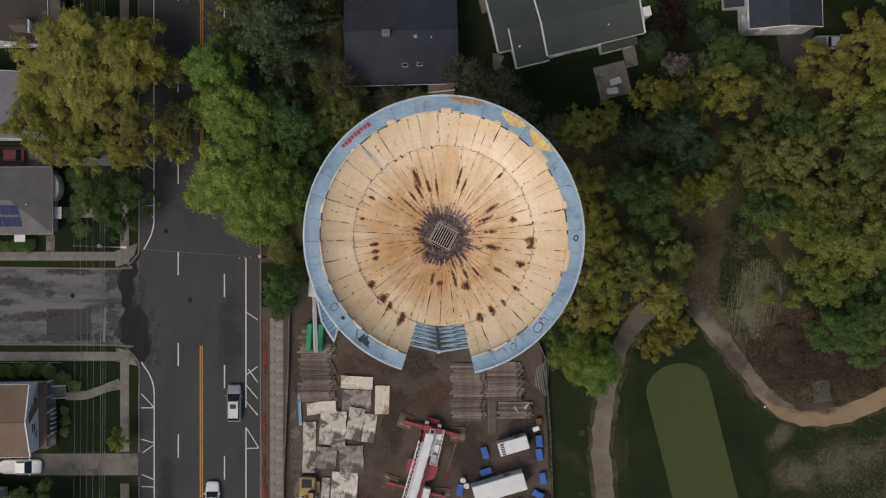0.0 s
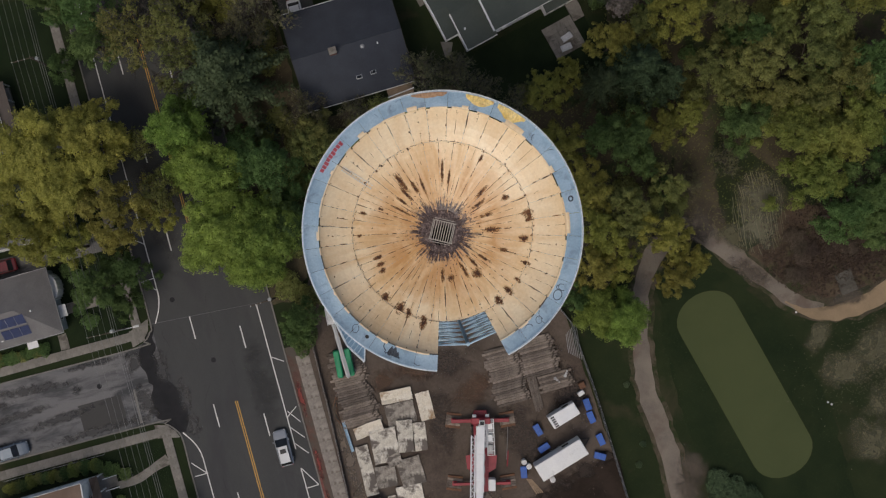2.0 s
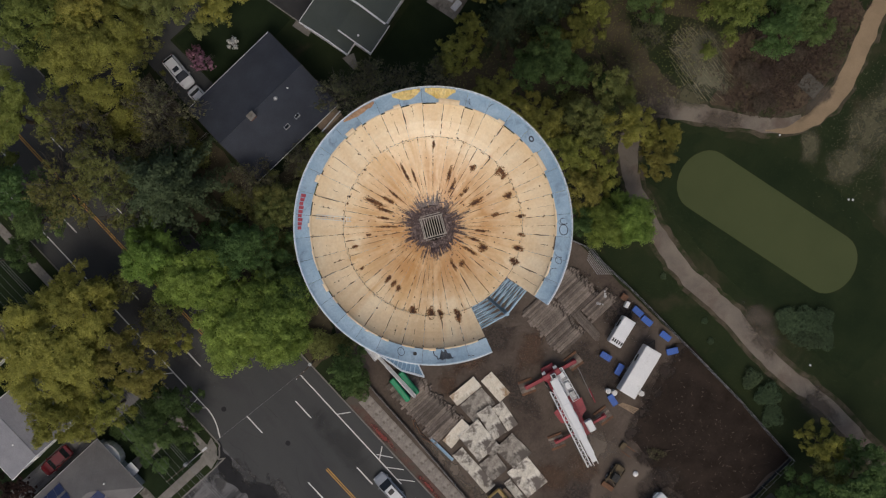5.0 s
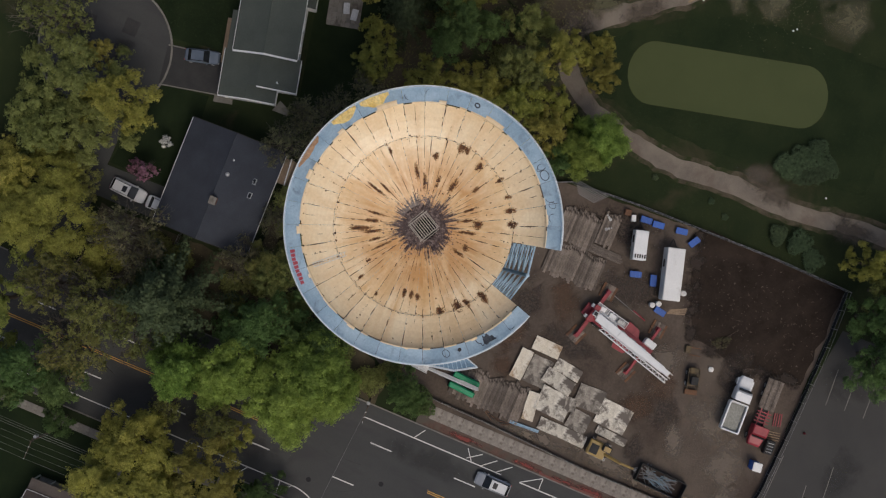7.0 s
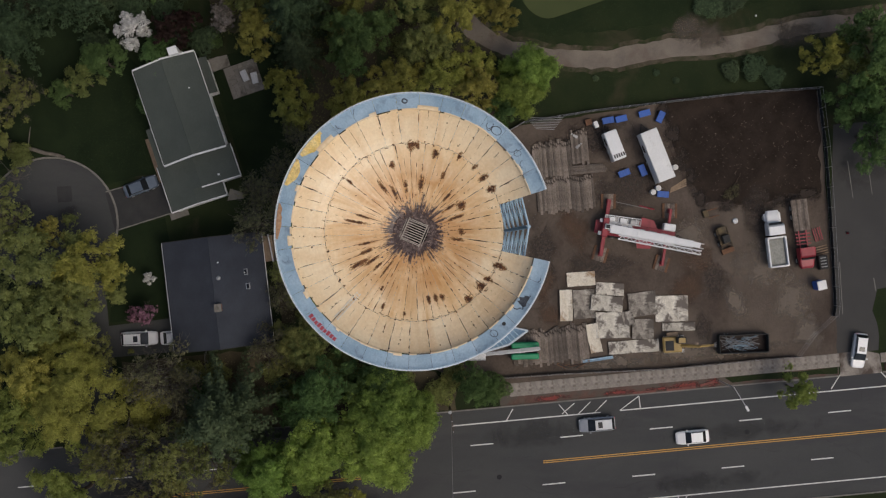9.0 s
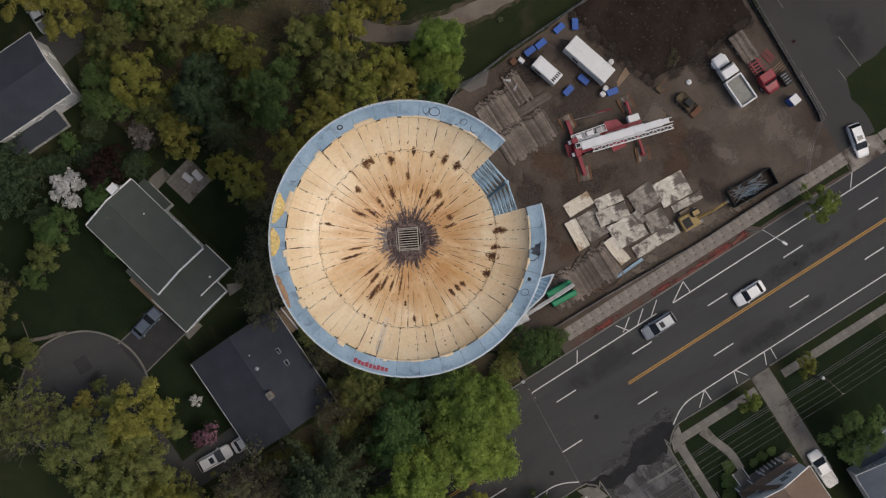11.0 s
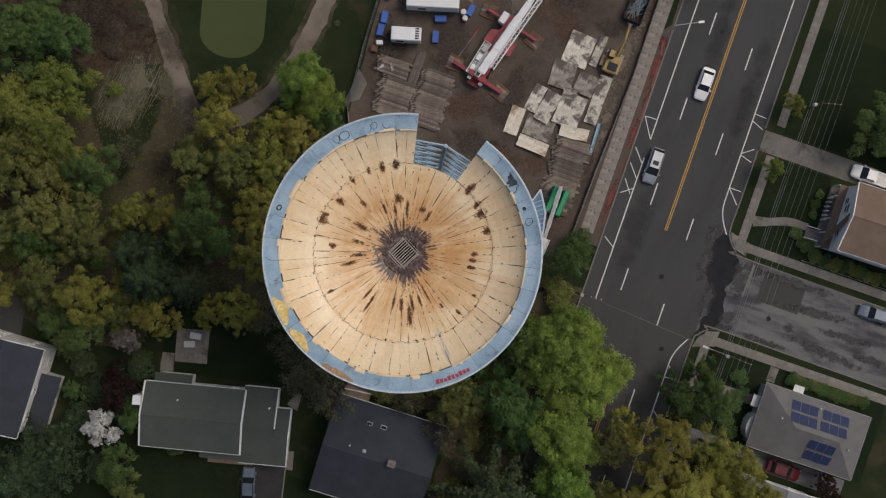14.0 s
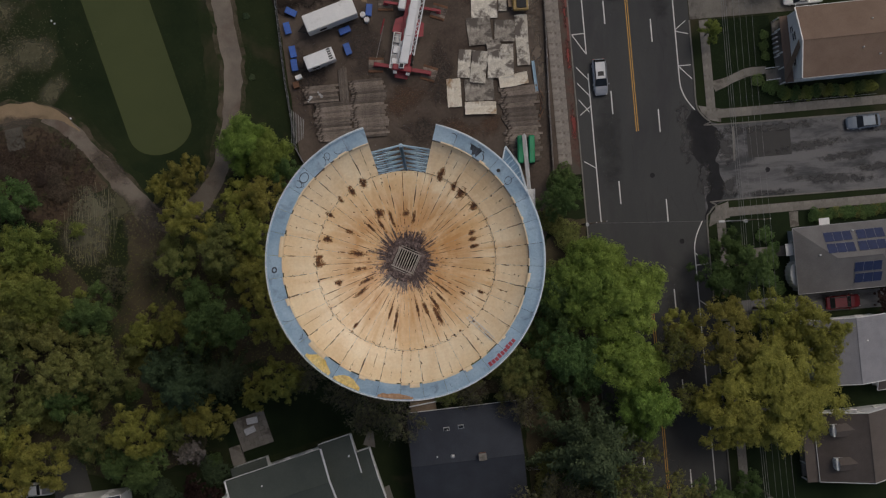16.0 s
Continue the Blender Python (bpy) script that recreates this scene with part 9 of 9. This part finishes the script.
utility_pole(-41.6, 0.15, 9.6, (-44.0, 0.25), "brown utility pole with street lamp and crossarm", (-38.0, 0.05))
utility_pole(-41.7, -34.2, 9.6, (-44.0, -34.8), "brown utility pole with crossarm and pale transformer")
utility_pole(-41.6, 36.0, 9.6, (-44.0, 36.0), "brown utility pole with crossarm")
utility_pole(-41.8, -68.0, 9.6, (-44.2, -68.0), "brown utility pole with crossarm")
utility_pole(-21.4, -1.2, 8.6, (-23.4, -1.3), "brown utility pole beside the trees")
WIRE = surf("wire", (0.10, 0.10, 0.10), (0.22, 0.22, 0.22), 0.6, 4.0, 0.5, 0.0)


def wire_span(label, p, q, sag=0.5, rad=0.018):
    bm = bmesh.new()
    p, q = Vector(p), Vector(q)
    n = 12
    side_ = (q - p).cross(Vector((0, 0, 1))).normalized()
    prev = None
    for k in range(n + 1):
        u = k / n
        c = p.lerp(q, u) - Vector((0, 0, 4 * sag * u * (1 - u)))
        ring = [bm.verts.new(c + (side_ * a + Vector((0, 0, b_))) * rad) for a, b_ in ((1, 0), (0, 1), (-1, 0), (0, -1))]
        if prev:
            for i in range(4):
                bm.faces.new((prev[i], prev[(i + 1) % 4], ring[(i + 1) % 4], ring[i]))
        prev = ring
    solid("overhead_wire", bm, WIRE, label, "wire", "overhead wires")


ys = [(-41.8, -68.0), (-41.7, -34.4), (-41.6, 0.17), (-41.6, 36.0), (-41.6, 80.0)]
for (x0, y0), (x1, y1) in zip(ys, ys[1:]):
    for k in range(4):
        wire_span("thin overhead power wire along the street", (x0 - 0.78 * k, y0, 9.45), (x1 - 0.78 * k, y1, 9.45), 0.45)
    for k in range(3):
        wire_span("dark overhead telephone cable along the street", (x0 + 0.25 + 0.2 * k, y0, 7.2 - 0.3 * k), (x1 + 0.25 + 0.2 * k, y1, 7.2 - 0.3 * k), 0.5, 0.03)
wire_span("overhead wire crossing the street", (-41.6, 0.2, 8.6), (-21.4, -1.2, 8.2), 0.5, 0.022)

lamp = thing("street_lamp", "pale steel street lamp arching over the road", "street lamp", at=(-21.2, -37.9, 0))
part("pole", tube(bmesh.new(), (0, 0, 0), (0, 0, 7.4), 0.1, 10, 0.07), GALV, lamp)
part("arm", tube(bmesh.new(), (0, 0, 7.35), (-2.5, -1.15, 8.0), 0.05, 6), GALV, lamp)
bm = bmesh.new()
box(bm, -2.75, -1.27, 7.92, 0.75, 0.32, 0.16, rz=25, bev=0.05)
part("lamp_head", bm, WHITE, lamp, "white lamp head")

# ---- pavements, flag by flag ----
pavement("pavement_east", -20.75, -54.4, -18.95, -9.4, "y", "worn and dirty concrete pavement along the yard", 1.5, WORN)
pavement("pavement_east_far", -20.7, -120.0, -19.4, -60.0, "y", "worn and dirty concrete pavement along a lawn", 1.5, WORN)
pavement("pavement_west", -40.7, -27.3, -39.5, -13.3, "y", "concrete pavement in front of houses")
pavement("pavement_west_far", -40.7, -120.0, -39.5, -30.6, "y", "concrete pavement in front of houses")
pavement("pavement_west_north", -40.7, -2.2, -39.5, 10.7, "y", "concrete pavement in front of houses")
pavement("pavement_west_end", -40.7, 13.6, -39.5, 60.0, "y", "concrete pavement in front of houses")
pavement("pavement_side_north", -66.5, -1.75, -40.9, -0.55, "x", "concrete pavement along the side street")
pavement("pavement_side_south", -66.5, -15.1, -40.9, -13.9, "x", "concrete pavement along the side street")
for x0, y0, x1, y1 in ((-48.6, 25.6, -40.8, 26.6), (-50.6, -0.5, -49.4, 1.6), (-48.4, 4.0, -43.4, 5.4)):
    flat("garden_path", wavy(rect(x0, y0, x1, y1), 0.8, 0.12, 41), 0.05, CONCRETE, "narrow concrete garden path", "path")
bm = bmesh.new()
ribbon(bm, [(-48.0, -19.85), (-45.4, -19.7), (-43.0, -18.9), (-40.7, -18.2)], [1.0, 1.1, 1.1, 1.5], 0.03, 0.055, 6, 0.1)
solid("garden_path", bm, CONCRETE, "curving concrete path from porch to pavement", "path", kind="structure")
